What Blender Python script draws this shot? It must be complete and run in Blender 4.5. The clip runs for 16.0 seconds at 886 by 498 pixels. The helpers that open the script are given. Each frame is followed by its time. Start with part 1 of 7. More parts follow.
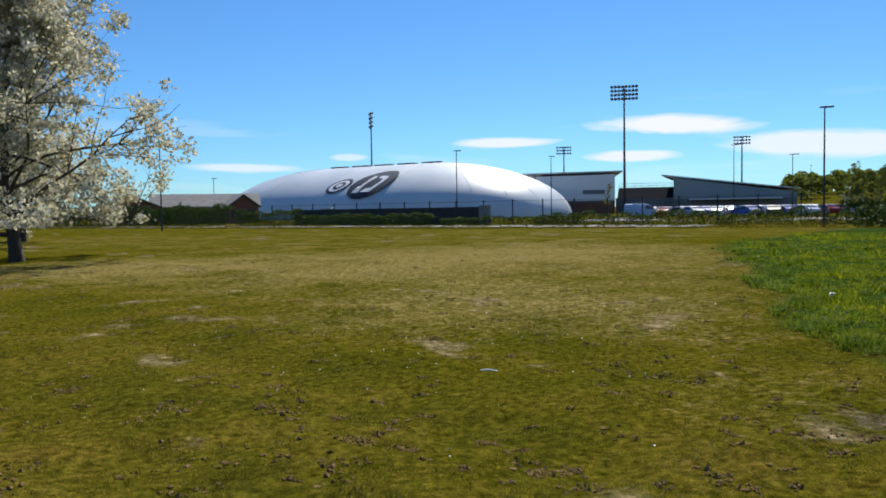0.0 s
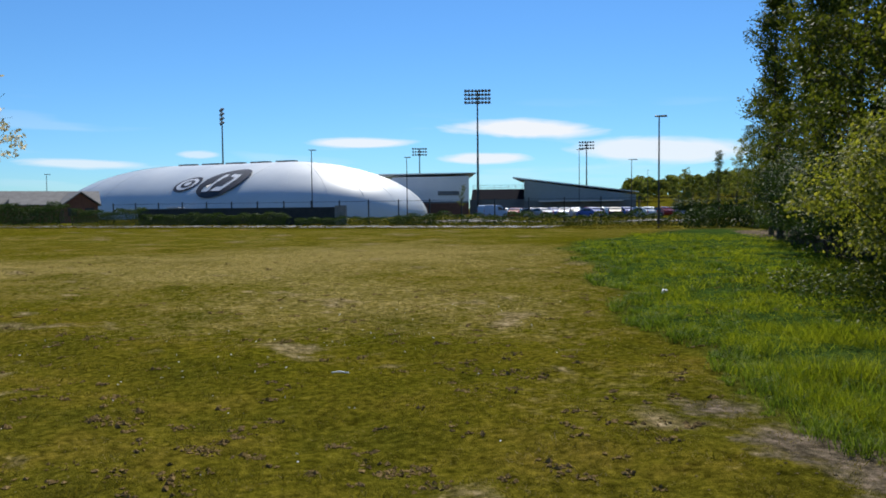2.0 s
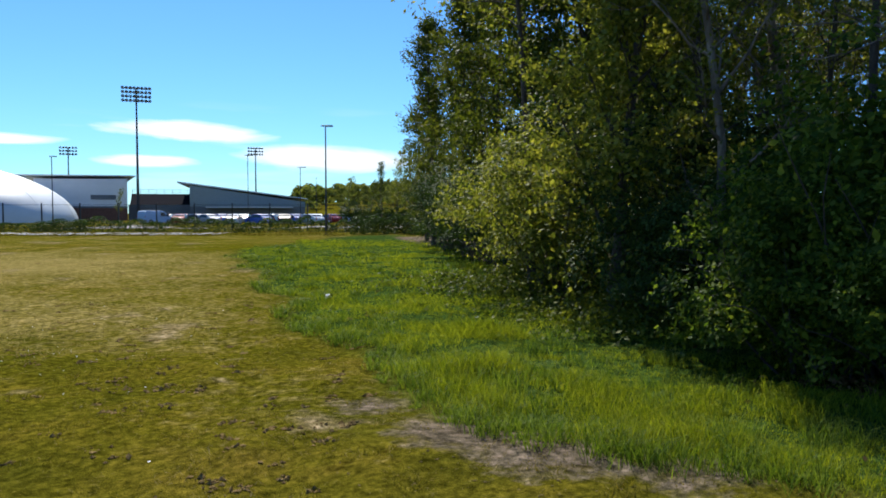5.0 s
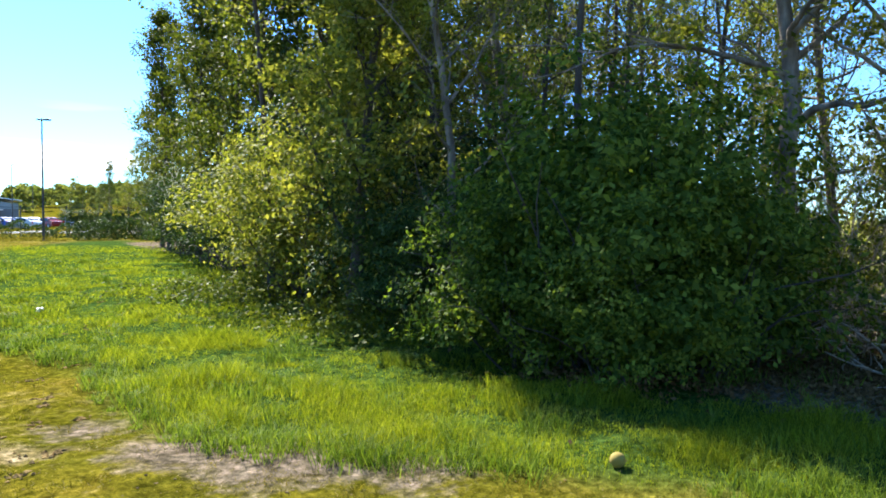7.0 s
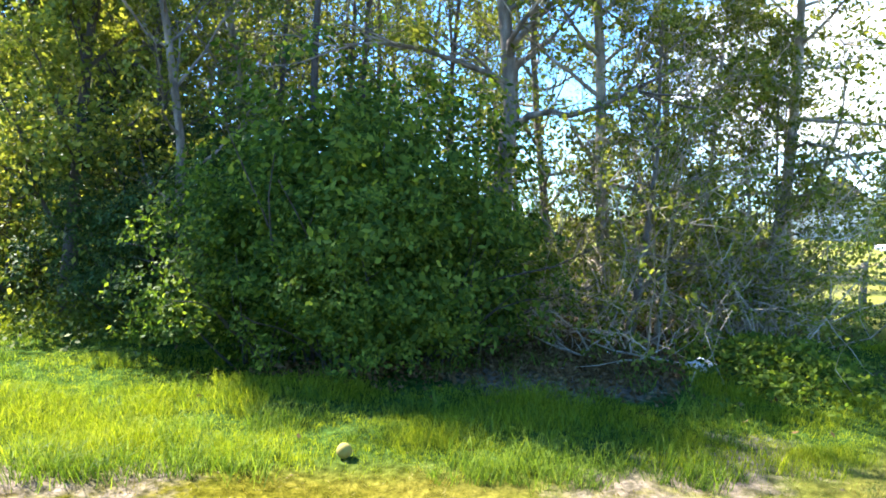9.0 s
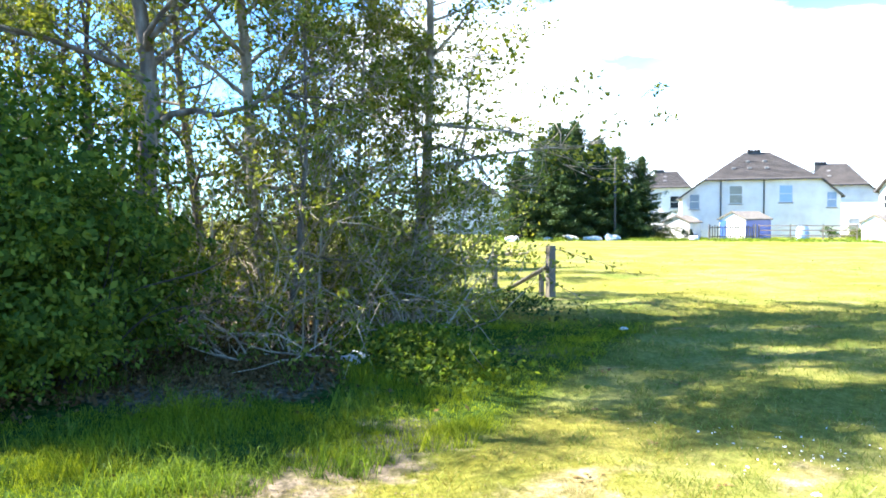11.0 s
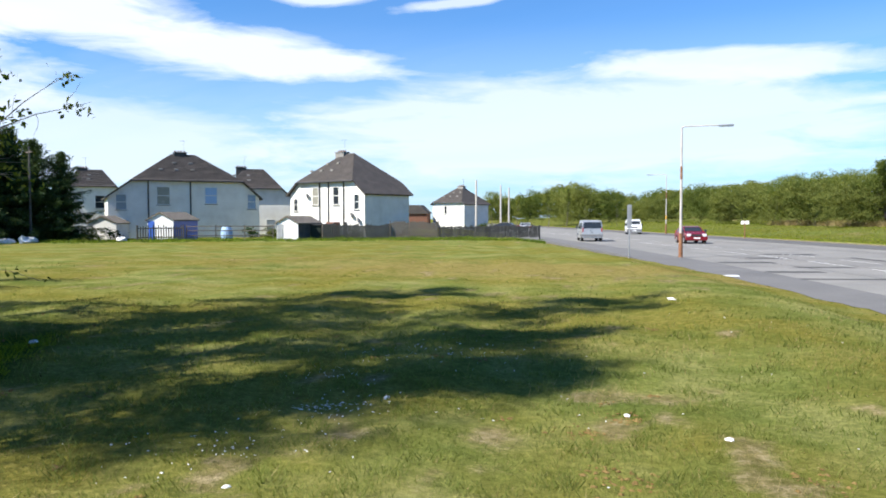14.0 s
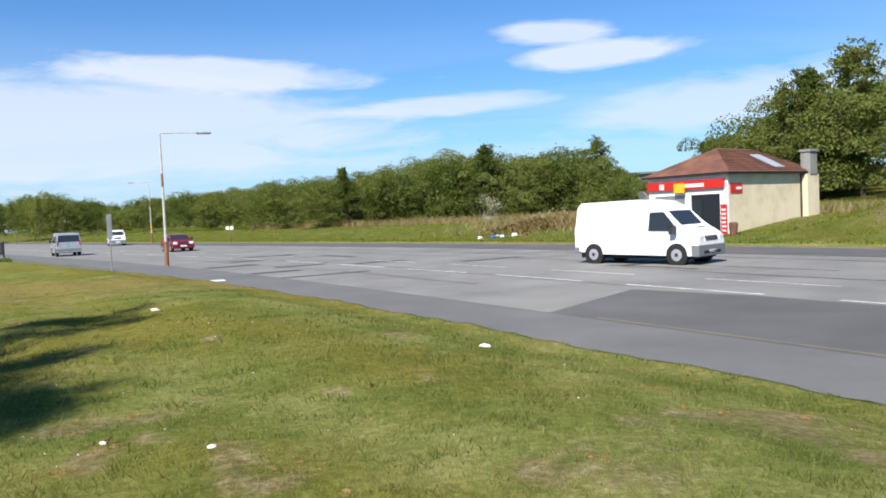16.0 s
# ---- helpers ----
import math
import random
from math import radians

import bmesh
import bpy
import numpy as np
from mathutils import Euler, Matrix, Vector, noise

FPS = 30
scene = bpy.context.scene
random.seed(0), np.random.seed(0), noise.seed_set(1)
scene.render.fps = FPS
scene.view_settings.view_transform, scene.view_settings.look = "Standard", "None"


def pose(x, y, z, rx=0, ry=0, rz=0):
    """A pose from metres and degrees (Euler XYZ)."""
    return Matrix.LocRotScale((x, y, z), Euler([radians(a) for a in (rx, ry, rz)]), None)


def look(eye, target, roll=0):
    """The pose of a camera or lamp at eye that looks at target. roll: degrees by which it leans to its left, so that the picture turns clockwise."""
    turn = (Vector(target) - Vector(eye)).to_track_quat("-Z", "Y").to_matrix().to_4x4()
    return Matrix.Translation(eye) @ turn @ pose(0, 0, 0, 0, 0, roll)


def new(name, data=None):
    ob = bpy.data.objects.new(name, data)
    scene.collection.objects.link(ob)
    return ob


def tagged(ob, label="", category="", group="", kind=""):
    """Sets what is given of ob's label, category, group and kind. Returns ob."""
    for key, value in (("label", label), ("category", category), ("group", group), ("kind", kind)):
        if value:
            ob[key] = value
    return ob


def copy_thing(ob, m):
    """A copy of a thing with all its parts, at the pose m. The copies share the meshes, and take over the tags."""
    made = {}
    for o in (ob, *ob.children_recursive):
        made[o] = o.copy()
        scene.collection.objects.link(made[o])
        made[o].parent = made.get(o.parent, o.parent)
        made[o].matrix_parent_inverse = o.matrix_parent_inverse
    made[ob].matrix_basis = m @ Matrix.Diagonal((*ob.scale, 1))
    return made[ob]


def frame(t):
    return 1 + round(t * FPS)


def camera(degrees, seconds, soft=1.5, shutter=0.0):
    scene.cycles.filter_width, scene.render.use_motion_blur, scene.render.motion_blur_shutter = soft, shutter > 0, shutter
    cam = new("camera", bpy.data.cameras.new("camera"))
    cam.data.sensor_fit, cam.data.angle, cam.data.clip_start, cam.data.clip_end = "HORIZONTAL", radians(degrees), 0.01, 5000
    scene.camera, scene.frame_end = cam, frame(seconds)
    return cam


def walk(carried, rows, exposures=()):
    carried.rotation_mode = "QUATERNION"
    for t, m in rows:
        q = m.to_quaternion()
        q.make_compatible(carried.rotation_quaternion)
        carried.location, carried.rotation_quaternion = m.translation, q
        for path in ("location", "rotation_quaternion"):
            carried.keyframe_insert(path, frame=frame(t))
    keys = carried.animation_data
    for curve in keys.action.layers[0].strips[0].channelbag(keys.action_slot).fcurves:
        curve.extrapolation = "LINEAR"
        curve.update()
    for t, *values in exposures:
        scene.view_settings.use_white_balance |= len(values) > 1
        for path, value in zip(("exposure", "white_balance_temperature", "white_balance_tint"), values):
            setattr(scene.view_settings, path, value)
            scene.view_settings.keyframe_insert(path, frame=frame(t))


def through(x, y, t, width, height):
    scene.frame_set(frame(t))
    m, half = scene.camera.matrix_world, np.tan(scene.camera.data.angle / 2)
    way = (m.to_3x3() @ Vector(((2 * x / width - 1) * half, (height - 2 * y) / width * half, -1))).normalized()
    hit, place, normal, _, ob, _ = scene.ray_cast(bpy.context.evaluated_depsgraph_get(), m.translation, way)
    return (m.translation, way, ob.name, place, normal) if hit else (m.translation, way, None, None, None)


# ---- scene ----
cam = camera(59.55, 16.0, soft=1.8)
ROWS = [
    (0.0, 0.032, -0.054, 1.599, -4.62, -2.92, 0.93),
    (0.5, 0.043, -0.042, 1.596, -6.82, -3.23, 0.89),
    (1.0, 0.059, -0.041, 1.598, -9.22, -3.20, 0.72),
    (1.5, 0.064, -0.042, 1.598, -11.89, -3.07, 0.61),
    (2.0, 0.087, -0.043, 1.602, -15.19, -3.03, 0.57),
    (2.5, 0.105, -0.038, 1.601, -18.50, -2.98, 0.88),
    (3.0, 0.130, -0.034, 1.597, -22.68, -3.02, 0.96),
    (3.5, 0.138, -0.040, 1.595, -26.83, -2.94, 0.58),
    (6.0, 0.251, -0.097, 1.605, -47.88, -2.58, -0.15),
    (6.5, 0.285, -0.098, 1.609, -52.56, -2.51, -0.31),
    (7.0, 0.320, -0.117, 1.602, -57.78, -2.28, -0.23),
    (7.5, 0.340, -0.143, 1.604, -62.82, -2.19, 0.03),
    (8.0, 0.356, -0.163, 1.612, -67.76, -2.17, -0.64),
    (10.5, 0.389, -0.264, 1.605, -93.22, -2.70, -0.34),
    (11.0, 0.404, -0.318, 1.602, -101.18, -2.20, 0.26),
    (11.5, 0.429, -0.342, 1.619, -109.68, -1.94, -0.11),
    (12.0, 0.443, -0.373, 1.609, -116.28, -2.09, 0.33),
    (12.5, 0.466, -0.414, 1.602, -123.30, -2.21, 0.79),
    (13.0, 0.475, -0.446, 1.600, -130.80, -2.30, 0.86),
    (13.5, 0.470, -0.482, 1.604, -136.65, -2.34, 0.85),
    (14.0, 0.470, -0.517, 1.601, -141.59, -2.26, 0.06),
    (14.5, 0.456, -0.566, 1.595, -151.76, -2.10, -0.05),
    (15.0, 0.452, -0.631, 1.587, -160.95, -1.73, 0.58),
    (15.5, 0.427, -0.697, 1.582, -170.79, -2.35, 0.86),
    (16.0, 0.402, -0.740, 1.580, -178.23, -2.55, 2.53),
]
EXPOSURES = [(0.0, 0.36), (3.5, 0.27), (5.0, 0.7), (6.0, 1.25), (6.5, 1.5), (7.0, 2.05), (7.5, 2.45), (8.0, 2.98), (9.0, 3.05), (10.5, 3.25), (11.0, 3.0), (11.5, 2.64), (12.5, 1.68), (13.5, 1.22), (14.0, 1.02), (14.5, 0.87), (15.0, 0.78), (16.0, 0.72)]
walk(cam, [(t, pose(x, y, z, 90 + pitch, roll, yaw)) for t, x, y, z, yaw, pitch, roll in ROWS], EXPOSURES)

# ---- light ----
SUN_AZ, SUN_EL = 23.0, 45.0      # degrees clockwise from +y, degrees up
sun_dir = Vector((math.sin(radians(SUN_AZ)) * math.cos(radians(SUN_EL)), math.cos(radians(SUN_AZ)) * math.cos(radians(SUN_EL)), math.sin(radians(SUN_EL))))
sun = new("sun", bpy.data.lights.new("sun", "SUN"))
sun.data.energy, sun.data.angle, sun.data.color = 5.0, radians(0.53), (1.0, 0.95, 0.86)
sun.matrix_world = look((0, 0, 60), Vector((0, 0, 60)) - sun_dir)


def link(tree, a, b):
    tree.links.new(a, b)


def node(tree, kind, **values):
    n = tree.nodes.new(kind)
    for key, value in values.items():
        n.inputs[key.replace("_", " ")].default_value = value
    return n


def ramp(tree, source, stops):
    r = tree.nodes.new("ShaderNodeValToRGB")
    while len(r.color_ramp.elements) < len(stops):
        r.color_ramp.elements.new(0.5)
    for e, (p, c) in zip(r.color_ramp.elements, stops):
        e.position, e.color = p, (*c, 1) if len(c) == 3 else c
    link(tree, source, r.inputs["Fac"])
    return r


def maths(tree, op, a, b=None):
    m = tree.nodes.new("ShaderNodeMath")
    m.operation = op
    for i, v in enumerate((a, b)):
        if v is None:
            continue
        if isinstance(v, (int, float)):
            m.inputs[i].default_value = v
        else:
            link(tree, v, m.inputs[i])
    return m.outputs[0]


def mixed(tree, fac, a, b, blend="MIX"):
    m = tree.nodes.new("ShaderNodeMix")
    m.data_type, m.blend_type = "RGBA", blend
    for socket, v in ((m.inputs["Factor"], fac), (m.inputs["A"], a), (m.inputs["B"], b)):
        if isinstance(v, (int, float)):
            socket.default_value = v
        elif isinstance(v, tuple):
            socket.default_value = (*v, 1) if len(v) == 3 else v
        else:
            link(tree, v, socket)
    return m.outputs["Result"]


CLOUDS = [(8.6, 4.8, 4.4, 0.42, 0.9, 0.0), (21.1, 5.7, 5.6, 0.75, 1.0, -0.03), (18.4, 3.6, 3.8, 0.45, 0.9, 0.0), (31.5, 3.9, 6.8, 1.0, 0.85, -0.02), (-9.9, 3.2, 4.8, 0.4, 0.7, -0.02), (-2.2, 3.9, 1.6, 0.3, 0.6, 0.0),
          (103, 10.0, 13, 7.0, 0.9, 0.0), (116, 13.6, 9, 2.6, 0.95, 0.0), (128, 11.4, 12, 1.9, 0.95, -0.03), (152, 6.4, 27, 4.6, 0.72, 0.02), (118, 5.0, 16, 3.6, 0.6, 0.0), (163, 10.4, 12, 1.3, 0.8, -0.05), (190, 10.9, 7, 1.0, 0.85, 0.03), (187, 12.6, 5, 0.9, 0.8, -0.05), (178, 7.9, 9, 0.9, 0.7, 0.03), (199, 7.0, 13, 2.2, 0.6, 0.06), (133, 15.6, 4, 0.7, 0.8, 0.06), (143, 15.4, 5, 0.5, 0.7, 0.10)]


def build_world():
    world = bpy.data.worlds.new("sky")
    scene.world = world
    world.use_nodes = True
    t = world.node_tree
    t.nodes.clear()
    sky = t.nodes.new("ShaderNodeTexSky")
    sky.sky_type, sky.sun_disc = "NISHITA", False
    sky.sun_elevation, sky.sun_rotation = radians(SUN_EL), radians(SUN_AZ)
    sky.altitude, sky.air_density, sky.dust_density, sky.ozone_density = 20, 1.0, 0.05, 3.0
    co = t.nodes.new("ShaderNodeTexCoord").outputs["Generated"]
    sep = t.nodes.new("ShaderNodeSeparateXYZ")
    link(t, co, sep.inputs[0])
    up = maths(t, "MAXIMUM", sep.outputs["Z"], 0.0)
    # a flat cloud layer: the direction carried up to one height
    den = maths(t, "ADD", up, 0.06)
    comb = t.nodes.new("ShaderNodeCombineXYZ")
    link(t, maths(t, "DIVIDE", sep.outputs["X"], den), comb.inputs[0])
    link(t, maths(t, "DIVIDE", sep.outputs["Y"], den), comb.inputs[1])
    turn = t.nodes.new("ShaderNodeMapping")
    turn.inputs["Rotation"].default_value = (0, 0, radians(-35))
    turn.inputs["Scale"].default_value = (0.16, 0.42, 1)
    turn.inputs["Location"].default_value = (2.2, 0.6, 0)
    link(t, comb.outputs[0], turn.inputs[0])
    n1 = node(t, "ShaderNodeTexNoise", Scale=1.0, Detail=9.0, Roughness=0.56, Distortion=0.55)
    link(t, turn.outputs[0], n1.inputs["Vector"])
    big = node(t, "ShaderNodeTexNoise", Scale=0.16, Detail=2.0)
    link(t, comb.outputs[0], big.inputs["Vector"])
    # thicker cloud in the south, thin streaks in the north
    south = maths(t, "ADD", maths(t, "MULTIPLY", sep.outputs["Y"], -0.14), maths(t, "MULTIPLY", maths(t, "MULTIPLY", sep.outputs["X"], maths(t, "ABSOLUTE", sep.outputs["X"])), 0.085))
    dens = maths(t, "ADD", maths(t, "ADD", n1.outputs["Fac"], south), maths(t, "MULTIPLY", maths(t, "SUBTRACT", big.outputs["Fac"], 0.5), 0.25))
    torn = node(t, "ShaderNodeTexNoise", Scale=2.6, Detail=7.0, Roughness=0.6, Distortion=0.3)
    link(t, turn.outputs[0], torn.inputs["Vector"])
    dens = maths(t, "ADD", dens, maths(t, "MULTIPLY", maths(t, "SUBTRACT", torn.outputs["Fac"], 0.5), 0.28))
    cover = ramp(t, dens, [(0.55, (0, 0, 0)), (0.62, (0.55, 0.55, 0.55)), (0.72, (0.97, 0.97, 0.97))])
    low = ramp(t, up, [(0.0, (0.75, 0.75, 0.75)), (0.09, (1, 1, 1)), (0.17, (0.58, 0.58, 0.58)), (0.24, (0.1, 0.1, 0.1)), (0.42, (0, 0, 0))])
    fac = maths(t, "MULTIPLY", maths(t, "MULTIPLY", cover.outputs[0], low.outputs[0]), 0.3)
    # small flat clouds low over the horizon
    bank = t.nodes.new("ShaderNodeMapping")
    bank.inputs["Scale"].default_value = (4.2, 4.2, 42)
    bank.inputs["Location"].default_value = (3.1, 1.7, 0.3)
    link(t, co, bank.inputs[0])
    n2 = node(t, "ShaderNodeTexNoise", Scale=1.0, Detail=3.0, Roughness=0.45)
    link(t, bank.outputs[0], n2.inputs["Vector"])
    flat = ramp(t, n2.outputs["Fac"], [(0.56, (0, 0, 0)), (0.64, (0.9, 0.9, 0.9))])
    belt = ramp(t, up, [(0.015, (0, 0, 0)), (0.04, (1, 1, 1)), (0.10, (1, 1, 1)), (0.14, (0, 0, 0))])
    north_side = ramp(t, sep.outputs["Y"], [(0.1, (0, 0, 0)), (0.45, (1, 1, 1))])
    low_fac = maths(t, "MULTIPLY", maths(t, "MULTIPLY", maths(t, "MULTIPLY", flat.outputs[0], belt.outputs[0]), north_side.outputs[0]), 0.15)
    # thin veil low in the southern sky
    south_side = ramp(t, maths(t, "MULTIPLY", sep.outputs["Y"], -1.0), [(0.0, (0, 0, 0)), (0.5, (1, 1, 1))])
    veil = ramp(t, up, [(0.0, (0.75, 0.75, 0.75)), (0.06, (0.4, 0.4, 0.4)), (0.15, (0.1, 0.1, 0.1)), (0.25, (0, 0, 0))])
    veil_fac = maths(t, "MULTIPLY", south_side.outputs[0], veil.outputs[0])
    blue = mixed(t, 1.0, sky.outputs[0], (0.57, 1.0, 1.42), "MULTIPLY")
    col = mixed(t, veil_fac, blue, (5.0, 6.4, 8.3))
    col = mixed(t, fac, col, (7.2, 7.9, 8.8))
    col = mixed(t, low_fac, col, (11.5, 11.9, 12.4))
    # the larger single clouds: bearing, height and half sizes in degrees, thickness
    az = maths(t, "MULTIPLY", maths(t, "ARCTAN2", sep.outputs["X"], sep.outputs["Y"]), 180 / math.pi)
    el = maths(t, "MULTIPLY", maths(t, "ARCSINE", sep.outputs["Z"]), 180 / math.pi)
    streak = t.nodes.new("ShaderNodeMapping")
    streak.inputs["Scale"].default_value = (7, 7, 34)
    link(t, co, streak.inputs[0])
    edge = node(t, "ShaderNodeTexNoise", Scale=1.0, Detail=7.0, Roughness=0.58, Distortion=0.4)
    link(t, streak.outputs[0], edge.inputs["Vector"])
    ragged = maths(t, "MULTIPLY", maths(t, "SUBTRACT", edge.outputs["Fac"], 0.5), 1.5)
    for a0, e0, wide, high, thick, tilt in CLOUDS:
        da = maths(t, "SUBTRACT", maths(t, "MODULO", maths(t, "ADD", az, 540.0 - a0), 360.0), 180.0)
        de = maths(t, "SUBTRACT", maths(t, "SUBTRACT", el, e0), maths(t, "MULTIPLY", da, tilt))
        u, v = maths(t, "DIVIDE", da, wide), maths(t, "DIVIDE", de, high)
        r = maths(t, "SQRT", maths(t, "ADD", maths(t, "MULTIPLY", u, u), maths(t, "MULTIPLY", v, v)))
        body = ramp(t, maths(t, "ADD", maths(t, "SUBTRACT", 1.0, r), ragged), [(0.0, (0, 0, 0)), (0.45, (thick,) * 3)]).outputs[0]
        bright = (10.8, 11.3, 12.0) if e0 < 6.5 and a0 < 60 else (7.6, 8.3, 9.3)
        col = mixed(t, body, col, bright)
    bg = t.nodes.new("ShaderNodeBackground")
    bg.inputs["Strength"].default_value = 0.066
    link(t, col, bg.inputs["Color"])
    out = t.nodes.new("ShaderNodeOutputWorld")
    link(t, bg.outputs[0], out.inputs["Surface"])


build_world()


# ---- materials ----
def material(name, stops, scale=4.0, rough=0.7, fine=60.0, bump=0.2, fine_amount=0.25, metallic=0.0, spread=0.0, coords="Object", stretch=(1, 1, 1), depth=0.01):
    """A surface whose colour runs through stops by a broad noise, with a fine grain over it and a bump."""
    m = bpy.data.materials.new(name)
    m.use_nodes = True
    t = m.node_tree
    b = t.nodes["Principled BSDF"]
    co = t.nodes.new("ShaderNodeTexCoord").outputs[coords]
    mp = t.nodes.new("ShaderNodeMapping")
    mp.inputs["Scale"].default_value = stretch
    link(t, co, mp.inputs[0])
    n1 = node(t, "ShaderNodeTexNoise", Scale=scale, Detail=5.0, Roughness=0.6)
    n2 = node(t, "ShaderNodeTexNoise", Scale=fine, Detail=4.0, Roughness=0.65)
    link(t, mp.outputs[0], n1.inputs["Vector"])
    link(t, mp.outputs[0], n2.inputs["Vector"])
    r = ramp(t, n1.outputs["Fac"], stops)
    grain = ramp(t, n2.outputs["Fac"], [(0.25, (1 - fine_amount,) * 3), (0.75, (1 + fine_amount * 0.4,) * 3)])
    col = mixed(t, 1.0, r.outputs[0], grain.outputs[0], "MULTIPLY")
    if spread:
        oi = t.nodes.new("ShaderNodeObjectInfo")
        v = ramp(t, oi.outputs["Random"], [(0, (1 - spread,) * 3), (1, (1 + spread,) * 3)])
        col = mixed(t, 1.0, col, v.outputs[0], "MULTIPLY")
    link(t, col, b.inputs["Base Color"])
    rr = ramp(t, n1.outputs["Fac"], [(0.2, (max(rough - 0.1, 0.02),) * 3), (0.8, (min(rough + 0.1, 1),) * 3)])
    link(t, rr.outputs[0], b.inputs["Roughness"])
    b.inputs["Metallic"].default_value = metallic
    if bump:
        bp = node(t, "ShaderNodeBump", Strength=bump, Distance=depth)
        link(t, n2.outputs["Fac"], bp.inputs["Height"])
        link(t, bp.outputs[0], b.inputs["Normal"])
    return m


def plain(name, c, rough=0.5, metallic=0.0, spread=0.06):
    return material(name, [(0.3, tuple(v * (1 - spread) for v in c)), (0.7, tuple(min(v * (1 + spread), 1) for v in c))], scale=2.0, rough=rough, fine=40, bump=0.05, fine_amount=0.08, metallic=metallic)


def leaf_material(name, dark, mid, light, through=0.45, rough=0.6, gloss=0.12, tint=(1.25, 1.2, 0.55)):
    """Leaves: a diffuse and slightly glossy face that lets light through, each leaf of its own tint."""
    m = bpy.data.materials.new(name)
    m.use_nodes = True
    t = m.node_tree
    t.nodes.clear()
    geo = t.nodes.new("ShaderNodeNewGeometry")
    oi = t.nodes.new("ShaderNodeObjectInfo")
    co = t.nodes.new("ShaderNodeTexCoord").outputs["Object"]
    n1 = node(t, "ShaderNodeTexNoise", Scale=0.9, Detail=3.0)
    link(t, co, n1.inputs["Vector"])
    v = maths(t, "ADD", maths(t, "MULTIPLY", geo.outputs["Random Per Island"], 0.55), maths(t, "MULTIPLY", n1.outputs["Fac"], 0.5))
    v = maths(t, "ADD", v, maths(t, "MULTIPLY", maths(t, "SUBTRACT", oi.outputs["Random"], 0.5), 0.15))
    r = ramp(t, v, [(0.15, dark), (0.5, mid), (0.88, light)])
    face = t.nodes.new("ShaderNodeBsdfPrincipled")
    face.inputs["Roughness"].default_value = rough
    face.inputs["Specular IOR Level"].default_value = gloss
    link(t, r.outputs[0], face.inputs["Base Color"])
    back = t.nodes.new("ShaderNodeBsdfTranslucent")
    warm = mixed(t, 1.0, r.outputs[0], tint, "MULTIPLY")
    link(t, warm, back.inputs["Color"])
    mx = t.nodes.new("ShaderNodeMixShader")
    mx.inputs[0].default_value = through
    link(t, face.outputs[0], mx.inputs[1])
    link(t, back.outputs[0], mx.inputs[2])
    out = t.nodes.new("ShaderNodeOutputMaterial")
    link(t, mx.outputs[0], out.inputs["Surface"])
    return m


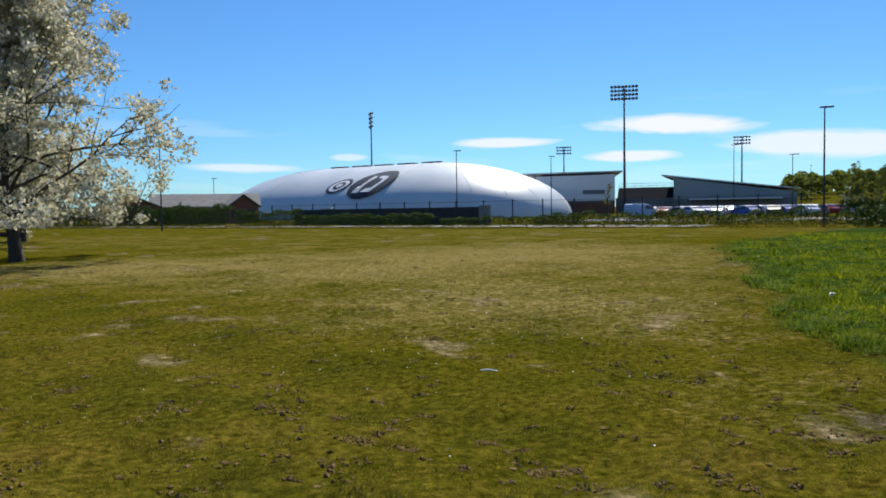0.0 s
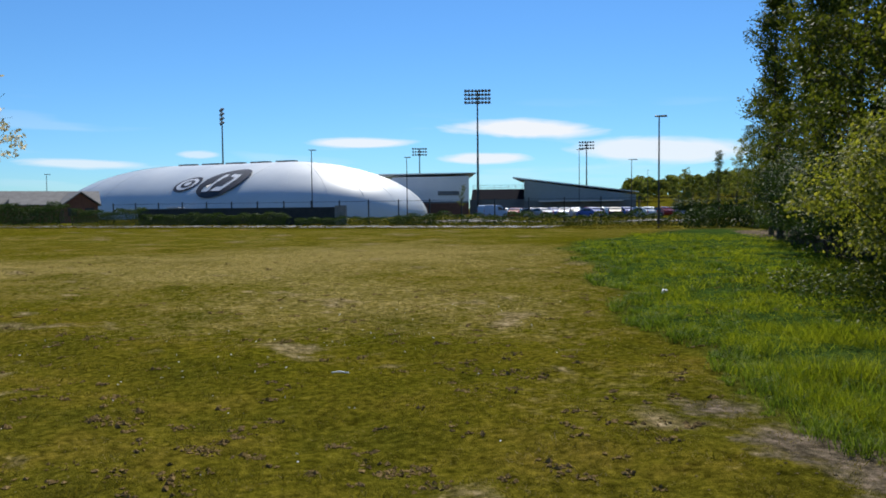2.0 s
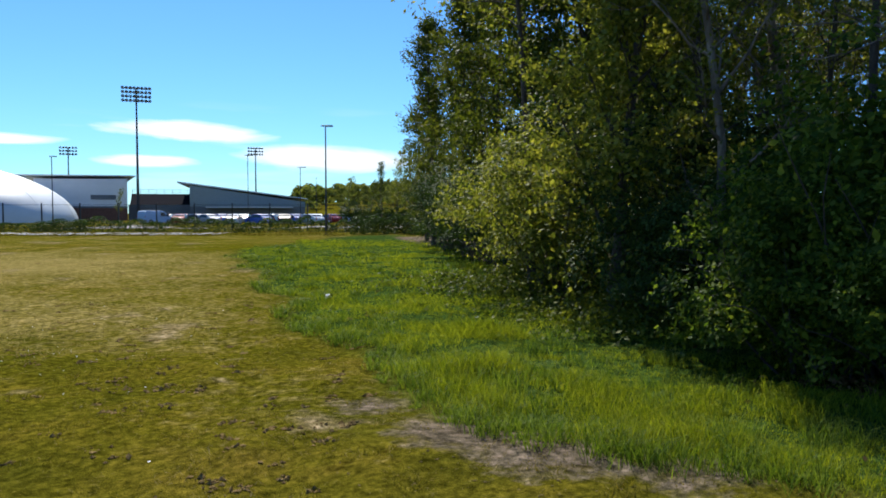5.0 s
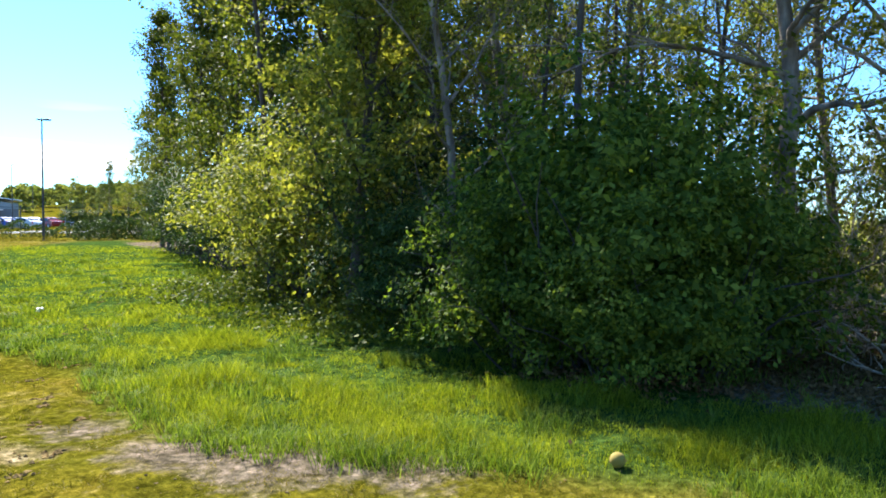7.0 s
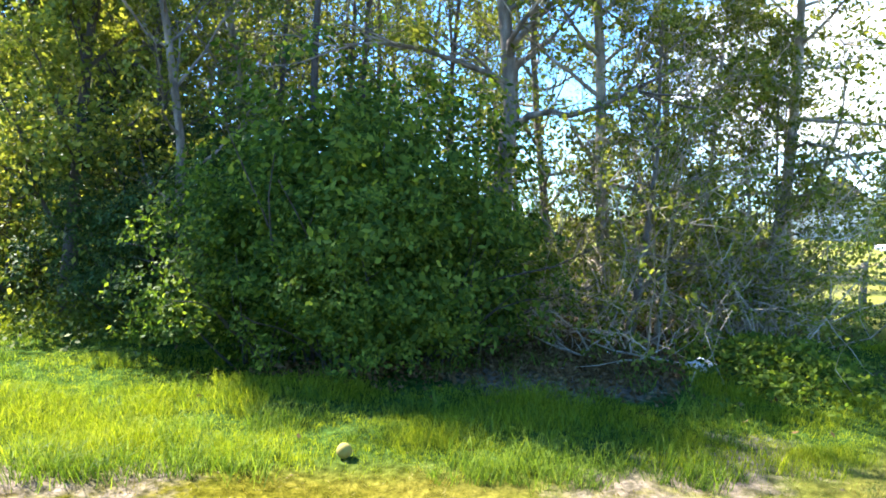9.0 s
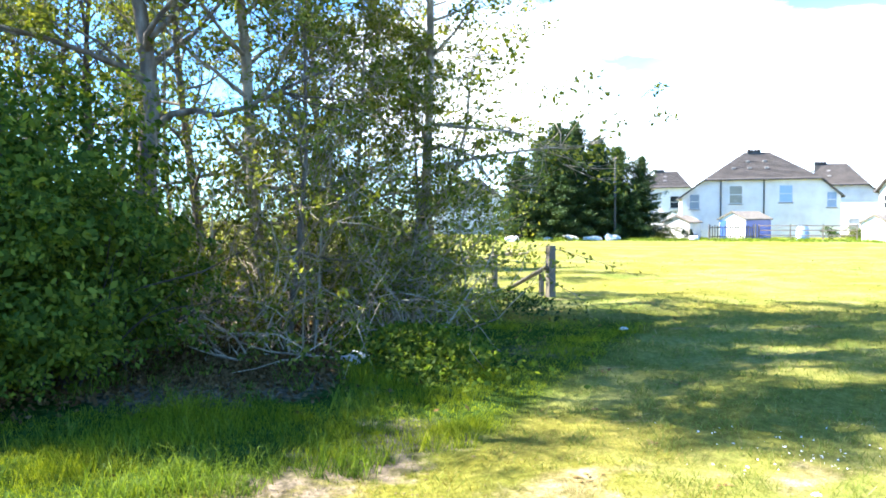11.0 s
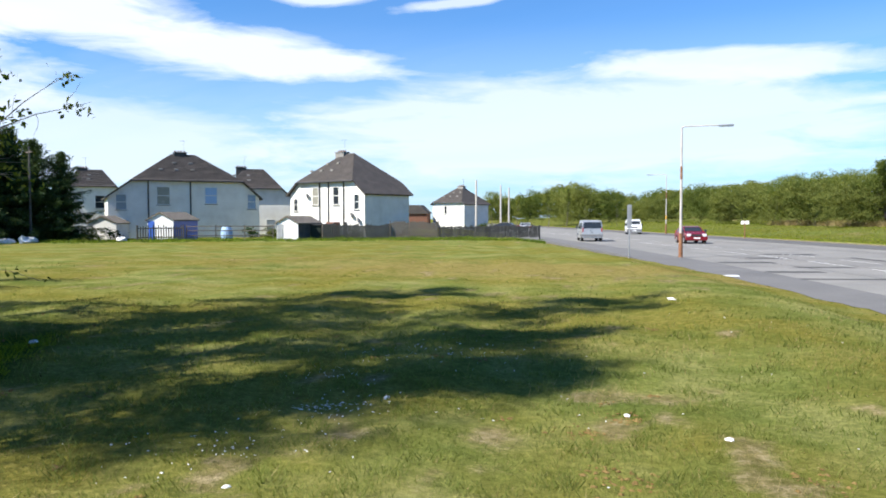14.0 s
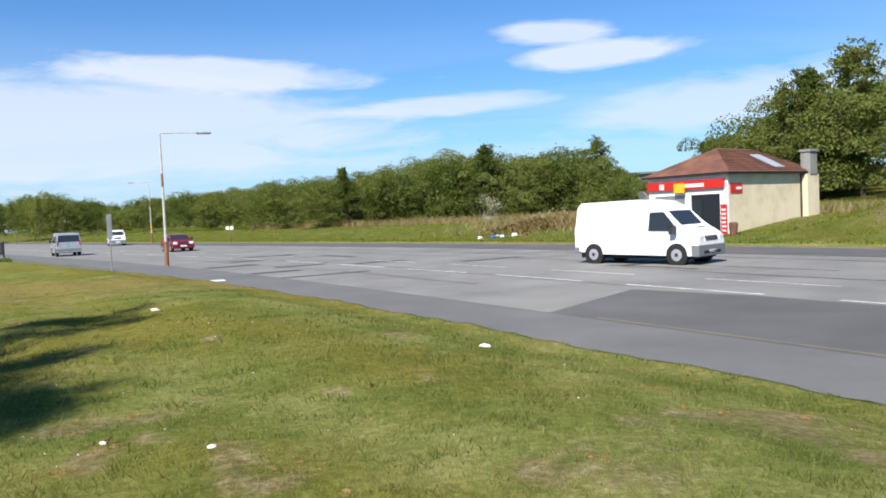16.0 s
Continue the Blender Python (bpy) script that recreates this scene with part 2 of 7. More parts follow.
def ground_material():
    m = bpy.data.materials.new("field_grass")
    m.use_nodes = True
    t = m.node_tree
    b = t.nodes["Principled BSDF"]
    co = t.nodes.new("ShaderNodeTexCoord").outputs["Object"]

    def noise(scale, detail=5.0, rough=0.6):
        n = node(t, "ShaderNodeTexNoise", Scale=scale, Detail=detail, Roughness=rough)
        link(t, co, n.inputs["Vector"])
        return n.outputs["Fac"]

    def attr(name):
        a = t.nodes.new("ShaderNodeAttribute")
        a.attribute_name = name
        return a.outputs["Fac"]
    broad, mid, small, tiny = noise(0.09, 4), noise(0.7, 5), noise(5.0, 5, 0.7), noise(45, 4, 0.7)
    grass = ramp(t, mid, [(0.3, (0.055, 0.056, 0.006)), (0.5, (0.090, 0.080, 0.008)), (0.72, (0.138, 0.102, 0.016))]).outputs[0]
    green = ramp(t, small, [(0.3, (0.048, 0.058, 0.002)), (0.7, (0.085, 0.080, 0.003))]).outputs[0]
    grass = mixed(t, ramp(t, broad, [(0.42, (0, 0, 0)), (0.62, (0.7, 0.7, 0.7))]).outputs[0], grass, green)
    verge = ramp(t, mid, [(0.3, (0.072, 0.100, 0.022)), (0.47, (0.136, 0.156, 0.040)), (0.7, (0.24, 0.235, 0.085))]).outputs[0]
    olive = ramp(t, small, [(0.3, (0.105, 0.100, 0.014)), (0.7, (0.205, 0.175, 0.042))]).outputs[0]
    verge = mixed(t, ramp(t, noise(0.22, 5, 0.6), [(0.42, (0, 0, 0)), (0.6, (0.8, 0.8, 0.8))]).outputs[0], verge, olive)
    grass = mixed(t, attr("verge"), grass, verge)
    straw = ramp(t, small, [(0.3, (0.145, 0.115, 0.025)), (0.7, (0.27, 0.22, 0.085))]).outputs[0]
    dry = maths(t, "ADD", maths(t, "MULTIPLY", attr("dry"), 0.62), maths(t, "ADD", maths(t, "MULTIPLY", maths(t, "SUBTRACT", small, 0.5), 0.9), maths(t, "MULTIPLY", maths(t, "SUBTRACT", noise(0.35, 6, 0.65), 0.5), 0.9)))
    dry = ramp(t, dry, [(0.22, (0, 0, 0)), (0.6, (0.85, 0.85, 0.85))]).outputs[0]
    col = mixed(t, dry, grass, straw)
    lush = ramp(t, small, [(0.3, (0.016, 0.036, 0.008)), (0.7, (0.045, 0.08, 0.014))]).outputs[0]
    col = mixed(t, attr("lush"), col, lush)
    soil = ramp(t, small, [(0.35, (0.07, 0.056, 0.036)), (0.65, (0.165, 0.135, 0.095))]).outputs[0]
    bare = maths(t, "ADD", attr("bare"), maths(t, "MULTIPLY", maths(t, "SUBTRACT", small, 0.5), 0.8))
    col = mixed(t, ramp(t, bare, [(0.35, (0, 0, 0)), (0.6, (1, 1, 1))]).outputs[0], col, soil)
    thatch = ramp(t, small, [(0.3, (0.08, 0.06, 0.028)), (0.5, (0.19, 0.148, 0.078)), (0.72, (0.34, 0.28, 0.17))]).outputs[0]
    worn = maths(t, "ADD", maths(t, "MULTIPLY", attr("worn"), 0.72), maths(t, "ADD", maths(t, "MULTIPLY", maths(t, "SUBTRACT", tiny, 0.5), 1.1), maths(t, "MULTIPLY", maths(t, "SUBTRACT", small, 0.5), 0.7)))
    col = mixed(t, ramp(t, worn, [(0.15, (0, 0, 0)), (0.75, (0.9, 0.9, 0.9))]).outputs[0], col, thatch)
    clod = ramp(t, noise(2.4, 6, 0.75), [(0.59, (1, 1, 1)), (0.70, (0.5, 0.46, 0.42))]).outputs[0]
    clod = mixed(t, maths(t, "MULTIPLY", attr("verge"), 0.7), clod, (1.0, 1.0, 1.0))
    col = mixed(t, 1.0, col, clod, "MULTIPLY")
    fleck = ramp(t, noise(13, 4, 0.6), [(0.3, (0.36, 0.38, 0.36)), (0.5, (1, 1, 1)), (0.70, (1.85, 1.75, 1.9))]).outputs[0]
    fleck = mixed(t, maths(t, "MULTIPLY", attr("verge"), 0.6), fleck, (1.0, 1.0, 1.0))
    col = mixed(t, 1.0, col, fleck, "MULTIPLY")
    grain = ramp(t, tiny, [(0.25, (0.68, 0.68, 0.68)), (0.75, (1.22, 1.22, 1.22))]).outputs[0]
    col = mixed(t, 1.0, col, grain, "MULTIPLY")
    link(t, col, b.inputs["Base Color"])
    b.inputs["Roughness"].default_value = 0.95
    b.inputs["Specular IOR Level"].default_value = 0.0
    bp = node(t, "ShaderNodeBump", Strength=0.7, Distance=0.03)
    link(t, maths(t, "ADD", maths(t, "MULTIPLY", small, 1.2), tiny), bp.inputs["Height"])
    link(t, bp.outputs[0], b.inputs["Normal"])
    return m


GROUND = ground_material()
ASPHALT = material("worn_asphalt", [(0.3, (0.165, 0.158, 0.145)), (0.5, (0.215, 0.207, 0.19)), (0.72, (0.26, 0.25, 0.232))], scale=0.35, rough=0.85, fine=90, bump=0.3, fine_amount=0.3)
DARK_ASPHALT = material("dark_asphalt", [(0.3, (0.085, 0.082, 0.078)), (0.7, (0.125, 0.12, 0.115))], scale=0.5, rough=0.9, fine=80, bump=0.3, fine_amount=0.3)
FOOTWAY = material("footway_tarmac", [(0.3, (0.115, 0.112, 0.108)), (0.7, (0.165, 0.16, 0.155))], scale=0.5, rough=0.9, fine=80, bump=0.3, fine_amount=0.3)
PATCH = material("patched_asphalt", [(0.3, (0.045, 0.045, 0.045)), (0.7, (0.075, 0.073, 0.07))], scale=0.8, rough=0.9, fine=80, bump=0.3)
PAINT = material("worn_road_paint", [(0.35, (0.35, 0.34, 0.32)), (0.6, (0.72, 0.71, 0.68))], scale=3.0, rough=0.7, fine=50, bump=0.1)
KERB = material("kerb_concrete", [(0.3, (0.20, 0.19, 0.17)), (0.7, (0.30, 0.29, 0.27))], scale=2.0, rough=0.9, fine=50, bump=0.2)
EDGING = material("dusty_edging", [(0.3, (0.14, 0.12, 0.085)), (0.7, (0.24, 0.205, 0.14))], scale=1.5, rough=0.95, fine=30, bump=0.2)
BARK = material("grey_bark", [(0.3, (0.055, 0.043, 0.032)), (0.5, (0.15, 0.122, 0.092)), (0.72, (0.34, 0.295, 0.24))], scale=5.0, rough=0.9, fine=45, bump=0.6, stretch=(1, 1, 0.35), depth=0.02)
DARK_BARK = material("dark_bark", [(0.3, (0.03, 0.024, 0.02)), (0.7, (0.09, 0.075, 0.06))], scale=6.0, rough=0.95, fine=45, bump=0.6, stretch=(1, 1, 0.35), depth=0.02)
# pale bark, its lightness partly the sun's highlight on thin twigs
PALE_BARK = material("pale_bark", [(0.35, (0.16, 0.128, 0.088)), (0.6, (0.40, 0.335, 0.245))], scale=7.0, rough=0.9, fine=40, bump=0.4, stretch=(1, 1, 0.4))
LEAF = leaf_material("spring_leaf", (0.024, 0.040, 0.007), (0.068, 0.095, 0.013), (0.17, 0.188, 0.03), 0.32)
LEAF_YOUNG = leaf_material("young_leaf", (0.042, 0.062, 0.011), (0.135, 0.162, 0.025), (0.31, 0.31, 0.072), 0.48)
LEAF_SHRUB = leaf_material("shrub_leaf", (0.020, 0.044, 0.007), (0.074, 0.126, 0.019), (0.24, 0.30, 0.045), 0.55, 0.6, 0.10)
# leaves of the distant woods, lightened and flattened to put haze in their colour
LEAF_HAZED = leaf_material("hazed_leaf", (0.045, 0.070, 0.018), (0.105, 0.138, 0.034), (0.18, 0.21, 0.06), 0.5, 0.8, 0.02)
LEAF_HAZED_PALE = leaf_material("pale_hazed_leaf", (0.075, 0.098, 0.028), (0.155, 0.178, 0.050), (0.24, 0.26, 0.08), 0.5, 0.8, 0.02)
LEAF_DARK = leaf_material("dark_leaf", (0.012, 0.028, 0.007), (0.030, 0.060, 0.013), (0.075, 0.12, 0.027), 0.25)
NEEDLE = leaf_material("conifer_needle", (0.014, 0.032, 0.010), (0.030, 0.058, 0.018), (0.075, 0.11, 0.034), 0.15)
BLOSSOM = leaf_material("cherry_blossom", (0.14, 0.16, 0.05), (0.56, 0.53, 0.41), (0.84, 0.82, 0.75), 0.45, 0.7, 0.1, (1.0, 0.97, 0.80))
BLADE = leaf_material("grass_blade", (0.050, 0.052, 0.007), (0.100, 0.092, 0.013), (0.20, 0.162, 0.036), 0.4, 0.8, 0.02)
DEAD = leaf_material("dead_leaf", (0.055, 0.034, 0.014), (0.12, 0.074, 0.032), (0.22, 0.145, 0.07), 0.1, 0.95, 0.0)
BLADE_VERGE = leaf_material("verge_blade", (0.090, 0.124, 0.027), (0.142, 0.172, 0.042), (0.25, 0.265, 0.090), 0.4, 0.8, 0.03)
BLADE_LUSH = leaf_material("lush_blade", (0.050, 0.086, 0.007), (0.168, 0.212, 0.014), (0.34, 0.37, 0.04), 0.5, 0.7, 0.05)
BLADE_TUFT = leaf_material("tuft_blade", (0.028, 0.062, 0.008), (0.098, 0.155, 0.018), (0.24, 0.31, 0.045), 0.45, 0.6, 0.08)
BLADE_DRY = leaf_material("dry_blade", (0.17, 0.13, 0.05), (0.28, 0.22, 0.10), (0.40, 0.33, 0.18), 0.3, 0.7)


# ---- building blocks ----
def mesh_from(name, verts, faces, mats, smooth=False, index=None):
    """A mesh from arrays: verts (n, 3), faces (m, k) all of one size."""
    verts, faces = np.asarray(verts, np.float32), np.asarray(faces, np.int32)
    me = bpy.data.meshes.new(name)
    n, k = faces.shape
    me.vertices.add(len(verts)), me.loops.add(n * k), me.polygons.add(n)
    me.vertices.foreach_set("co", verts.ravel())
    me.loops.foreach_set("vertex_index", faces.ravel())
    me.polygons.foreach_set("loop_start", np.arange(0, n * k, k, dtype=np.int32))
    if index is not None:
        me.polygons.foreach_set("material_index", np.asarray(index, np.int32))
    me.polygons.foreach_set("use_smooth", np.full(n, smooth))
    for m in mats if isinstance(mats, (list, tuple)) else [mats]:
        me.materials.append(m)
    me.update(calc_edges=True)
    return me


def part(name, bm, mat, parent=None, label="", smooth=False):
    """Links a bmesh as one mesh object under a thing or a part."""
    me = bpy.data.meshes.new(name)
    bmesh.ops.recalc_face_normals(bm, faces=bm.faces[:])
    bm.to_mesh(me)
    bm.free()
    me.materials.append(mat)
    if smooth:
        me.polygons.foreach_set("use_smooth", np.ones(len(me.polygons), bool))
    ob = new(name, me)
    ob.parent = parent
    if label:
        tagged(ob, label)
    return ob


def thing(name, m, label, category, group="", kind=""):
    ob = new(name)
    ob.matrix_world = m
    return tagged(ob, label, category, group, kind)


def boxes(*specs, bevel=0.0, bm=None):
    """A bmesh of boxes (x0, y0, z0, x1, y1, z1)."""
    bm = bm or bmesh.new()
    for x0, y0, z0, x1, y1, z1 in specs:
        r = bmesh.ops.create_cube(bm, size=1.0)
        for v in r["verts"]:
            v.co = Vector(((x0 + x1) / 2 + v.co.x * (x1 - x0), (y0 + y1) / 2 + v.co.y * (y1 - y0), (z0 + z1) / 2 + v.co.z * (z1 - z0)))
    if bevel:
        bmesh.ops.bevel(bm, geom=bm.edges[:], offset=bevel, segments=2, affect="EDGES", profile=0.6)
    return bm


def prism(points, y0, y1, bm=None, axis="y"):
    """A polygon in the x-z plane carried from y0 to y1 (axis x: in the y-z plane; axis z: in the x-y plane)."""
    bm = bm or bmesh.new()

    def at(a, b, c):
        return {"y": (a, c, b), "x": (c, a, b), "z": (a, b, c)}[axis]
    lo = [bm.verts.new(at(a, b, y0)) for a, b in points]
    hi = [bm.verts.new(at(a, b, y1)) for a, b in points]
    bm.faces.new(lo)
    bm.faces.new(hi[::-1])
    for i in range(len(points)):
        j = (i + 1) % len(points)
        bm.faces.new((lo[i], lo[j], hi[j], hi[i]))
    return bm


def tube(points, radii, sides=8, bm=None, caps=True):
    """A tapered round bar along points."""
    bm = bm or bmesh.new()
    pts = [Vector(p) for p in points]
    rings = []
    for i, p in enumerate(pts):
        d = (pts[min(i + 1, len(pts) - 1)] - pts[max(i - 1, 0)]).normalized()
        a = d.cross(Vector((0.3, 0.9, 0.1)) if abs(d.z) > 0.7 else Vector((0, 0, 1))).normalized()
        b = d.cross(a)
        r = radii[i] if isinstance(radii, (list, tuple)) else radii
        rings.append([bm.verts.new(p + r * (a * math.cos(2 * math.pi * k / sides) + b * math.sin(2 * math.pi * k / sides))) for k in range(sides)])
    for r0, r1 in zip(rings, rings[1:]):
        for k in range(sides):
            bm.faces.new((r0[k], r0[(k + 1) % sides], r1[(k + 1) % sides], r1[k]))
    if caps:
        bm.faces.new(rings[0][::-1])
        bm.faces.new(rings[-1])
    return bm


def at(az, dist, z=0.0, turn=0.0):
    """A pose at a bearing (degrees clockwise from +y) and distance; turn is the heading of its own +y, as a bearing."""
    a = radians(az)
    return pose(dist * math.sin(a), dist * math.cos(a), z, 0, 0, -turn)


# ---- ground ----
ROAD_A = radians(32.6)
RS, RC = math.sin(ROAD_A), math.cos(ROAD_A)
ROAD_W = 23.0


def kerb_line(s):
    return 7.25 - 0.15 * 10 * np.log1p(np.exp(np.clip((np.asarray(s, float) - 38) / 10, -30, 30))) * np.where(np.asarray(s) < 338, 1, 1)


def to_world(s, d):
    """Along the road and away from its near kerb, to x and y."""
    dd = d + kerb_line(s)
    return RS * s - RC * dd, -RC * s - RS * dd


def to_road(x, y):
    s = RS * x - RC * y
    return s, -RC * x - RS * y - kerb_line(s)


def ease(v):
    v = np.clip(v, 0, 1)
    return v * v * (3 - 2 * v)


def ground_height(x, y):
    x, y = np.asarray(x, float), np.asarray(y, float)
    s, d = to_road(x, y)
    field = -0.36 * ease(1 + d / 3.2) + 0.2 * np.exp(-((s - 16) / 5) ** 2 - ((d + 3.2) / 1.6) ** 2)
    field += 0.035 * np.sin(x * 0.9 + 1.3) * np.sin(y * 0.8 + 0.4) + 0.02 * np.sin(x * 2.3 + y * 1.7)
    field += 0.012 * np.sin(x * 7.1 + 2 * np.sin(y * 3.3)) * np.sin(y * 6.3 + 2 * np.sin(x * 2.9)) + 0.012 * np.sin(x * 3.7 - y * 4.1)
    field -= 0.3 * ease((s - 25) / 30)
    far = -0.38 + 1.0 * ease((d - ROAD_W - 2) / 14) + 2.2 * ease((d - ROAD_W - 18) / 45) + 5.0 * ease((d - ROAD_W - 60) / 120)
    far += 0.5 * ease((d - ROAD_W - 5) / 5) * ease((12 - s) / 6)
    field += 9.5 * np.exp(-((x - 225) / 95) ** 2 - ((y - 240) / 130) ** 2)
    far += 1.5 * np.exp(-((s - 17.5) / 5.5) ** 2 - ((d - 31.5) / 4.0) ** 2)
    far += 0.8 * np.exp(-((s - 20) / 4.5) ** 2 - ((d - 28.5) / 2.4) ** 2)
    return np.where(d < 0, field, far)


def blob(x, y, cx, cy, r, soft=0.5):
    return 1 - ease((np.hypot(x - cx, y - cy) / r - (1 - soft)) / (2 * soft))


def wood_foot(y):
    return 10.2 + np.clip(np.asarray(y, float) - 4, 0, 99) * 0.50


def lush_edge(x, y):
    """1 in the uncut grass along the wood, 0 on the mown field: the boundary runs from near the camera out to the far hedge."""
    y = np.asarray(y, float)
    edge = 4.35 + 0.35 * np.sin(y * 1.1) + np.where(y > 6, (y - 6) * 0.36 + 0.012 * np.clip(y - 8, 0, 99) ** 1.3, 0)
    edge = edge + np.clip(y - 31, 0, 30) * 0.6
    edge = np.where(y < 2.2, 4.6 + (2.2 - y) * 0.28, edge)
    edge = np.where(y < -1.5, 5.6 + (-1.5 - y) * 1.35, edge)
    foot = wood_foot(y)
    return ease((np.asarray(x) - edge) / 0.9 + 0.5) * ease((48 - y) / 4) * ease((x * 0 + y + 9) / 2) * (1 - ease((x - foot - 0.8) / 2.5))


def bare_mask(x, y):
    b = np.maximum.reduce([0.72 * blob(x, y, 3.75, 4.1, 0.55, 0.9), 0.75 * blob(x, y, 3.95, 3.4, 0.6, 0.9), 0.6 * blob(x, y, 3.7, 5.2, 0.4, 0.9), 0.55 * blob(x, y, 4.3, 2.6, 0.55, 0.9), 0.62 * blob(x, y, 4.95, -0.3, 0.55, 0.9), 0.66 * blob(x, y, 5.5, -0.75, 0.55, 0.9), 0.62 * blob(x, y, 6.1, -1.2, 0.6, 0.9), 0.6 * blob(x, y, 9.3, -3.3, 0.7, 0.9), 0.7 * blob(x, y, 9.3, 0.4, 1.6), 0.85 * blob(x, y, 8.5, 0.6, 1.4)])
    inside = np.asarray(x) - wood_foot(y)
    b = np.maximum(b, 0.75 * ease((inside + 0.2) / 1.6) * (1 - ease((inside - 9) / 4)) * ease((np.asarray(y) + 3.5) / 1.5) * ease((44 - np.asarray(y)) / 4))
    return b


def dry_mask(x, y):
    d = 0.55 * blob(x, y, 4, 20, 9, 0.8) + 0.5 * blob(x, y, -3, 26, 8, 0.8) + 0.55 * blob(x, y, 8, 30, 6, 0.8) + 0.45 * blob(x, y, 2.0, 12, 3.0, 0.8) + 0.4 * blob(x, y, 3.4, 5.2, 1.7, 0.9)
    d += 0.6 * blob(x, y, -10, 24, 4, 0.8) + 0.3 * blob(x, y, 20, -25, 12, 0.9) + 0.35 * blob(x, y, 27, -18, 9, 0.9) + 0.45 * blob(x, y, -1.5, -6.8, 1.2, 0.9) + 0.6 * blob(x, y, 12.5, -20.5, 3.5, 0.9) + 0.6 * blob(x, y, 9.5, -23.5, 3.0, 0.9) + 0.5 * blob(x, y, 16.6, -20.7, 3.5, 0.9)
    d += 0.4 * ease((np.asarray(y) - 30) / 10) * ease((62 - np.asarray(y)) / 4)
    s, dd = to_road(x, y)
    return d + 0.5 * ease(1 + dd / 1.2) * (dd < 0)


def mottle(x, y, scale, seed):
    """Smooth random values between 0 and 1 over the plan."""
    x, y = np.asarray(x, float) * scale, np.asarray(y, float) * scale
    i, j = np.floor(x), np.floor(y)
    u, v = ease(x - i), ease(y - j)

    def h(a, b):
        return np.mod(np.sin(a * 12.9898 + b * 78.233 + seed * 37.719) * 43758.5453, 1.0)
    return (h(i, j) * (1 - u) + h(i + 1, j) * u) * (1 - v) + (h(i, j + 1) * (1 - u) + h(i + 1, j + 1) * u) * v


def worn_mask(x, y):
    """Thin, brown, trodden spots in the mown grass."""
    m = 0.55 * mottle(x, y, 1.3, 1.0) + 0.45 * mottle(x + 0.3 * y, y, 3.1, 2.0) + 0.14 * mottle(x, y, 0.25, 3.0)
    m = 0.85 * ease((m - 0.76) / 0.16)
    m = np.maximum(m, 0.8 * blob(x, y, -2.0, -6.6, 0.6, 0.8) * (0.5 + mottle(x, y, 3.0, 4.0)))
    m = np.maximum(m, 0.65 * blob(x, y, -0.45, -5.4, 0.5, 0.9) * (0.4 + mottle(x, y, 4.0, 4.0)))
    return np.clip(m, 0, 1) * (1 - lush_edge(x, y))


def verge_mask(x, y):
    """1 on the southern side towards the road and the houses, where the grass is a lighter green."""
    return ease((1.2 - np.asarray(y) + 0.15 * np.asarray(x)) / 5.5)


def spread(n, half, near, power):
    u = np.linspace(-1, 1, n)
    return near * u + (half - near) * np.sign(u) * np.abs(u) ** power


def build_ground():
    sa = spread(420, 2500, 26, 7)
    da = np.unique(np.concatenate([spread(360, 2500, 24, 7) - 7.0, [-0.001, 0.0, ROAD_W, ROAD_W + 0.001]]))
    S, D = np.meshgrid(sa, da, indexing="ij")
    X, Y = to_world(S, D)
    Z = ground_height(X, Y)
    Z[(D > -0.0005) & (D < ROAD_W + 0.0005)] = -0.85
    n, k = S.shape
    idx = np.arange(n * k).reshape(n, k)
    faces = np.stack([idx[:-1, :-1], idx[:-1, 1:], idx[1:, 1:], idx[1:, :-1]], -1).reshape(-1, 4)
    me = mesh_from("ground", np.stack([X, Y, Z], -1).reshape(-1, 3), faces, GROUND, smooth=True)
    for name, f in (("lush", lush_edge), ("bare", bare_mask), ("dry", dry_mask), ("verge", verge_mask), ("worn", worn_mask)):
        a = me.attributes.new(name, "FLOAT", "POINT")
        v = f(X, Y)
        if name == "lush":
            v = np.maximum(v, 0.35 * (D > ROAD_W + 0.6))
        a.data.foreach_set("value", v.ravel().astype(np.float32))
    ob = new("ground", me)
    return tagged(ob, "mown spring grass field with dry straw patches", "ground", kind="structure")


ground = build_ground()


def z_at(x, y):
    return float(ground_height(x, y))


def strip(name, d0, d1, z, mat, label, s0=-320.0, s1=375.0, kind="structure", thick=0.3, category="road", n=160):
    """A slab along the road between two offsets from the kerb."""
    s = np.linspace(0, 1, n)
    s = s0 + (s1 - s0) * s
    v = []
    for d, zz in ((d0, z), (d1, z), (d1, z - thick), (d0, z - thick)):
        x, y = to_world(s, np.full(n, d))
        v.append(np.stack([x, y, np.full(n, zz)], -1))
    v = np.stack(v, 1).reshape(-1, 3)
    faces = []
    for i in range(n - 1):
        for a in range(4):
            b = (a + 1) % 4
            faces.append((i * 4 + a, i * 4 + 4 + a, i * 4 + 4 + b, i * 4 + b))
    ob = new(name, mesh_from(name, v, faces, mat))
    return tagged(ob, label, category, kind=kind)


strip("pavement", 0.0, 2.6, -0.49, FOOTWAY, "dark tarmac footway beside the grass verge", category="pavement")
strip("kerb", 2.6, 2.75, -0.505, DARK_ASPHALT, "worn concrete kerb flush with the road", category="kerb")
strip("road", 2.75, 19.0, -0.52, ASPHALT, "wide worn grey tarmac road", category="road")
strip("forecourt", 19.0, ROAD_W, -0.50, DARK_ASPHALT, "dark tarmac lay-by beyond the road", category="pavement")
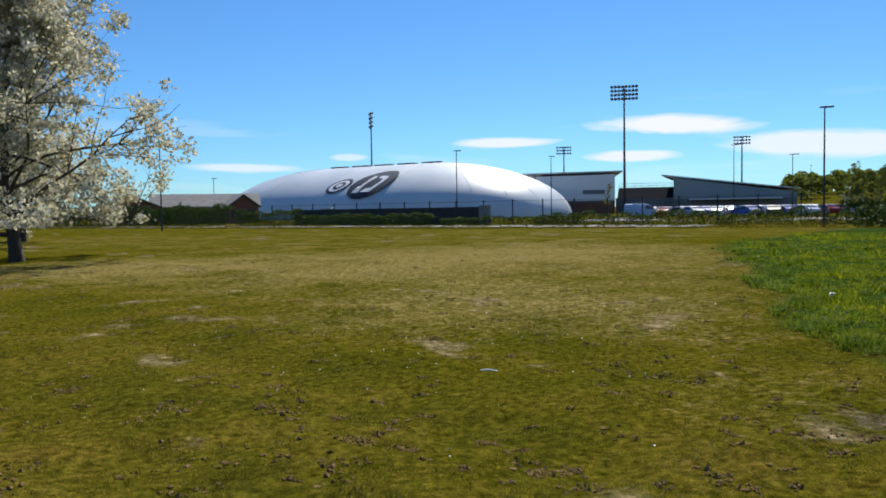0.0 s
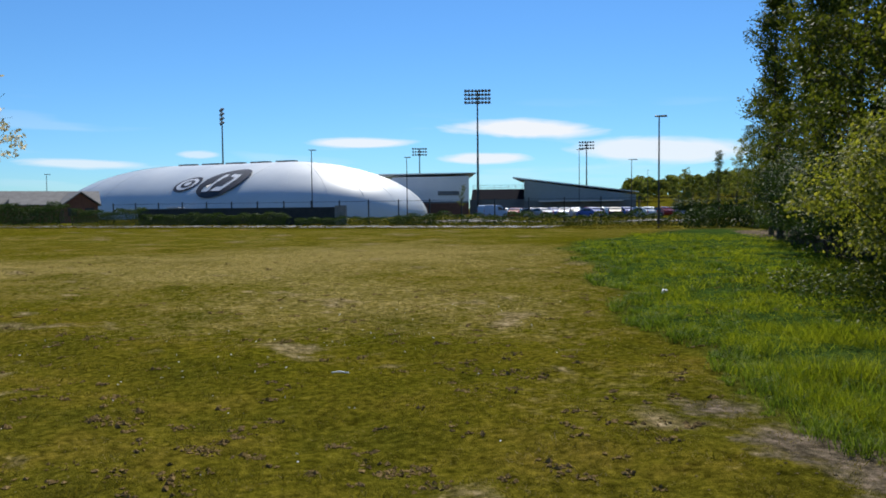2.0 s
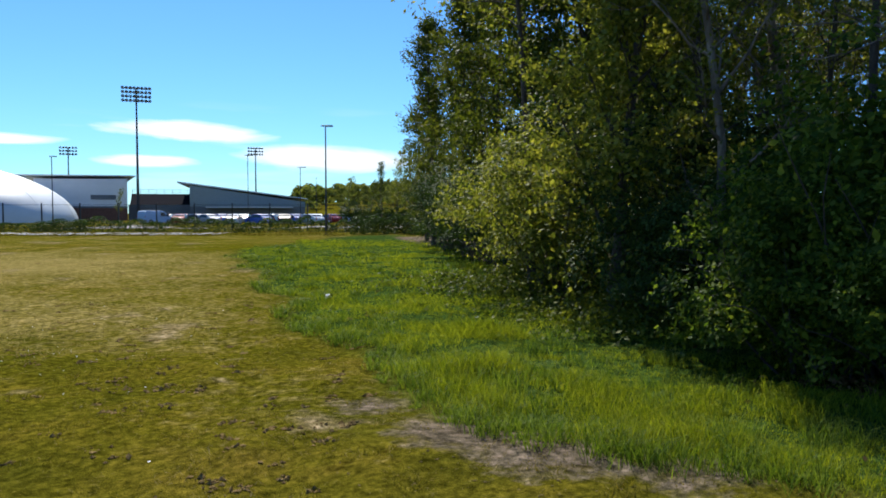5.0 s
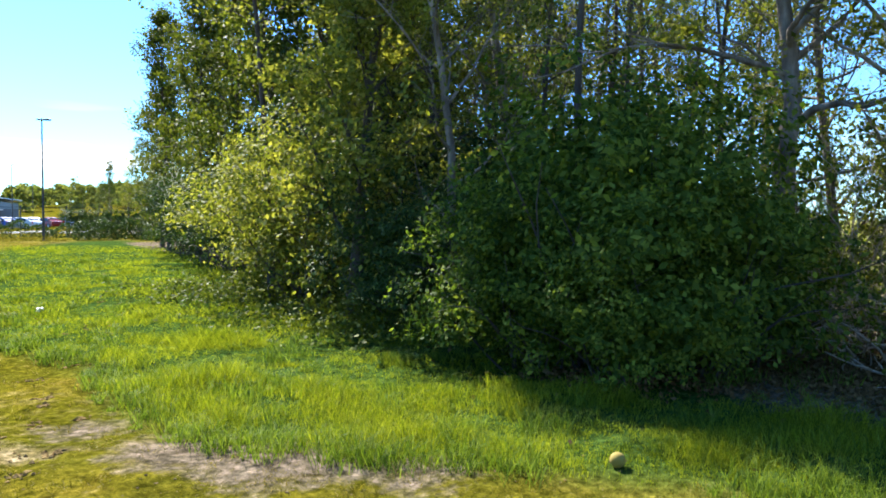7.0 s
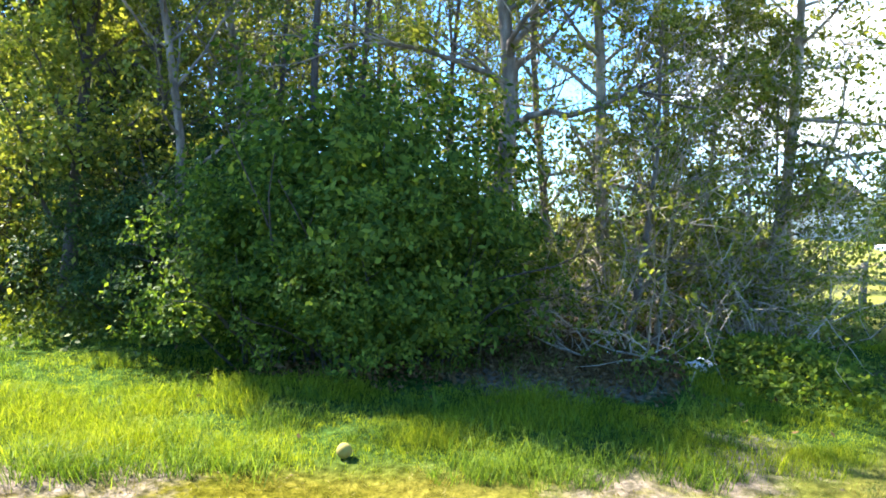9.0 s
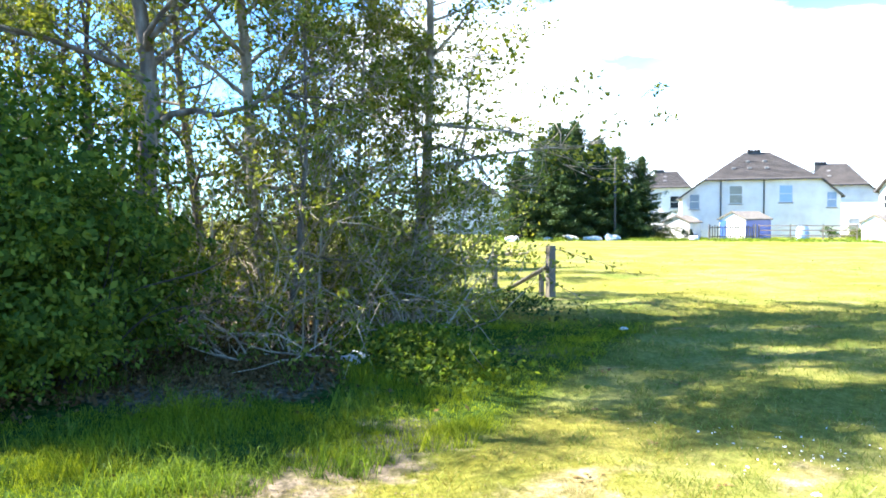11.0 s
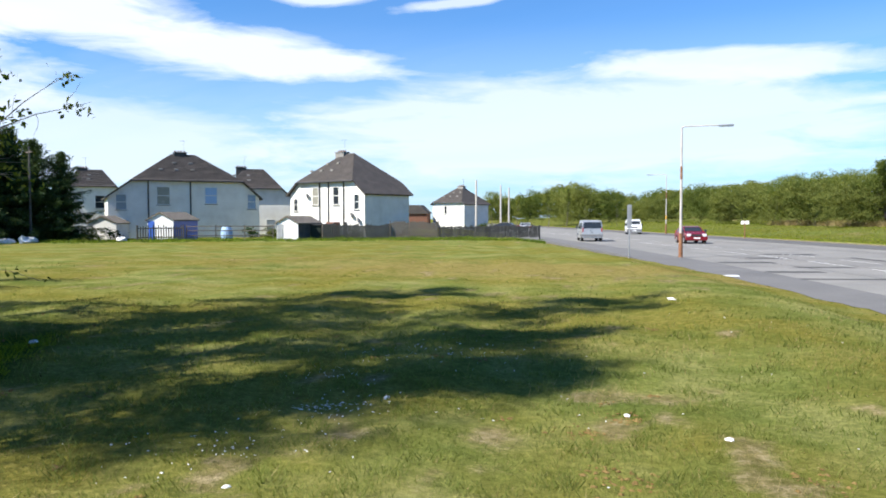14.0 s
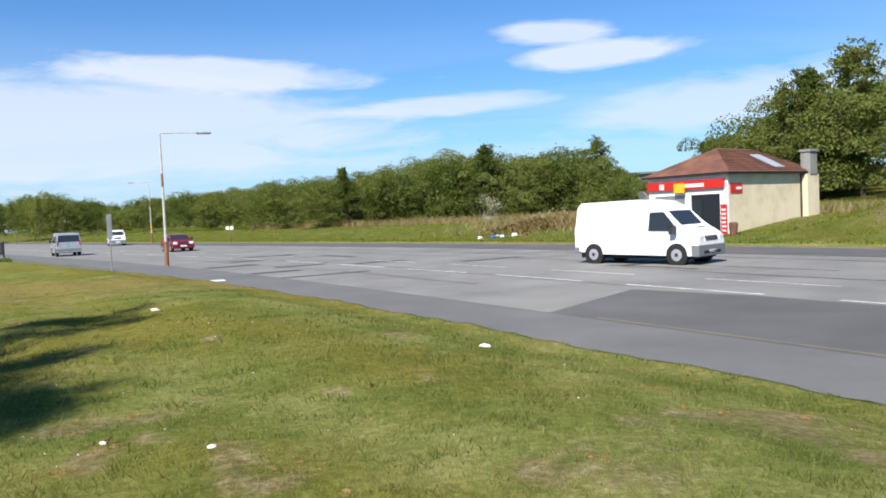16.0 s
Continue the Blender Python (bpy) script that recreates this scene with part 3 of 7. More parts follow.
strip("far_kerb", ROAD_W, ROAD_W + 0.14, -0.42, EDGING, "pale concrete edging along the far verge", category="kerb")


# ---- plants ----
def leaf_quads(rng, pos, size, flat=0.0, slim=0.55, out=None, loose=0.5):
    """One kite-shaped leaf for each position; out: the way the leaves face, more or less."""
    n = len(pos)
    a = rng.normal(size=(n, 3))
    a[:, 2] *= 1 - flat
    if out is not None:
        face = out / (np.linalg.norm(out, axis=1)[:, None] + 1e-9) + rng.normal(size=(n, 3)) * loose
        face /= np.linalg.norm(face, axis=1)[:, None]
        a = np.cross(face, a)
    a /= np.linalg.norm(a, axis=1)[:, None] + 1e-9
    b = np.cross(a, face if out is not None else rng.normal(size=(n, 3)))
    b /= np.linalg.norm(b, axis=1)[:, None] + 1e-9
    s = size * rng.uniform(0.65, 1.35, (n, 1))
    v = np.stack([pos - a * s, pos + b * s * slim + a * s * 0.1, pos + a * s, pos - b * s * slim + a * s * 0.1], 1).reshape(-1, 3)
    return v, np.arange(4 * n).reshape(-1, 4)


def tube_arrays(points, radii, sides):
    p = np.asarray(points, float)
    d = np.gradient(p, axis=0)
    d /= np.linalg.norm(d, axis=1)[:, None] + 1e-9
    ref = np.where(np.abs(d[:, 2:3]) > 0.75, np.array([[1.0, 0.2, 0]]), np.array([[0, 0, 1.0]]))
    a = np.cross(d, ref)
    a /= np.linalg.norm(a, axis=1)[:, None] + 1e-9
    b = np.cross(d, a)
    k = 2 * np.pi * np.arange(sides) / sides
    v = p[:, None] + np.asarray(radii)[:, None, None] * (a[:, None] * np.cos(k)[None, :, None] + b[:, None] * np.sin(k)[None, :, None])
    i = np.arange(len(p) - 1)[:, None] * sides
    j = np.arange(sides)[None]
    f = np.stack([i + j, i + (j + 1) % sides, i + sides + (j + 1) % sides, i + sides + j], -1).reshape(-1, 4)
    return v.reshape(-1, 3), f


def wander(rng, start, heading, length, steps, bend, rise):
    pts, h = [np.asarray(start, float)], np.asarray(heading, float)
    for _ in range(steps):
        h = h + rng.normal(size=3) * bend + np.array([0, 0, rise])
        h /= np.linalg.norm(h)
        pts.append(pts[-1] + h * length / steps)
    return np.array(pts)


def joined(chunks):
    v, f, base = [], [], 0
    for a, b in chunks:
        v.append(a), f.append(b + base)
        base += len(a)
    return np.concatenate(v), np.concatenate(f)


def tree_meshes(seed, height, radius, limbs, leaves, leaf, bark, leaf_mat, first=0.25, reach=0.33, rise=0.10, droop=0.0, twigs=4, clump=0.35, lean=0.05, tilt=(35, 70), leaf_low=0.0, dense_in=0.25, crook=0.05, top=0.0, low=1.0, clear=0.0, path=None, boughs=(), twiglets=0):
    """Trunk with limbs and twigs, and a crown of single leaves gathered round the twigs."""
    rng = np.random.default_rng(seed)
    wood, tips = [], []
    steps = 9
    trunk = wander(rng, (0, 0, -0.15), (rng.normal() * lean, rng.normal() * lean, 1), height * 0.96, steps, crook, 0.10)
    if path is not None:
        k = np.linspace(0, len(path) - 1, steps + 1)
        trunk = np.stack([np.interp(k, np.arange(len(path)), [q[a] for q in path]) for a in range(3)], -1)
    tr = radius * (1 - np.linspace(0, 1, steps + 1) * 0.9) * (1 + 0.5 * np.exp(-np.linspace(0, 1, steps + 1) * 14))
    wood.append(tube_arrays(trunk, tr, 9))
    def twig_out(limb, length, r0, count):
        for _ in range(count):
            q = limb[rng.integers(2, len(limb))]
            th = (limb[-1] - limb[0]) / length + rng.normal(size=3) * 0.65
            th /= np.linalg.norm(th)
            tw = wander(rng, q, th, length * rng.uniform(0.3, 0.6), 4, 0.2, rise - droop * 1.5)
            tw[:, 2] = np.maximum(tw[:, 2], clear)
            wood.append(tube_arrays(tw, max(r0 * 0.32, 0.006) * (1 - np.linspace(0, 1, 5) * 0.8), 3))
            tips.append((tw[1:], 0.8))
            for _ in range(twiglets):
                th2 = th + rng.normal(size=3) * 0.7
                t2 = wander(rng, tw[rng.integers(1, 4)], th2 / np.linalg.norm(th2), length * rng.uniform(0.12, 0.28), 3, 0.25, rise)
                wood.append(tube_arrays(t2, 0.005 * (1 - np.linspace(0, 1, 4) * 0.6), 3))
                tips.append((t2, 0.7))

    # limbs of a known shape, from the trunk outwards
    for pts, r0 in boughs:
        k = np.linspace(0, len(pts) - 1, 9)
        limb = np.stack([np.interp(k, np.arange(len(pts)), [q[a] for q in pts]) for a in range(3)], -1) + rng.normal(size=(9, 3)) * 0.015
        length = float(np.linalg.norm(np.diff(limb, axis=0), axis=1).sum())
        wood.append(tube_arrays(limb, r0 * (1 - np.linspace(0, 1, 9) * 0.8), 6))
        tips.append((limb[3:], 1.0))
        twig_out(limb, length, r0, twigs)
    for i in range(limbs):
        f = first + (1 - first) * ((i + rng.uniform(0, 0.9)) / limbs) ** 0.9
        f = min(f, 0.97)
        k = f * steps
        j = int(k)
        p = trunk[j] + (trunk[min(j + 1, steps)] - trunk[j]) * (k - j)
        az = i * 2.4 + rng.uniform(-0.5, 0.5)
        inc = radians(rng.uniform(*tilt)) * (1.1 - 0.5 * f)
        h = (math.sin(az) * math.sin(inc), math.cos(az) * math.sin(inc), math.cos(inc))
        length = height * reach * rng.uniform(0.65, 1.2) * (1.15 - 0.75 * f) * min(1.0, low + f * 2.2)
        limb = wander(rng, p, h, length, 6, 0.16, rise - droop)
        limb[:, 2] = np.maximum(limb[:, 2], min(clear, limb[0, 2]))
        r0 = max(np.interp(k, np.arange(steps + 1), tr) * 0.5, 0.012)
        wood.append(tube_arrays(limb, r0 * (1 - np.linspace(0, 1, 7) * 0.85), 5))
        tips.append((limb[2:], 1.0))
        twig_out(limb, length, r0, twigs)
    v, f = joined(wood)
    trunk_me = mesh_from("trunk", v, f, bark, smooth=True)
    # leaves stand in sprays of about twenty along the twigs
    w = np.array([len(a) * s * (1 + top * max(a[:, 2].mean() / height - 0.35, 0)) for a, s in tips])
    pick = rng.choice(len(tips), leaves // 20, p=w / w.sum())
    centres = []
    for k in pick:
        a = tips[k][0]
        t = rng.uniform(0.2, len(a) - 1.001)
        centres.append(a[int(t)] + (a[int(t) + 1] - a[int(t)]) * (t % 1))
    centres = np.array(centres) + rng.normal(size=(len(centres), 3)) * clump * height * 0.035
    pos = [np.repeat(centres, 20, 0) + rng.normal(size=(len(centres) * 20, 3)) * clump * height * 0.026 * np.array([1.2, 1.2, 0.8])]
    if leaf_low:
        c = int(leaves * leaf_low)
        r = height * reach * rng.uniform(dense_in, 0.8, c)
        a = rng.uniform(0, 2 * np.pi, c)
        pos.append(np.stack([r * np.sin(a), r * np.cos(a), rng.uniform(0.05, first + 0.3, c) * height], -1))
    pos = np.concatenate(pos)
    pos = pos[pos[:, 2] > clear]
    v, f = leaf_quads(rng, pos, leaf)
    return trunk_me, mesh_from("crown", v, f, leaf_mat)


def place_tree(meshes, m, label, category="tree", group="", name="tree", scale=1.0):
    ob = thing(name, m @ Matrix.Diagonal((scale, scale, scale, 1)), label, category, group)
    for n, me in zip(("trunk", "crown"), meshes):
        c = new(n, me)
        c.parent = ob
    return ob


def bush_meshes(seed, width, height, leaves, leaf, leaf_mat, stems=14, bark=None, shell=0.75, lumps=9):
    """A shrub: many stems from the ground, leaves in uneven lumps, thickest towards the outside."""
    rng = np.random.default_rng(seed)
    wood = []
    for i in range(stems):
        az, inc = rng.uniform(0, 2 * np.pi), radians(rng.uniform(5, 45))
        h = (math.sin(az) * math.sin(inc), math.cos(az) * math.sin(inc), math.cos(inc))
        st = wander(rng, (rng.normal() * width * 0.08, rng.normal() * width * 0.08, -0.1), h, height * rng.uniform(0.6, 1.0), 6, 0.12, 0.03)
        wood.append(tube_arrays(st, 0.025 * (1 - np.linspace(0, 1, 7) * 0.8), 5))
    v, f = joined(wood)
    trunk_me = mesh_from("trunk", v, f, bark or DARK_BARK, smooth=True)
    c = np.stack([rng.uniform(-0.5, 0.5, lumps) * width * 0.8, rng.uniform(-0.5, 0.5, lumps) * width * 0.8, rng.uniform(0.12, 0.78, lumps) * height], -1)
    r = rng.uniform(0.22, 0.36, lumps) * min(width, height)
    # sprays of leaves on the lumps' outsides, with dark gaps between them
    n = leaves // 34
    k = rng.choice(lumps, n, p=r ** 2 / (r ** 2).sum())
    d = rng.normal(size=(n, 3))
    d[:, 2] = np.abs(d[:, 2]) * 0.8 + d[:, 2] * 0.2
    d /= np.linalg.norm(d, axis=1)[:, None]
    rad = r[k] * (shell + 0.3 * rng.uniform(0, 1, n))
    c2 = c[k] + d * rad[:, None] * np.array([1.15, 1.15, 1.05])
    pos = np.repeat(c2, 30, 0) + rng.normal(size=(n * 30, 3)) * height * np.array([0.036, 0.036, 0.026])
    facing = np.repeat(d + np.array([0, 0, 0.35]), 30, 0)
    inner = rng.normal(size=(leaves - n * 30, 3)) * np.array([width * 0.2, width * 0.2, height * 0.2]) + np.array([0, 0, height * 0.4])
    pos = np.concatenate([pos, inner])
    facing = np.concatenate([facing, rng.normal(size=inner.shape)])
    low = pos[:, 2] < 0.03
    pos[low, 2] = rng.uniform(0.03, 0.3, low.sum()) * height
    v, f = leaf_quads(rng, pos, leaf, out=facing)
    return trunk_me, mesh_from("crown", v, f, leaf_mat)


def conifer_meshes(seed, height, width, leaves, leaf):
    """A spruce: a straight stem, tiers of branches that shorten to a point, hanging needle sprays."""
    rng = np.random.default_rng(seed)
    wood = [tube_arrays(np.array([[0, 0, -0.1], [0, 0, height * 0.5], [0, 0, height]]), [0.2, 0.12, 0.02], 8)]
    pos = []
    n = 190
    for i in range(n):
        f = ((i + 0.5) / n) ** 1.1
        az, z = i * 2.4 + rng.uniform(-0.3, 0.3), height * (0.03 + 0.96 * f)
        length = width * 0.5 * ((1 - f) ** 0.7) * rng.uniform(0.5, 1.35) * min(1, 0.6 + f * 4) + 0.12
        b = wander(rng, (0, 0, z), (math.sin(az), math.cos(az), 0.1 + 0.6 * f), length, 5, 0.07, -0.05 + 0.08 * f)
        wood.append(tube_arrays(b, 0.03 * (1 - np.linspace(0, 1, 6) * 0.8), 4))
        c = int(leaves * (length + 0.2) / (n * width * 0.26))
        t = rng.uniform(0.15, 4.99, c)
        j = t.astype(int)
        hang = np.abs(rng.normal(size=(c, 1))) * np.array([[0, 0, -0.16]])
        pos.append(b[j] + (b[j + 1] - b[j]) * (t - j)[:, None] + rng.normal(size=(c, 3)) * np.array([0.16, 0.16, 0.08]) + hang)
    v, f = joined(wood)
    tm = mesh_from("trunk", v, f, DARK_BARK, smooth=True)
    v, f = leaf_quads(rng, np.concatenate(pos), leaf, flat=0.5, slim=0.35)
    return tm, mesh_from("crown", v, f, NEEDLE)


def spot(x, y, turn=0.0, z=None):
    return pose(x, y, z_at(x, y) if z is None else z, 0, 0, turn)


rng = np.random.default_rng(11)
# the wood beside the field: tall young trees in leaf, open and twiggy towards its southern end
WOOD = [tree_meshes(100 + i, 11.5, 0.10, 26, 7600, 0.052, BARK, (LEAF, LEAF_YOUNG, LEAF)[i], first=0.24, reach=0.19, rise=0.12, clump=0.34, twigs=5) for i in range(3)]
DENSE = [tree_meshes(120 + i, 12.5, 0.14, 34, 20000, 0.066, DARK_BARK, (LEAF, LEAF, LEAF_YOUNG)[i], first=0.08, reach=0.19, rise=0.10, clump=0.38, twigs=7, leaf_low=0.06) for i in range(3)]
OPEN = [tree_meshes(140 + i, 11.0, 0.085, 42, 15000, 0.035, (BARK, PALE_BARK)[i], LEAF_YOUNG, first=0.07, reach=0.20, rise=0.05, twigs=9, clump=0.30, tilt=(50, 88), top=3.0, low=0.25, twiglets=1) for i in range(2)]
TALL = tree_meshes(182, 15.0, 0.085, 40, 16000, 0.056, DARK_BARK, LEAF_YOUNG, first=0.42, reach=0.135, rise=0.06, twigs=8, clump=0.36, tilt=(45, 85), top=4.0)
POLE = [tree_meshes(190 + i, 13.0, 0.07, 34, 7000, 0.039, (BARK, DARK_BARK, DARK_BARK)[i], (LEAF_YOUNG, LEAF_YOUNG, LEAF)[i], first=0.14, reach=0.15, rise=0.06, twigs=7, clump=0.32, tilt=(35, 80), lean=0.07, crook=0.055, twiglets=2) for i in range(3)]
HIGH = tree_meshes(183, 15.0, 0.075, 30, 24000, 0.056, DARK_BARK, LEAF, first=0.58, reach=0.15, rise=0.06, twigs=8, clump=0.36, tilt=(45, 85), top=2.0, crook=0.04)
place_tree(TALL, pose(11.0, 10.4, z_at(11.0, 10.4), 0, -4, 0), "tall tree in yellow-green leaf behind the shrubs", group="trees of the wood", scale=0.84)
place_tree(HIGH, spot(9.8, 3.7, 140), "tall bare-stemmed tree with a high leafy crown", group="trees of the wood", scale=0.84)
# the back of the wood
for i, (x, y, s) in enumerate([(19.0, 12.5, 1.15), (21.5, 14.5, 1.2), (22.0, 11.0, 1.2), (24.5, 14.0, 1.2), (25.5, 10.0, 1.25), (27.5, 12.5, 1.25), (26.5, 17.0, 1.2), (29.0, 8.0, 1.25), (30.0, 14.5, 1.3), (31.0, 5.0, 1.25), (23.5, 17.5, 1.15), (28.0, 5.5, 1.2)]):
    place_tree(WOOD[(0, 2)[i % 2]], spot(x, y, i * 53), "tall dark-leaved tree deep in the wood", group="trees of the wood", scale=s)
# front of the dense stretch, nearest the far hedge first
for i, (x, y, s) in enumerate([(24.6, 30.5, 0.9), (21.6, 25.0, 1.0), (19.2, 20.6, 1.08), (17.0, 16.0, 1.0), (15.2, 12.2, 1.05), (13.2, 9.4, 0.9), (28.0, 35.5, 0.72), (9.5, 7.3, 0.74)]):
    place_tree(DENSE[2 if i in (5, 7) else i % 2], spot(x, y, i * 77), "tall young deciduous tree in yellow-green spring leaf at the wood's edge", group="trees of the wood", scale=s)
for i in range(28):
    y = 36 - i * 1.06
    x = 12.6 + max(0, y - 4) * 0.52 + 1.5 + rng.uniform(0.2, 8.5)
    if x > 1.6 * y + 2:
        continue
    place_tree(WOOD[i % 3], spot(x, y + rng.uniform(-1, 1), i * 61), "slender deciduous tree with grey bark in spring leaf, inside the wood", group="trees of the wood", scale=rng.uniform(0.8, 1.12))
# slender stems behind the broad shrub, with sky between them
for i, (x, y, s) in enumerate([(9.6, 5.5, 0.95), (11.6, 7.0, 1.0), (12.0, 5.3, 0.8), (13.4, 6.4, 1.05), (12.4, 3.9, 0.85), (14.4, 5.0, 0.95), (15.2, 7.4, 1.1), (15.4, 3.2, 1.0), (17.3, 5.4, 1.05), (17.9, 8.2, 1.1), (20.2, 7.0, 1.15), (21.4, 4.6, 1.1), (22.6, 9.4, 1.15), (25.0, 6.5, 1.2), (24.5, 11.8, 1.2), (27.0, 3.5, 1.2), (28.5, 9.0, 1.2)]):
    place_tree(POLE[i % 3], spot(x, y, i * 111), "slender tree with thin spring leaf inside the wood", group="trees of the wood", scale=s)
# the grey tree with a crooked stem and a long level bough
CROOKED = tree_meshes(150, 12.5, 0.155, 22, 19000, 0.042, BARK, LEAF_YOUNG, top=5.0, first=0.36, reach=0.22, rise=0.04, twigs=8, clump=0.30, tilt=(45, 85), low=0.3, twiglets=2,
                      path=[(0, 0, -0.15), (0.02, 0.03, 1.6), (0.0, 0.0, 2.6), (0.05, -0.12, 3.2), (0.0, 0.06, 4.1), (0.05, 0.16, 5.4), (-0.1, 0.1, 7.5), (0.1, 0.0, 10.0), (0.1, 0.1, 12.4)],
                      boughs=[([(0, 0, 2.5), (-0.1, -0.18, 2.85), (-0.3, -0.5, 2.98), (-0.4, -0.9, 2.93), (-0.5, -1.4, 3.0), (-0.6, -1.9, 3.35), (-0.6, -2.4, 3.5)], 0.06),
                              ([(0, 0.06, 3.7), (-0.1, -0.3, 4.1), (-0.3, -0.7, 4.4), (-0.4, -1.3, 4.5), (-0.5, -2.0, 4.9)], 0.05),
                              ([(0, 0.0, 3.3), (-0.3, 0.4, 3.7), (-0.5, 0.8, 3.9), (-0.6, 1.3, 4.2)], 0.025)])
place_tree(CROOKED, spot(10.6, 1.42), "grey-barked tree with a crooked stem and level boughs", group="trees of the wood")
# twiggy trees with level boughs at the southern end
# the pale bark here also puts sunlit highlights on the twigs
EDGE_TREE = tree_meshes(152, 12.6, 0.085, 42, 22000, 0.041, PALE_BARK, LEAF_YOUNG, first=0.08, reach=0.20, rise=0.02, twigs=9, clump=0.28, tilt=(70, 98), low=0.75, top=1.2, twiglets=2, lean=0.06, crook=0.08)
SPREADING = tree_meshes(156, 6.0, 0.05, 30, 5600, 0.041, PALE_BARK, LEAF_YOUNG, first=0.08, reach=0.36, rise=0.03, twigs=9, clump=0.40, tilt=(60, 98), low=0.9, twiglets=2, lean=0.1, crook=0.09)
for i, (x, y, s) in enumerate([(11.0, -0.6, 0.75), (11.7, -1.8, 0.8), (12.7, -0.6, 0.9), (13.1, -2.7, 0.75)]):
    place_tree(SPREADING, spot(x, y, 15 + i * 63), "low spreading tree of tangled level twigs with small leaves", group="trees of the wood", scale=s)
for i, (x, y, s) in enumerate([(12.25, -2.2, 1.0), (14.6, -2.85, 1.0)]):
    place_tree(EDGE_TREE, spot(x, y, 40 + i * 130), "grey tree with level twiggy boughs at the wood's end", group="trees of the wood", scale=s)
for i, (x, y, s) in enumerate([(11.3, 0.03, 1.12), (10.4, -0.25, 0.55), (11.5, -1.2, 0.6), (13.4, 0.9, 1.0), (15.2, -0.9, 1.0), (11.6, -1.9, 0.40)]):
    place_tree(OPEN[(i + 1) % 2], spot(x, y, i * 95), "thin twiggy tree just coming into leaf, grey bark", group="trees of the wood", scale=s)
# shrubs along the foot of the wood
SHRUB = [bush_meshes(160 + i, 3.4, 3.6, (15000, 15000, 15000, 15000)[i], (0.047, 0.047, 0.047, 0.052)[i], (LEAF_SHRUB, LEAF_YOUNG, LEAF_DARK, LEAF_SHRUB)[i], lumps=(14, 14, 14, 24)[i]) for i in range(4)]
for i, (x, y, s, k) in enumerate([(24.5, 29.5, 0.8, 2), (21.2, 25.2, 0.8, 2), (18.4, 20.6, 0.85, 2), (16.2, 17.4, 0.75, 2), (14.6, 14.4, 0.9, 1), (12.2, 11.4, 0.85, 1), (10.5, 9.3, 0.9, 1), (10.9, 7.6, 0.8, 2), (9.3, 6.3, 0.50, 2), (10.2, 5.3, 0.55, 2),
                                  (14.5, 10.4, 1.2, 2), (17.5, 10.0, 1.1, 2), (19.0, 14.0, 1.1, 2), (13.8, -1.9, 0.5, 1), (12.4, 6.9, 0.8, 2), (12.9, 3.6, 0.6, 2), (15.4, 3.4, 0.6, 2)]):
    place_tree(SHRUB[k], spot(x, y, i * 47), "leafy hawthorn-like shrub at the foot of the wood", "shrub", "shrubs along the wood", "shrub", s)
for i, (x, y, s) in enumerate([(8.4, 2.75, 0.88), (7.85, 3.5, 0.6), (8.2, 1.95, 0.62), (9.4, 2.9, 0.95), (7.55, 2.4, 0.5), (8.5, 3.7, 0.72), (8.9, 1.7, 0.6)]):
    place_tree(SHRUB[3], spot(x, y, 20 + i * 67), "broad-leaved deep green shrub in the wood's shade", "shrub", "broad-leaved shrubs", "shrub", s)
FAR_SHRUB = [bush_meshes(170 + i, 3.4, 3.6, 4200, 0.09, (LEAF, LEAF_DARK)[i], lumps=12) for i in range(2)]
CHERRY_FAR = tree_meshes(205, 9.5, 0.2, 30, 14000, 0.12, DARK_BARK, BLOSSOM, first=0.12, reach=0.52, rise=0.0, twigs=6, clump=0.42, tilt=(50, 84))
# the cherry in blossom and the trees behind it
CHERRY = tree_meshes(203, 9.5, 0.2, 54, 80000, 0.076, DARK_BARK, BLOSSOM, first=0.11, low=0.9, clear=1.3, reach=0.58, rise=0.03, twigs=10, clump=0.46, tilt=(48, 84), twiglets=1)
place_tree(CHERRY, spot(-12.9, 28.6, 115), "cherry tree covered in white blossom with a dark trunk", name="cherry_tree")
place_tree(CHERRY_FAR, spot(-18.4, 40.5, 140), "cherry tree covered in white blossom, behind the first", name="cherry_tree", scale=0.9)
place_tree(CHERRY_FAR, spot(-22.6, 51.0, 250), "cherry tree covered in white blossom, behind the first", name="cherry_tree", scale=0.9)
# garden conifers by the houses
CON = [conifer_meshes(300 + i, 10.6, 8.8, 34000, 0.12) for i in range(2)]
for i, (az, dist, s) in enumerate([(106.9, 72, 0.74), (108.6, 74, 0.92), (109.7, 71, 1.0), (110.9, 73, 1.04), (112.6, 74, 0.9), (114.0, 72, 0.80), (115.6, 73, 0.72)]):
    m = at(az, dist, 0, i * 60)
    m.translation.z = z_at(*m.translation[:2]) - 0.1
    place_tree(CON[i % 2], m, "dense dark green garden conifer behind the field", "conifer", "conifers by the houses", "conifer", s)


def grounded_at(az, d, turn=0.0):
    m = at(az, d, 0, turn)
    m.translation.z = z_at(*m.translation[:2]) - 0.1
    return m


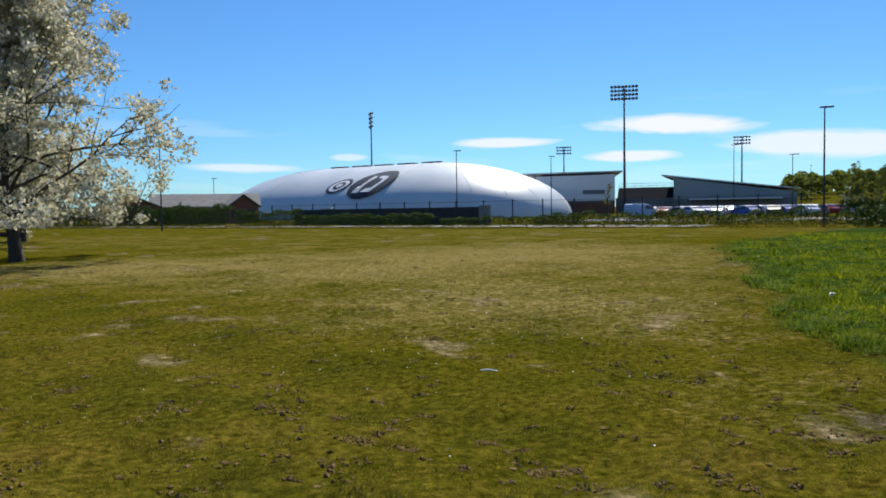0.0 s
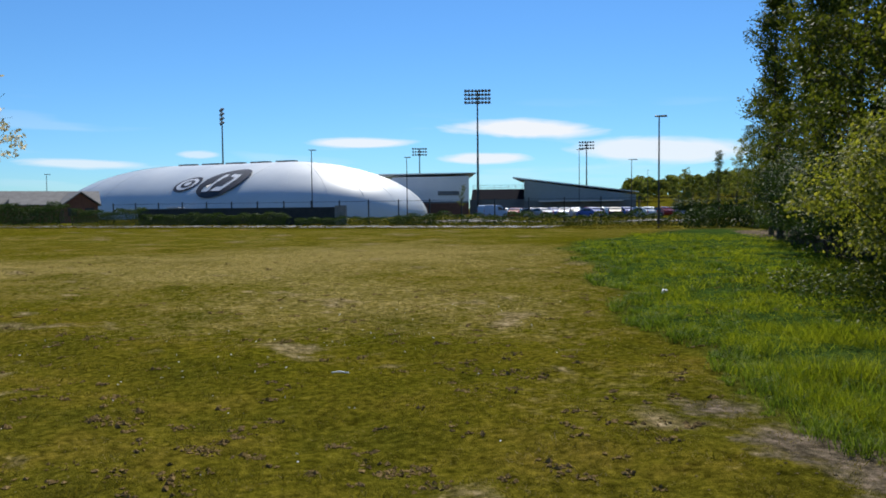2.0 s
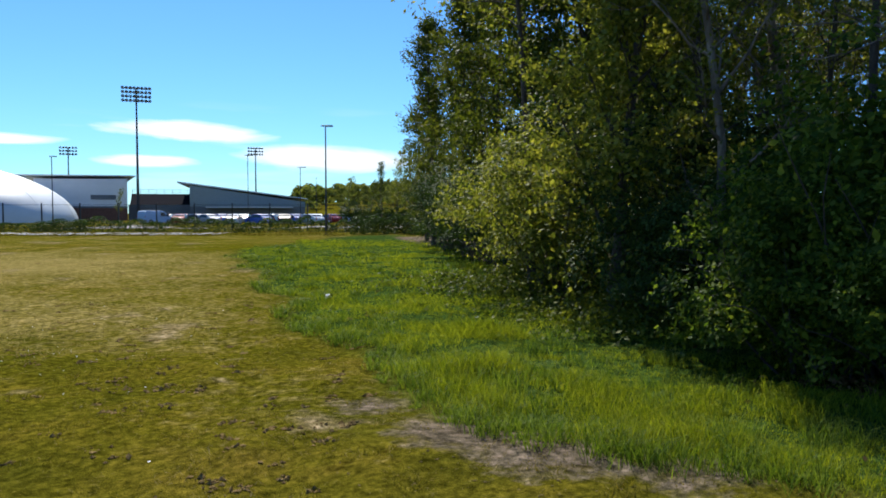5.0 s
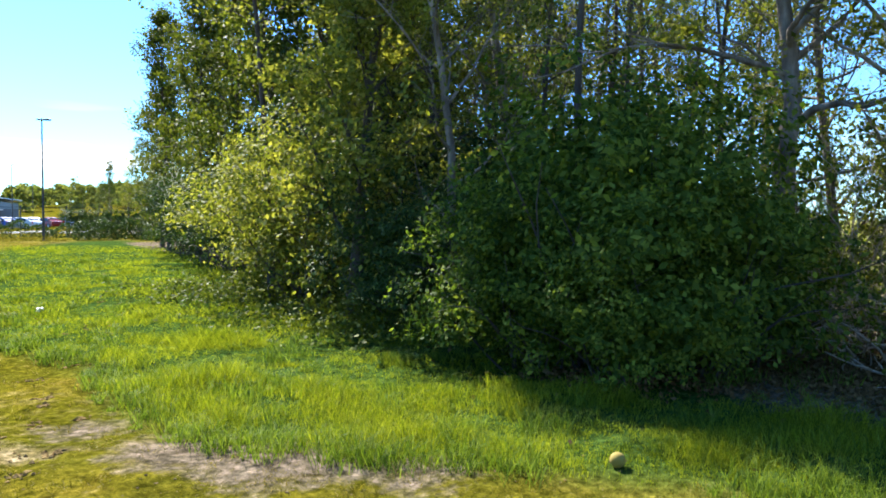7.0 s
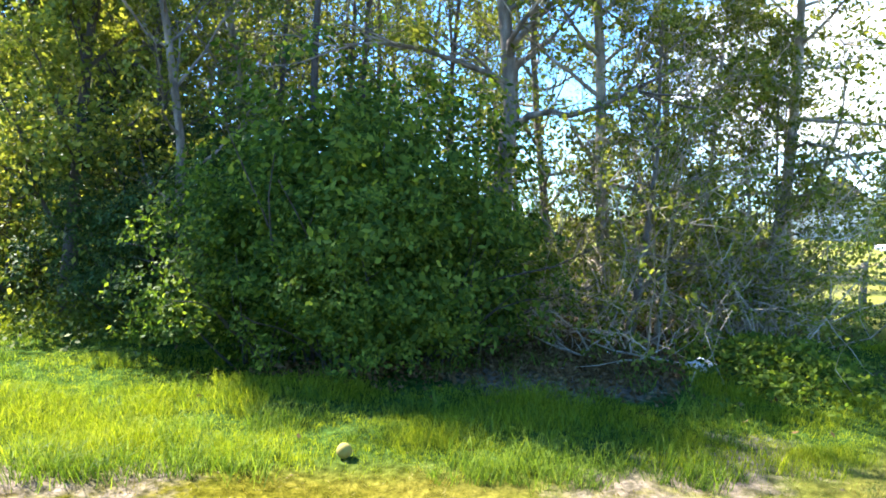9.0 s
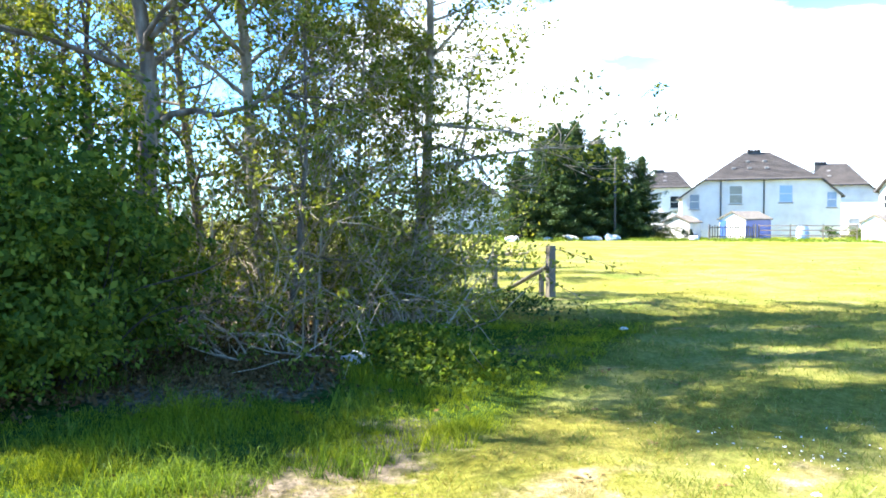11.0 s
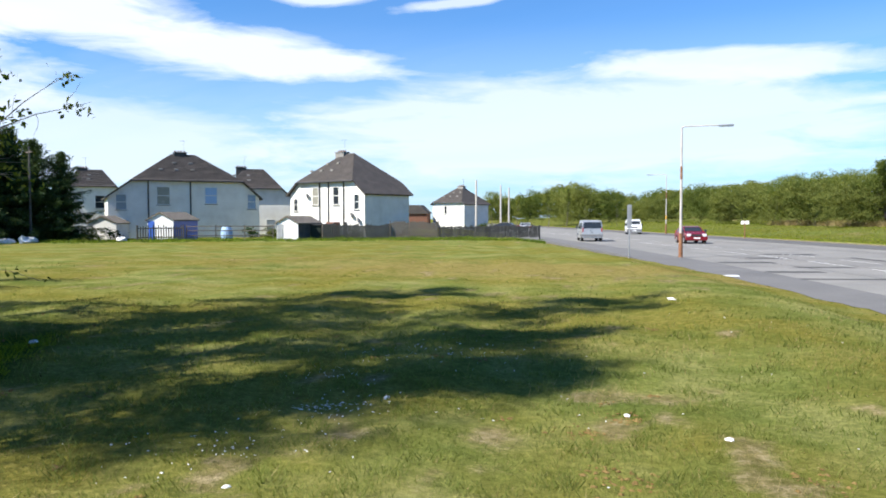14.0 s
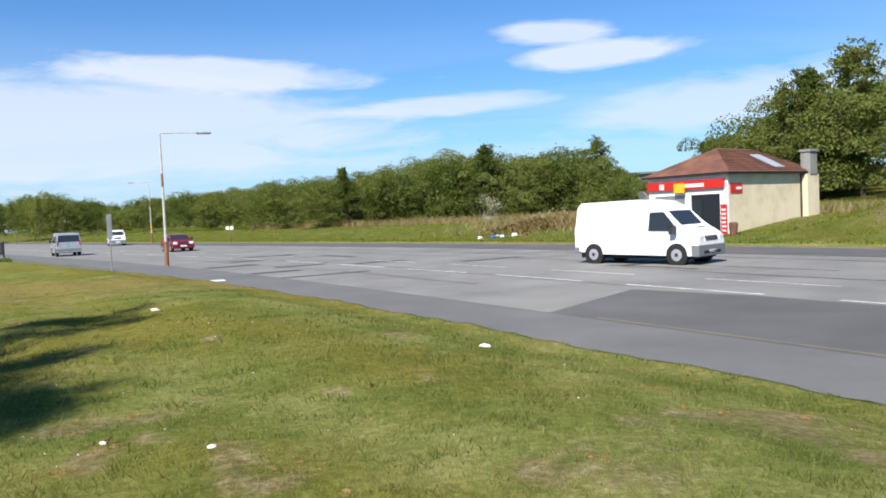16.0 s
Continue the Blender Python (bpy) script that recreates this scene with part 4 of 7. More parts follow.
# ---- woods on the rise beyond the road, one mass of crowns ----
def far_wood(name, label, seed, count, place, size, leaf_mats, quads=260, leaf=0.34):
    rng = np.random.default_rng(seed)
    chunks, idx = [], []
    for i in range(count):
        x, y, hgt = place(rng)
        wid = hgt * rng.uniform(0.55, 0.8)
        z0 = z_at(x, y)
        n = int(quads * size)
        d = rng.normal(size=(n, 3))
        d[:, 2] = np.abs(d[:, 2]) * 0.85 + d[:, 2] * 0.15
        d /= np.linalg.norm(d, axis=1)[:, None]
        # a crown of a few round lumps
        k = 7
        c = rng.uniform(-0.5, 0.5, (k, 3)) * np.array([wid * 0.75, wid * 0.75, hgt * 0.8]) + np.array([x, y, z0 + hgt * 0.46])
        c[0] = (x, y, z0 + hgt * 0.72)
        size_k = rng.uniform(0.2, 0.34, k) * wid
        j = rng.integers(0, k, n)
        p = c[j] + d * (size_k[j] * (0.8 + 0.25 * rng.uniform(0, 1, n)))[:, None]
        p[:, 2] = np.maximum(p[:, 2], z0 + rng.uniform(0, 0.6, n))
        v, f = leaf_quads(rng, p, leaf * (0.7 + 0.05 * hgt), slim=0.7, out=d, loose=0.45)
        chunks.append((v, f))
        idx.append(np.full(n, rng.integers(len(leaf_mats))))
    v, f = joined(chunks)
    ob = new(name, mesh_from(name, v, f, leaf_mats, index=np.concatenate(idx)))
    return tagged(ob, label, "woodland", kind="stuff")


# how high the crowns stand against the sky, by bearing
CROWN_AZ = (144, 148.6, 150.5, 153.2, 155.2, 158.9, 166.7, 172.4, 179.1, 183.2, 188.6, 190.6, 195, 198.3, 201.5, 204.6, 215)
CROWN_EL = (2.0, 2.2, 2.8, 2.2, 1.6, 2.2, 2.9, 3.3, 4.6, 4.5, 4.5, 3.0, 3.4, 5.4, 6.9, 8.1, 8.6)


def band(a0, a1, d0, d1, s0=-60.0, s1=330.0):
    """Crowns between two bearings, in a strip d0 to d1 beyond the road's far edge."""
    def place(rng):
        for _ in range(4000):
            x, y = to_world(np.array(rng.uniform(s0, s1)), np.array(ROAD_W + rng.uniform(d0, d1)))
            x, y = float(x), float(y)
            az = math.degrees(math.atan2(x, y)) % 360
            if a0 < az < a1:
                break
        top = 1.6 + math.hypot(x, y) * math.tan(radians(np.interp(az, CROWN_AZ, CROWN_EL)))
        return x, y, max(top - z_at(x, y), 2.5) * rng.uniform(0.5, 1.08)
    return place


# the far woods' haze is in these leaf colours
WOODS = [LEAF_HAZED, LEAF_HAZED_PALE, LEAF_HAZED_PALE, LEAF_HAZED]
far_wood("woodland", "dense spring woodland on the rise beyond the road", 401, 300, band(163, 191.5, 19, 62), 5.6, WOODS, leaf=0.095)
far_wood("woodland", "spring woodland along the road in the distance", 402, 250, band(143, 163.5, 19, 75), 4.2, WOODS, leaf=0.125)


def end_place(rng):
    az, d = rng.uniform(143, 151), rng.uniform(385, 440)
    return d * math.sin(radians(az)), d * math.cos(radians(az)), d * math.tan(radians(np.interp(az, CROWN_AZ, CROWN_EL))) * rng.uniform(0.5, 0.95)


far_wood("woodland", "trees where the road runs out of sight", 405, 75, end_place, 3.0, WOODS, leaf=0.24)
far_wood("woodland", "tall trees behind the shop", 403, 64, band(195.5, 214, 30, 60), 9.0, [LEAF_HAZED_PALE, LEAF_HAZED, LEAF_HAZED_PALE], leaf=0.11)


# a bush in pale blossom before the far wood
MAY_BUSH = bush_meshes(176, 3.0, 4.6, 1700, 0.06, BLOSSOM, lumps=9, bark=PALE_BARK)
place_tree(MAY_BUSH, grounded_at(181.4, 72, 20), "open bush in pale blossom before the far wood", "shrub", "", "shrub", 0.62)
# single crowns that stand out of the far woods
FAR_TREE = [tree_meshes(420 + i, 12.0, 0.16, 30, 7000, 0.15, DARK_BARK, (LEAF_HAZED_PALE, LEAF_HAZED_PALE, LEAF_HAZED)[i], first=0.12, reach=(0.32, 0.36, 0.26)[i], rise=0.06, twigs=6, clump=0.60, tilt=(40, 80)) for i in range(3)]
for i, (az, d, k) in enumerate([(201.6, 80, 1), (203.8, 80, 2), (206.2, 78, 1), (180.6, 86, 2), (171.2, 98, 2), (189.2, 84, 1)]):
    m = grounded_at(az, d, i * 70)
    top = 1.6 + d * math.tan(radians(np.interp(az, CROWN_AZ, CROWN_EL)))
    place_tree(FAR_TREE[k], m, "broad leafy tree of the far wood", group="trees of the far wood", scale=max(top - m.translation.z, 3.0) * (1.02 + 0.05 * (i % 3)) / 12.0)
ROUND = [bush_meshes(440 + i, 8.4, 10.0, 9000, 0.15, (LEAF_HAZED_PALE, LEAF_HAZED, LEAF_HAZED_PALE)[i], stems=5, lumps=12, shell=0.8) for i in range(3)]
for i, az in enumerate(np.concatenate([np.arange(164.5, 190.5, 1.45), np.arange(146, 164, 1.9)])):
    az = float(az) + 0.5 * math.sin(i * 2.3)
    d = float(np.interp(az, (146, 155, 164, 170, 180, 190), (205, 190, 118, 100, 92, 86))) + 4 * math.sin(i * 1.7)
    m = grounded_at(az, d, i * 70)
    top = 1.6 + d * math.tan(radians(np.interp(az, CROWN_AZ, CROWN_EL)))
    place_tree(ROUND[i % 3], m, "round-crowned tree of the far wood in fresh leaf", group="trees of the far wood", scale=max(top - m.translation.z, 3.0) * (0.92 + 0.16 * math.sin(i * 4.1) ** 2) / 10.4)
# bushes on the bank beside the shop
for i, (az, d, el) in enumerate([(190.4, 72, 2.7), (191.7, 68, 2.3), (192.9, 64, 2.2), (194.0, 66, 2.3), (195.2, 62, 2.0)]):
    m = grounded_at(az, d, i * 80)
    place_tree(ROUND[i % 3], m, "leafy bush on the bank beside the shop", "shrub", "bushes by the shop", "shrub", max(1.6 + d * math.tan(radians(el)) - m.translation.z, 1.0) / 10.4)
# single trees before the far wood
for i, (az, d, s) in enumerate([(145.2, 168, 0.52), (147.0, 176, 0.62), (149.3, 172, 0.72), (150.6, 180, 0.78), (152.0, 176, 0.55), (154.2, 165, 0.45)]):
    place_tree(WOOD[i % 3], grounded_at(az, d, i * 70), "open-crowned tree at the edge of the far wood", group="trees along the road", scale=s)


def hill_place(rng):
    a, d = radians(rng.uniform(28.5, 47)), rng.uniform(230, 420)
    return d * math.sin(a), d * math.cos(a), rng.uniform(4, 8)


# the hill's leaves are paled for haze too
far_wood("woodland", "wooded hill in the distance behind the stadium", 404, 360, hill_place, 1.6, [LEAF_HAZED_PALE, LEAF_HAZED], leaf=0.38)
# small trees between the field's corner and the car park
for i, (az, d, s, k) in enumerate([(32.3, 70, 0.42, 1), (33.0, 72, 0.36, 0), (34.0, 70, 0.40, 2), (34.9, 66, 0.52, 0), (36.0, 64, 0.60, 1), (37.0, 60, 0.64, 2), (38.2, 56, 0.6, 0), (39.6, 52, 0.7, 1)]):
    m = at(az, d, 0, i * 80)
    place_tree(WOOD[k], m, "small leafy tree behind the far hedge", group="trees by the car park", scale=s)
    place_tree(FAR_SHRUB[1], at(az + 0.5, d - 2, 0, i * 50), "dark leafy shrub behind the far hedge", "shrub", "shrubs by the car park", "shrub", 0.62)
# garden shrubs by the fences
for i, (az, d, s) in enumerate([(117.4, 72, 0.40), (118.6, 73, 0.34), (121.4, 73, 0.36), (127.8, 74, 0.36), (129.2, 75, 0.40), (133.0, 75, 0.42), (135.2, 76, 0.38), (139.0, 80, 0.40), (144.6, 100, 0.5)]):
    place_tree(FAR_SHRUB[i % 2], grounded_at(az, d, i * 50), "small green garden shrub by the fence", "shrub", "garden shrubs", "shrub", s)
place_tree(WOOD[1], at(16.6, 140, 0, 10), "pale yellow-green tree before the stadium", scale=0.5)


# ---- surfaces of built things ----
FABRIC = material("dome_fabric", [(0.3, (0.49, 0.54, 0.575)), (0.7, (0.57, 0.615, 0.645))], scale=0.12, rough=0.45, fine=6, bump=0.05, fine_amount=0.06)
INK = plain("black_print", (0.012, 0.013, 0.018), 0.5)
WHITE = plain("white_paint", (0.80, 0.80, 0.79), 0.35)
VAN_WHITE = plain("glossy_white_paint", (0.82, 0.82, 0.82), 0.22, spread=0.02)
GALV = material("galvanised_steel", [(0.3, (0.30, 0.31, 0.32)), (0.7, (0.46, 0.47, 0.48))], scale=3, rough=0.5, metallic=0.6, fine=30, bump=0.05)
DARK_STEEL = plain("dark_steel", (0.035, 0.037, 0.042), 0.5, 0.2)
RUST = material("rusted_steel", [(0.3, (0.16, 0.06, 0.025)), (0.7, (0.33, 0.17, 0.09))], scale=6, rough=0.9, fine=40, bump=0.3)
CREAM_POST = material("chalky_post_paint", [(0.3, (0.42, 0.38, 0.34)), (0.7, (0.60, 0.56, 0.52))], scale=3, rough=0.8, fine=40, bump=0.15)
HARL = material("white_harling", [(0.3, (0.60, 0.58, 0.54)), (0.5, (0.70, 0.69, 0.65)), (0.75, (0.78, 0.77, 0.74))], scale=0.7, rough=0.95, fine=40, bump=0.5, fine_amount=0.12)
CREAM = material("cream_render", [(0.3, (0.58, 0.47, 0.30)), (0.5, (0.70, 0.60, 0.42)), (0.75, (0.74, 0.66, 0.48))], scale=0.9, rough=0.95, fine=30, bump=0.4, fine_amount=0.12)
TILE = material("brown_roof_tiles", [(0.3, (0.044, 0.038, 0.036)), (0.7, (0.088, 0.076, 0.070))], scale=1.2, rough=0.9, fine=18, bump=0.4, fine_amount=0.3)
RED_TILE = material("weathered_red_slates", [(0.3, (0.085, 0.042, 0.030)), (0.5, (0.16, 0.066, 0.040)), (0.72, (0.25, 0.105, 0.058))], scale=1.0, rough=0.9, fine=20, bump=0.4, fine_amount=0.3)
GREY_TILE = material("grey_roof_tiles", [(0.3, (0.15, 0.145, 0.14)), (0.7, (0.24, 0.235, 0.225))], scale=1.2, rough=0.9, fine=18, bump=0.4, fine_amount=0.3)
LEAD = plain("grey_lead_flashing", (0.33, 0.36, 0.40), 0.5)
CLAD = material("grey_metal_cladding", [(0.3, (0.66, 0.68, 0.70)), (0.7, (0.74, 0.76, 0.78))], scale=0.3, rough=0.45, fine=12, bump=0.1, fine_amount=0.08)
CLAD_DARK = material("dark_metal_cladding", [(0.3, (0.10, 0.115, 0.13)), (0.7, (0.16, 0.175, 0.19))], scale=0.3, rough=0.5, fine=12, bump=0.1)
BRICK = material("brown_brickwork", [(0.3, (0.13, 0.055, 0.035)), (0.7, (0.22, 0.10, 0.065))], scale=2.0, rough=0.95, fine=25, bump=0.3)
SEATS = plain("black_seating", (0.02, 0.02, 0.024), 0.95)
SEATS.node_tree.nodes["Principled BSDF"].inputs["Specular IOR Level"].default_value = 0.0
TIMBER = material("weathered_timber", [(0.3, (0.10, 0.085, 0.068)), (0.7, (0.22, 0.19, 0.155))], scale=3, rough=0.95, fine=30, bump=0.4, stretch=(1, 1, 0.25))
DARK_TIMBER = material("dark_stained_timber", [(0.3, (0.03, 0.032, 0.034)), (0.7, (0.075, 0.075, 0.072))], scale=2, rough=0.9, fine=30, bump=0.3, spread=0.3)
RUBBER = plain("tyre_rubber", (0.012, 0.012, 0.012), 0.8)
ALLOY = plain("silver_wheel", (0.55, 0.55, 0.56), 0.35, 0.6)
BUMPER = plain("grey_plastic", (0.16, 0.165, 0.175), 0.6)
RED = plain("red_enamel", (0.50, 0.018, 0.012), 0.45)
CAR_RED = plain("metallic_red_paint", (0.20, 0.010, 0.014), 0.25, 0.2)
YELLOW = plain("yellow_plastic", (0.80, 0.42, 0.02), 0.5)
BLUE = plain("blue_paint", (0.03, 0.10, 0.42), 0.5)
DARK_GREEN = material("dark_green_stain", [(0.3, (0.012, 0.022, 0.016)), (0.7, (0.03, 0.042, 0.032))], scale=2, rough=0.85, fine=30, bump=0.3, spread=0.2)
# the grey pane has the sky's reflection put into its colour
SKY_PANE_GREY = plain("grey_sky_reflection_pane", (0.22, 0.26, 0.30), 0.25)
BLIND_BEIGE = plain("beige_blind_behind_glass", (0.26, 0.25, 0.21), 0.25)
# a bluer pane, again coloured as if the sky mirrored in it
SKY_PANE_BLUE = plain("blue_sky_reflection_pane", (0.24, 0.32, 0.44), 0.25)
LIGHT_BLUE = plain("pale_blue_paint", (0.30, 0.45, 0.68), 0.6)
SILVER = plain("silver_car_paint", (0.45, 0.46, 0.48), 0.3, 0.5)
LAMP_LENS = plain("clear_lamp_lens", (0.72, 0.74, 0.76), 0.12)
RED_LENS = plain("red_lamp_lens", (0.40, 0.01, 0.01), 0.2)
BRASS_BALL = plain("faded_yellow_rubber", (0.24, 0.18, 0.03), 0.9)


def glass_material(name, tint):
    m = plain(name, tint, 0.14)
    m.node_tree.nodes["Principled BSDF"].inputs["Specular IOR Level"].default_value = 0.4
    return m


GLASS = glass_material("dark_window_glass", (0.025, 0.03, 0.036))
STAND_GLASS = glass_material("grey_stand_glazing", (0.22, 0.27, 0.29))


def shift(m, x, y=0.0, z=0.0):
    return m @ Matrix.Translation((x, y, z))


def grounded(m, sink=0.0):
    m = m.copy()
    m.translation.z = z_at(m.translation.x, m.translation.y) - sink
    return m


# ---- air dome ----
DOME = at(0.4, 170, -0.1, -51)       # its own +y runs along the ridge, away to the left
DOME_A, DOME_B, DOME_H, DOME_CORE = 41.5, 23.0, 11.4, 15.0


def dome_point(theta, phi, out=0.0):
    """theta round the foot (0: the end nearer the stadium), phi 0 at the foot to 90 degrees at the ridge."""
    c, s = math.cos(theta), math.sin(theta)
    fx = DOME_B * math.copysign(abs(s) ** 0.75, s)
    fy = -DOME_A * math.copysign(abs(c) ** 0.75, c)
    cy = max(-DOME_CORE, min(DOME_CORE, fy))
    k = math.cos(phi) ** 1.15
    p = Vector((fx * k, cy + (fy - cy) * k, DOME_H * math.sin(phi)))
    if out:
        p += out * Vector((fx / DOME_B * math.cos(phi), (fy - cy) / 20, math.sin(phi))).normalized()
    return p


def build_dome():
    ob = thing("air_dome", DOME, "large white air-supported sports dome with printed logo", "dome")
    nt, nphi = 120, 22
    v = [dome_point(2 * math.pi * i / nt, math.pi / 2 * j / nphi) for i in range(nt) for j in range(nphi + 1)]
    f = [(i * (nphi + 1) + j, ((i + 1) % nt) * (nphi + 1) + j, ((i + 1) % nt) * (nphi + 1) + j + 1, i * (nphi + 1) + j + 1) for i in range(nt) for j in range(nphi)]
    c = new("membrane", mesh_from("membrane", v, f, FABRIC, smooth=True))
    c.parent = ob
    # welded seams over the membrane
    for i in range(22):
        t = 2 * math.pi * (i + 0.5) / 22
        part("seam", tube([dome_point(t, math.pi / 2 * j / 16, 0.02) for j in range(16)], 0.022, 5), FABRIC, ob)
    part("skirt", tube([dome_point(2 * math.pi * i / 80, 0.0, 0.05) for i in range(81)], 0.22, 6), KERB, ob, "pale anchor kerb round the foot")
    for i in range(5):
        y0 = -15 + i * 6.4
        part("ridge_strip", boxes((-0.7, y0, DOME_H - 0.05, 0.5, y0 + 4.6, DOME_H + 0.32), bevel=0.05), DARK_STEEL, ob, "dark strip along the ridge")

    def side_point(y, phi, out):
        """On the long side that faces the field: y along it."""
        k = math.cos(phi) ** 1.15
        n = Vector((-math.cos(phi), 0, math.sin(phi)))
        return Vector((-DOME_B * k, y, DOME_H * math.sin(phi))) + n * out

    def patch(name, outline, out, mat, label=""):
        bm = bmesh.new()
        centre = (sum(p[0] for p in outline) / len(outline), sum(p[1] for p in outline) / len(outline))
        rings = []
        for k in (0.02, 0.35, 0.7, 1.0):
            rings.append([bm.verts.new(side_point(centre[0] + (a - centre[0]) * k, centre[1] + (b - centre[1]) * k, out)) for a, b in outline])
        n = len(outline)
        for r0, r1 in zip(rings, rings[1:]):
            for i in range(n):
                bm.faces.new((r0[i], r0[(i + 1) % n], r1[(i + 1) % n], r1[i]))
        bm.faces.new(rings[0])
        part(name, bm, mat, ob, label, smooth=True)

    def oval(cy, cp, ry, rp, tilt=0.0, n=36):
        out = []
        for i in range(n):
            a = 2 * math.pi * i / n
            u, w = ry * math.cos(a), rp * math.sin(a)
            out.append((cy + u, cp + w + tilt * u))
        return out
    ly, lp = -10.8, 0.66
    patch("logo_oval", oval(ly, lp, 4.6, 0.305, -0.012), 0.10, INK, "dark tilted oval logo")
    # two slanted white shapes in the oval, no letters
    patch("logo_bar", [(ly + 2.81, lp - 0.20), (ly + 1.46, lp - 0.20), (ly + 0.34, lp + 0.15), (ly + 1.29, lp + 0.16), (ly + 1.91, lp - 0.11), (ly + 2.81, lp - 0.12)], 0.19, WHITE, "white slanted shape on the logo")
    patch("logo_bar", [(ly + 0.79, lp - 0.19), (ly - 1.35, lp - 0.19), (ly - 2.75, lp + 0.02), (ly - 2.58, lp + 0.14), (ly - 0.51, lp + 0.16)], 0.19, WHITE, "white slanted shape on the logo")
    patch("logo_gap", [(ly + 0.11, lp - 0.11), (ly - 1.01, lp - 0.11), (ly - 1.91, lp + 0.01), (ly - 1.79, lp + 0.08), (ly - 0.51, lp + 0.09)], 0.22, INK)
    ay, ap = -3.0, 0.62
    patch("sign_ring", oval(ay, ap, 2.6, 0.155, -0.012), 0.10, INK, "dark round sign shape")
    patch("sign_ring", oval(ay, ap, 2.05, 0.115, -0.012), 0.13, WHITE)
    patch("sign_dot", oval(ay - 0.1, ap, 1.3, 0.075, -0.012), 0.16, INK)
    patch("sign_dot", oval(ay - 0.1, ap, 0.7, 0.038, -0.012), 0.19, WHITE)
    part("vent_unit", boxes((-DOME_B - 3.4, -8, -0.2, -DOME_B - 1.6, -5.4, 2.3), bevel=0.1), GALV, ob, "grey inflation unit at the foot")
    return ob


build_dome()


# ---- stadium ----
def build_stand(name, m, width, depth, roof, label, base=None, upper=None):
    """roof: heights at the two ends and how far the roof reaches out past them."""
    z0, z1, over0, over1 = roof
    ob = thing(name, m, label, "stadium stand")
    w = width / 2
    lo = 3.0
    part("base_wall", boxes((-w, 0, -0.4, w, depth, lo)), base or BRICK, ob, "solid lower wall")
    part("upper_wall", prism([(-w, lo + 0.004), (w, lo + 0.004), (w, z1 - 0.5), (-w, z0 - 0.5)], 0.1, depth - 0.1), upper or CLAD, ob, "metal and glass upper wall")
    part("roof", prism([(-w - over0, z0 - 0.1 + 0.02 * over0), (w + over1, z1 + 0.05), (w + over1, z1 + 0.22), (-w - over0, z0 + 0.25)], -0.3, depth + 2), CLAD, ob, "grey sloping metal roof")
    part("fascia", boxes((-w, -0.02, lo - 0.35, w, 0.0, lo)), CLAD_DARK, ob)
    return ob


st1 = build_stand("stadium_stand", at(14.3, 166, 0, 14), 16.5, 40, (8.7, 8.9, 4, 1.6), "grey clad stadium stand with brick base beside the dome")
part("sign_panel", boxes((1.6, -0.06, 4.3, 6.2, 0.08, 5.2), bevel=0.02), CLAD_DARK, st1, "dark sign panel")
# dark slab on the unbroken wall, painted as the shade inside an opening
part("opening_shade_panel", boxes((-2.6, -0.05, -0.2, -1.0, -0.01, 2.2)), DARK_STEEL, st1)
st2 = build_stand("stadium_stand", at(25.2, 168, 0, 25), 23.5, 30, (7.9, 4.5, 2.4, 0.6), "stadium stand with sloping roof and glazed end wall", CLAD_DARK, STAND_GLASS)
for i in range(7):
    x0 = -11.4 + i * 2.5
    part("glazing", prism([(x0, 3.3), (x0 + 2.38, 3.3), (x0 + 2.38, 7.15 - (i + 1) * 0.362), (x0, 7.15 - i * 0.362)], 0.0, 0.09), STAND_GLASS, st2, "tall grey glass panel")
part("canopy", boxes((-8.5, -3.0, 2.75, 9, 0.0, 2.95)), CLAD, st2, "thin flat canopy over the entrance")
terr = thing("stadium_terrace", at(19.4, 172, 0, 19.4), "dark open seating terrace between the stands", "stadium stand")
part("seating", prism([(0, -0.3), (18, -0.3), (18, 6.0), (16, 6.0), (0, 2.2)], -6.5, 7.5, axis="x"), SEATS, terr, "rows of black seats")
for i in range(9):
    part("post", boxes((-6.4 + i * 1.7, 16.6, 5.9, -6.32 + i * 1.7, 16.7, 7.0)), GALV, terr)
part("rail", boxes((-6.5, 16.6, 6.95, 7.5, 16.68, 7.02), (-6.5, 16.6, 6.4, 7.5, 16.68, 6.46)), GALV, terr, "pale railing along the top")
part("front_wall", boxes((-6.6, -0.4, -0.4, 7.6, -0.1, 3.4)), CLAD_DARK, terr)


def build_mast(m, height, rows, cols, pitch, turn_edge, label, radius=0.22):
    """A floodlight mast with a rack of lamps."""
    ob = thing("floodlight_mast", m, label, "floodlight", "floodlight masts")
    part("pole", tube([(0, 0, -0.3), (0, 0, height * 0.5), (0, 0, height)], [radius * 1.5, radius, radius * 0.7], 10), DARK_STEEL, ob)
    wid = (cols - 1) * pitch
    part("rack", boxes(*[(-wid / 2 - 0.2, -0.08, height - 0.15 - r * pitch * 1.15, wid / 2 + 0.2, 0.04, height - 0.03 - r * pitch * 1.15) for r in range(rows)]), GALV, ob)
    for r in range(rows):
        for c in range(cols):
            x, z = -wid / 2 + c * pitch, height + 0.1 - r * pitch * 1.15
            if turn_edge:
                bm = tube([(x, -0.3, z - 0.1), (x, 0.35, z + 0.12)], [0.42, 0.25], 10)
            else:
                bm = tube([(x, -0.3, z - 0.1), (x, 0.35, z + 0.12)], [0.34, 0.18], 10)
            part("floodlight", bm, CLAD_DARK, ob)
    return ob


build_mast(at(17.82, 168, 0, 17), 26.6, 4, 8, 0.72, False, "tall floodlight mast with four rows of lamps beside the stand")
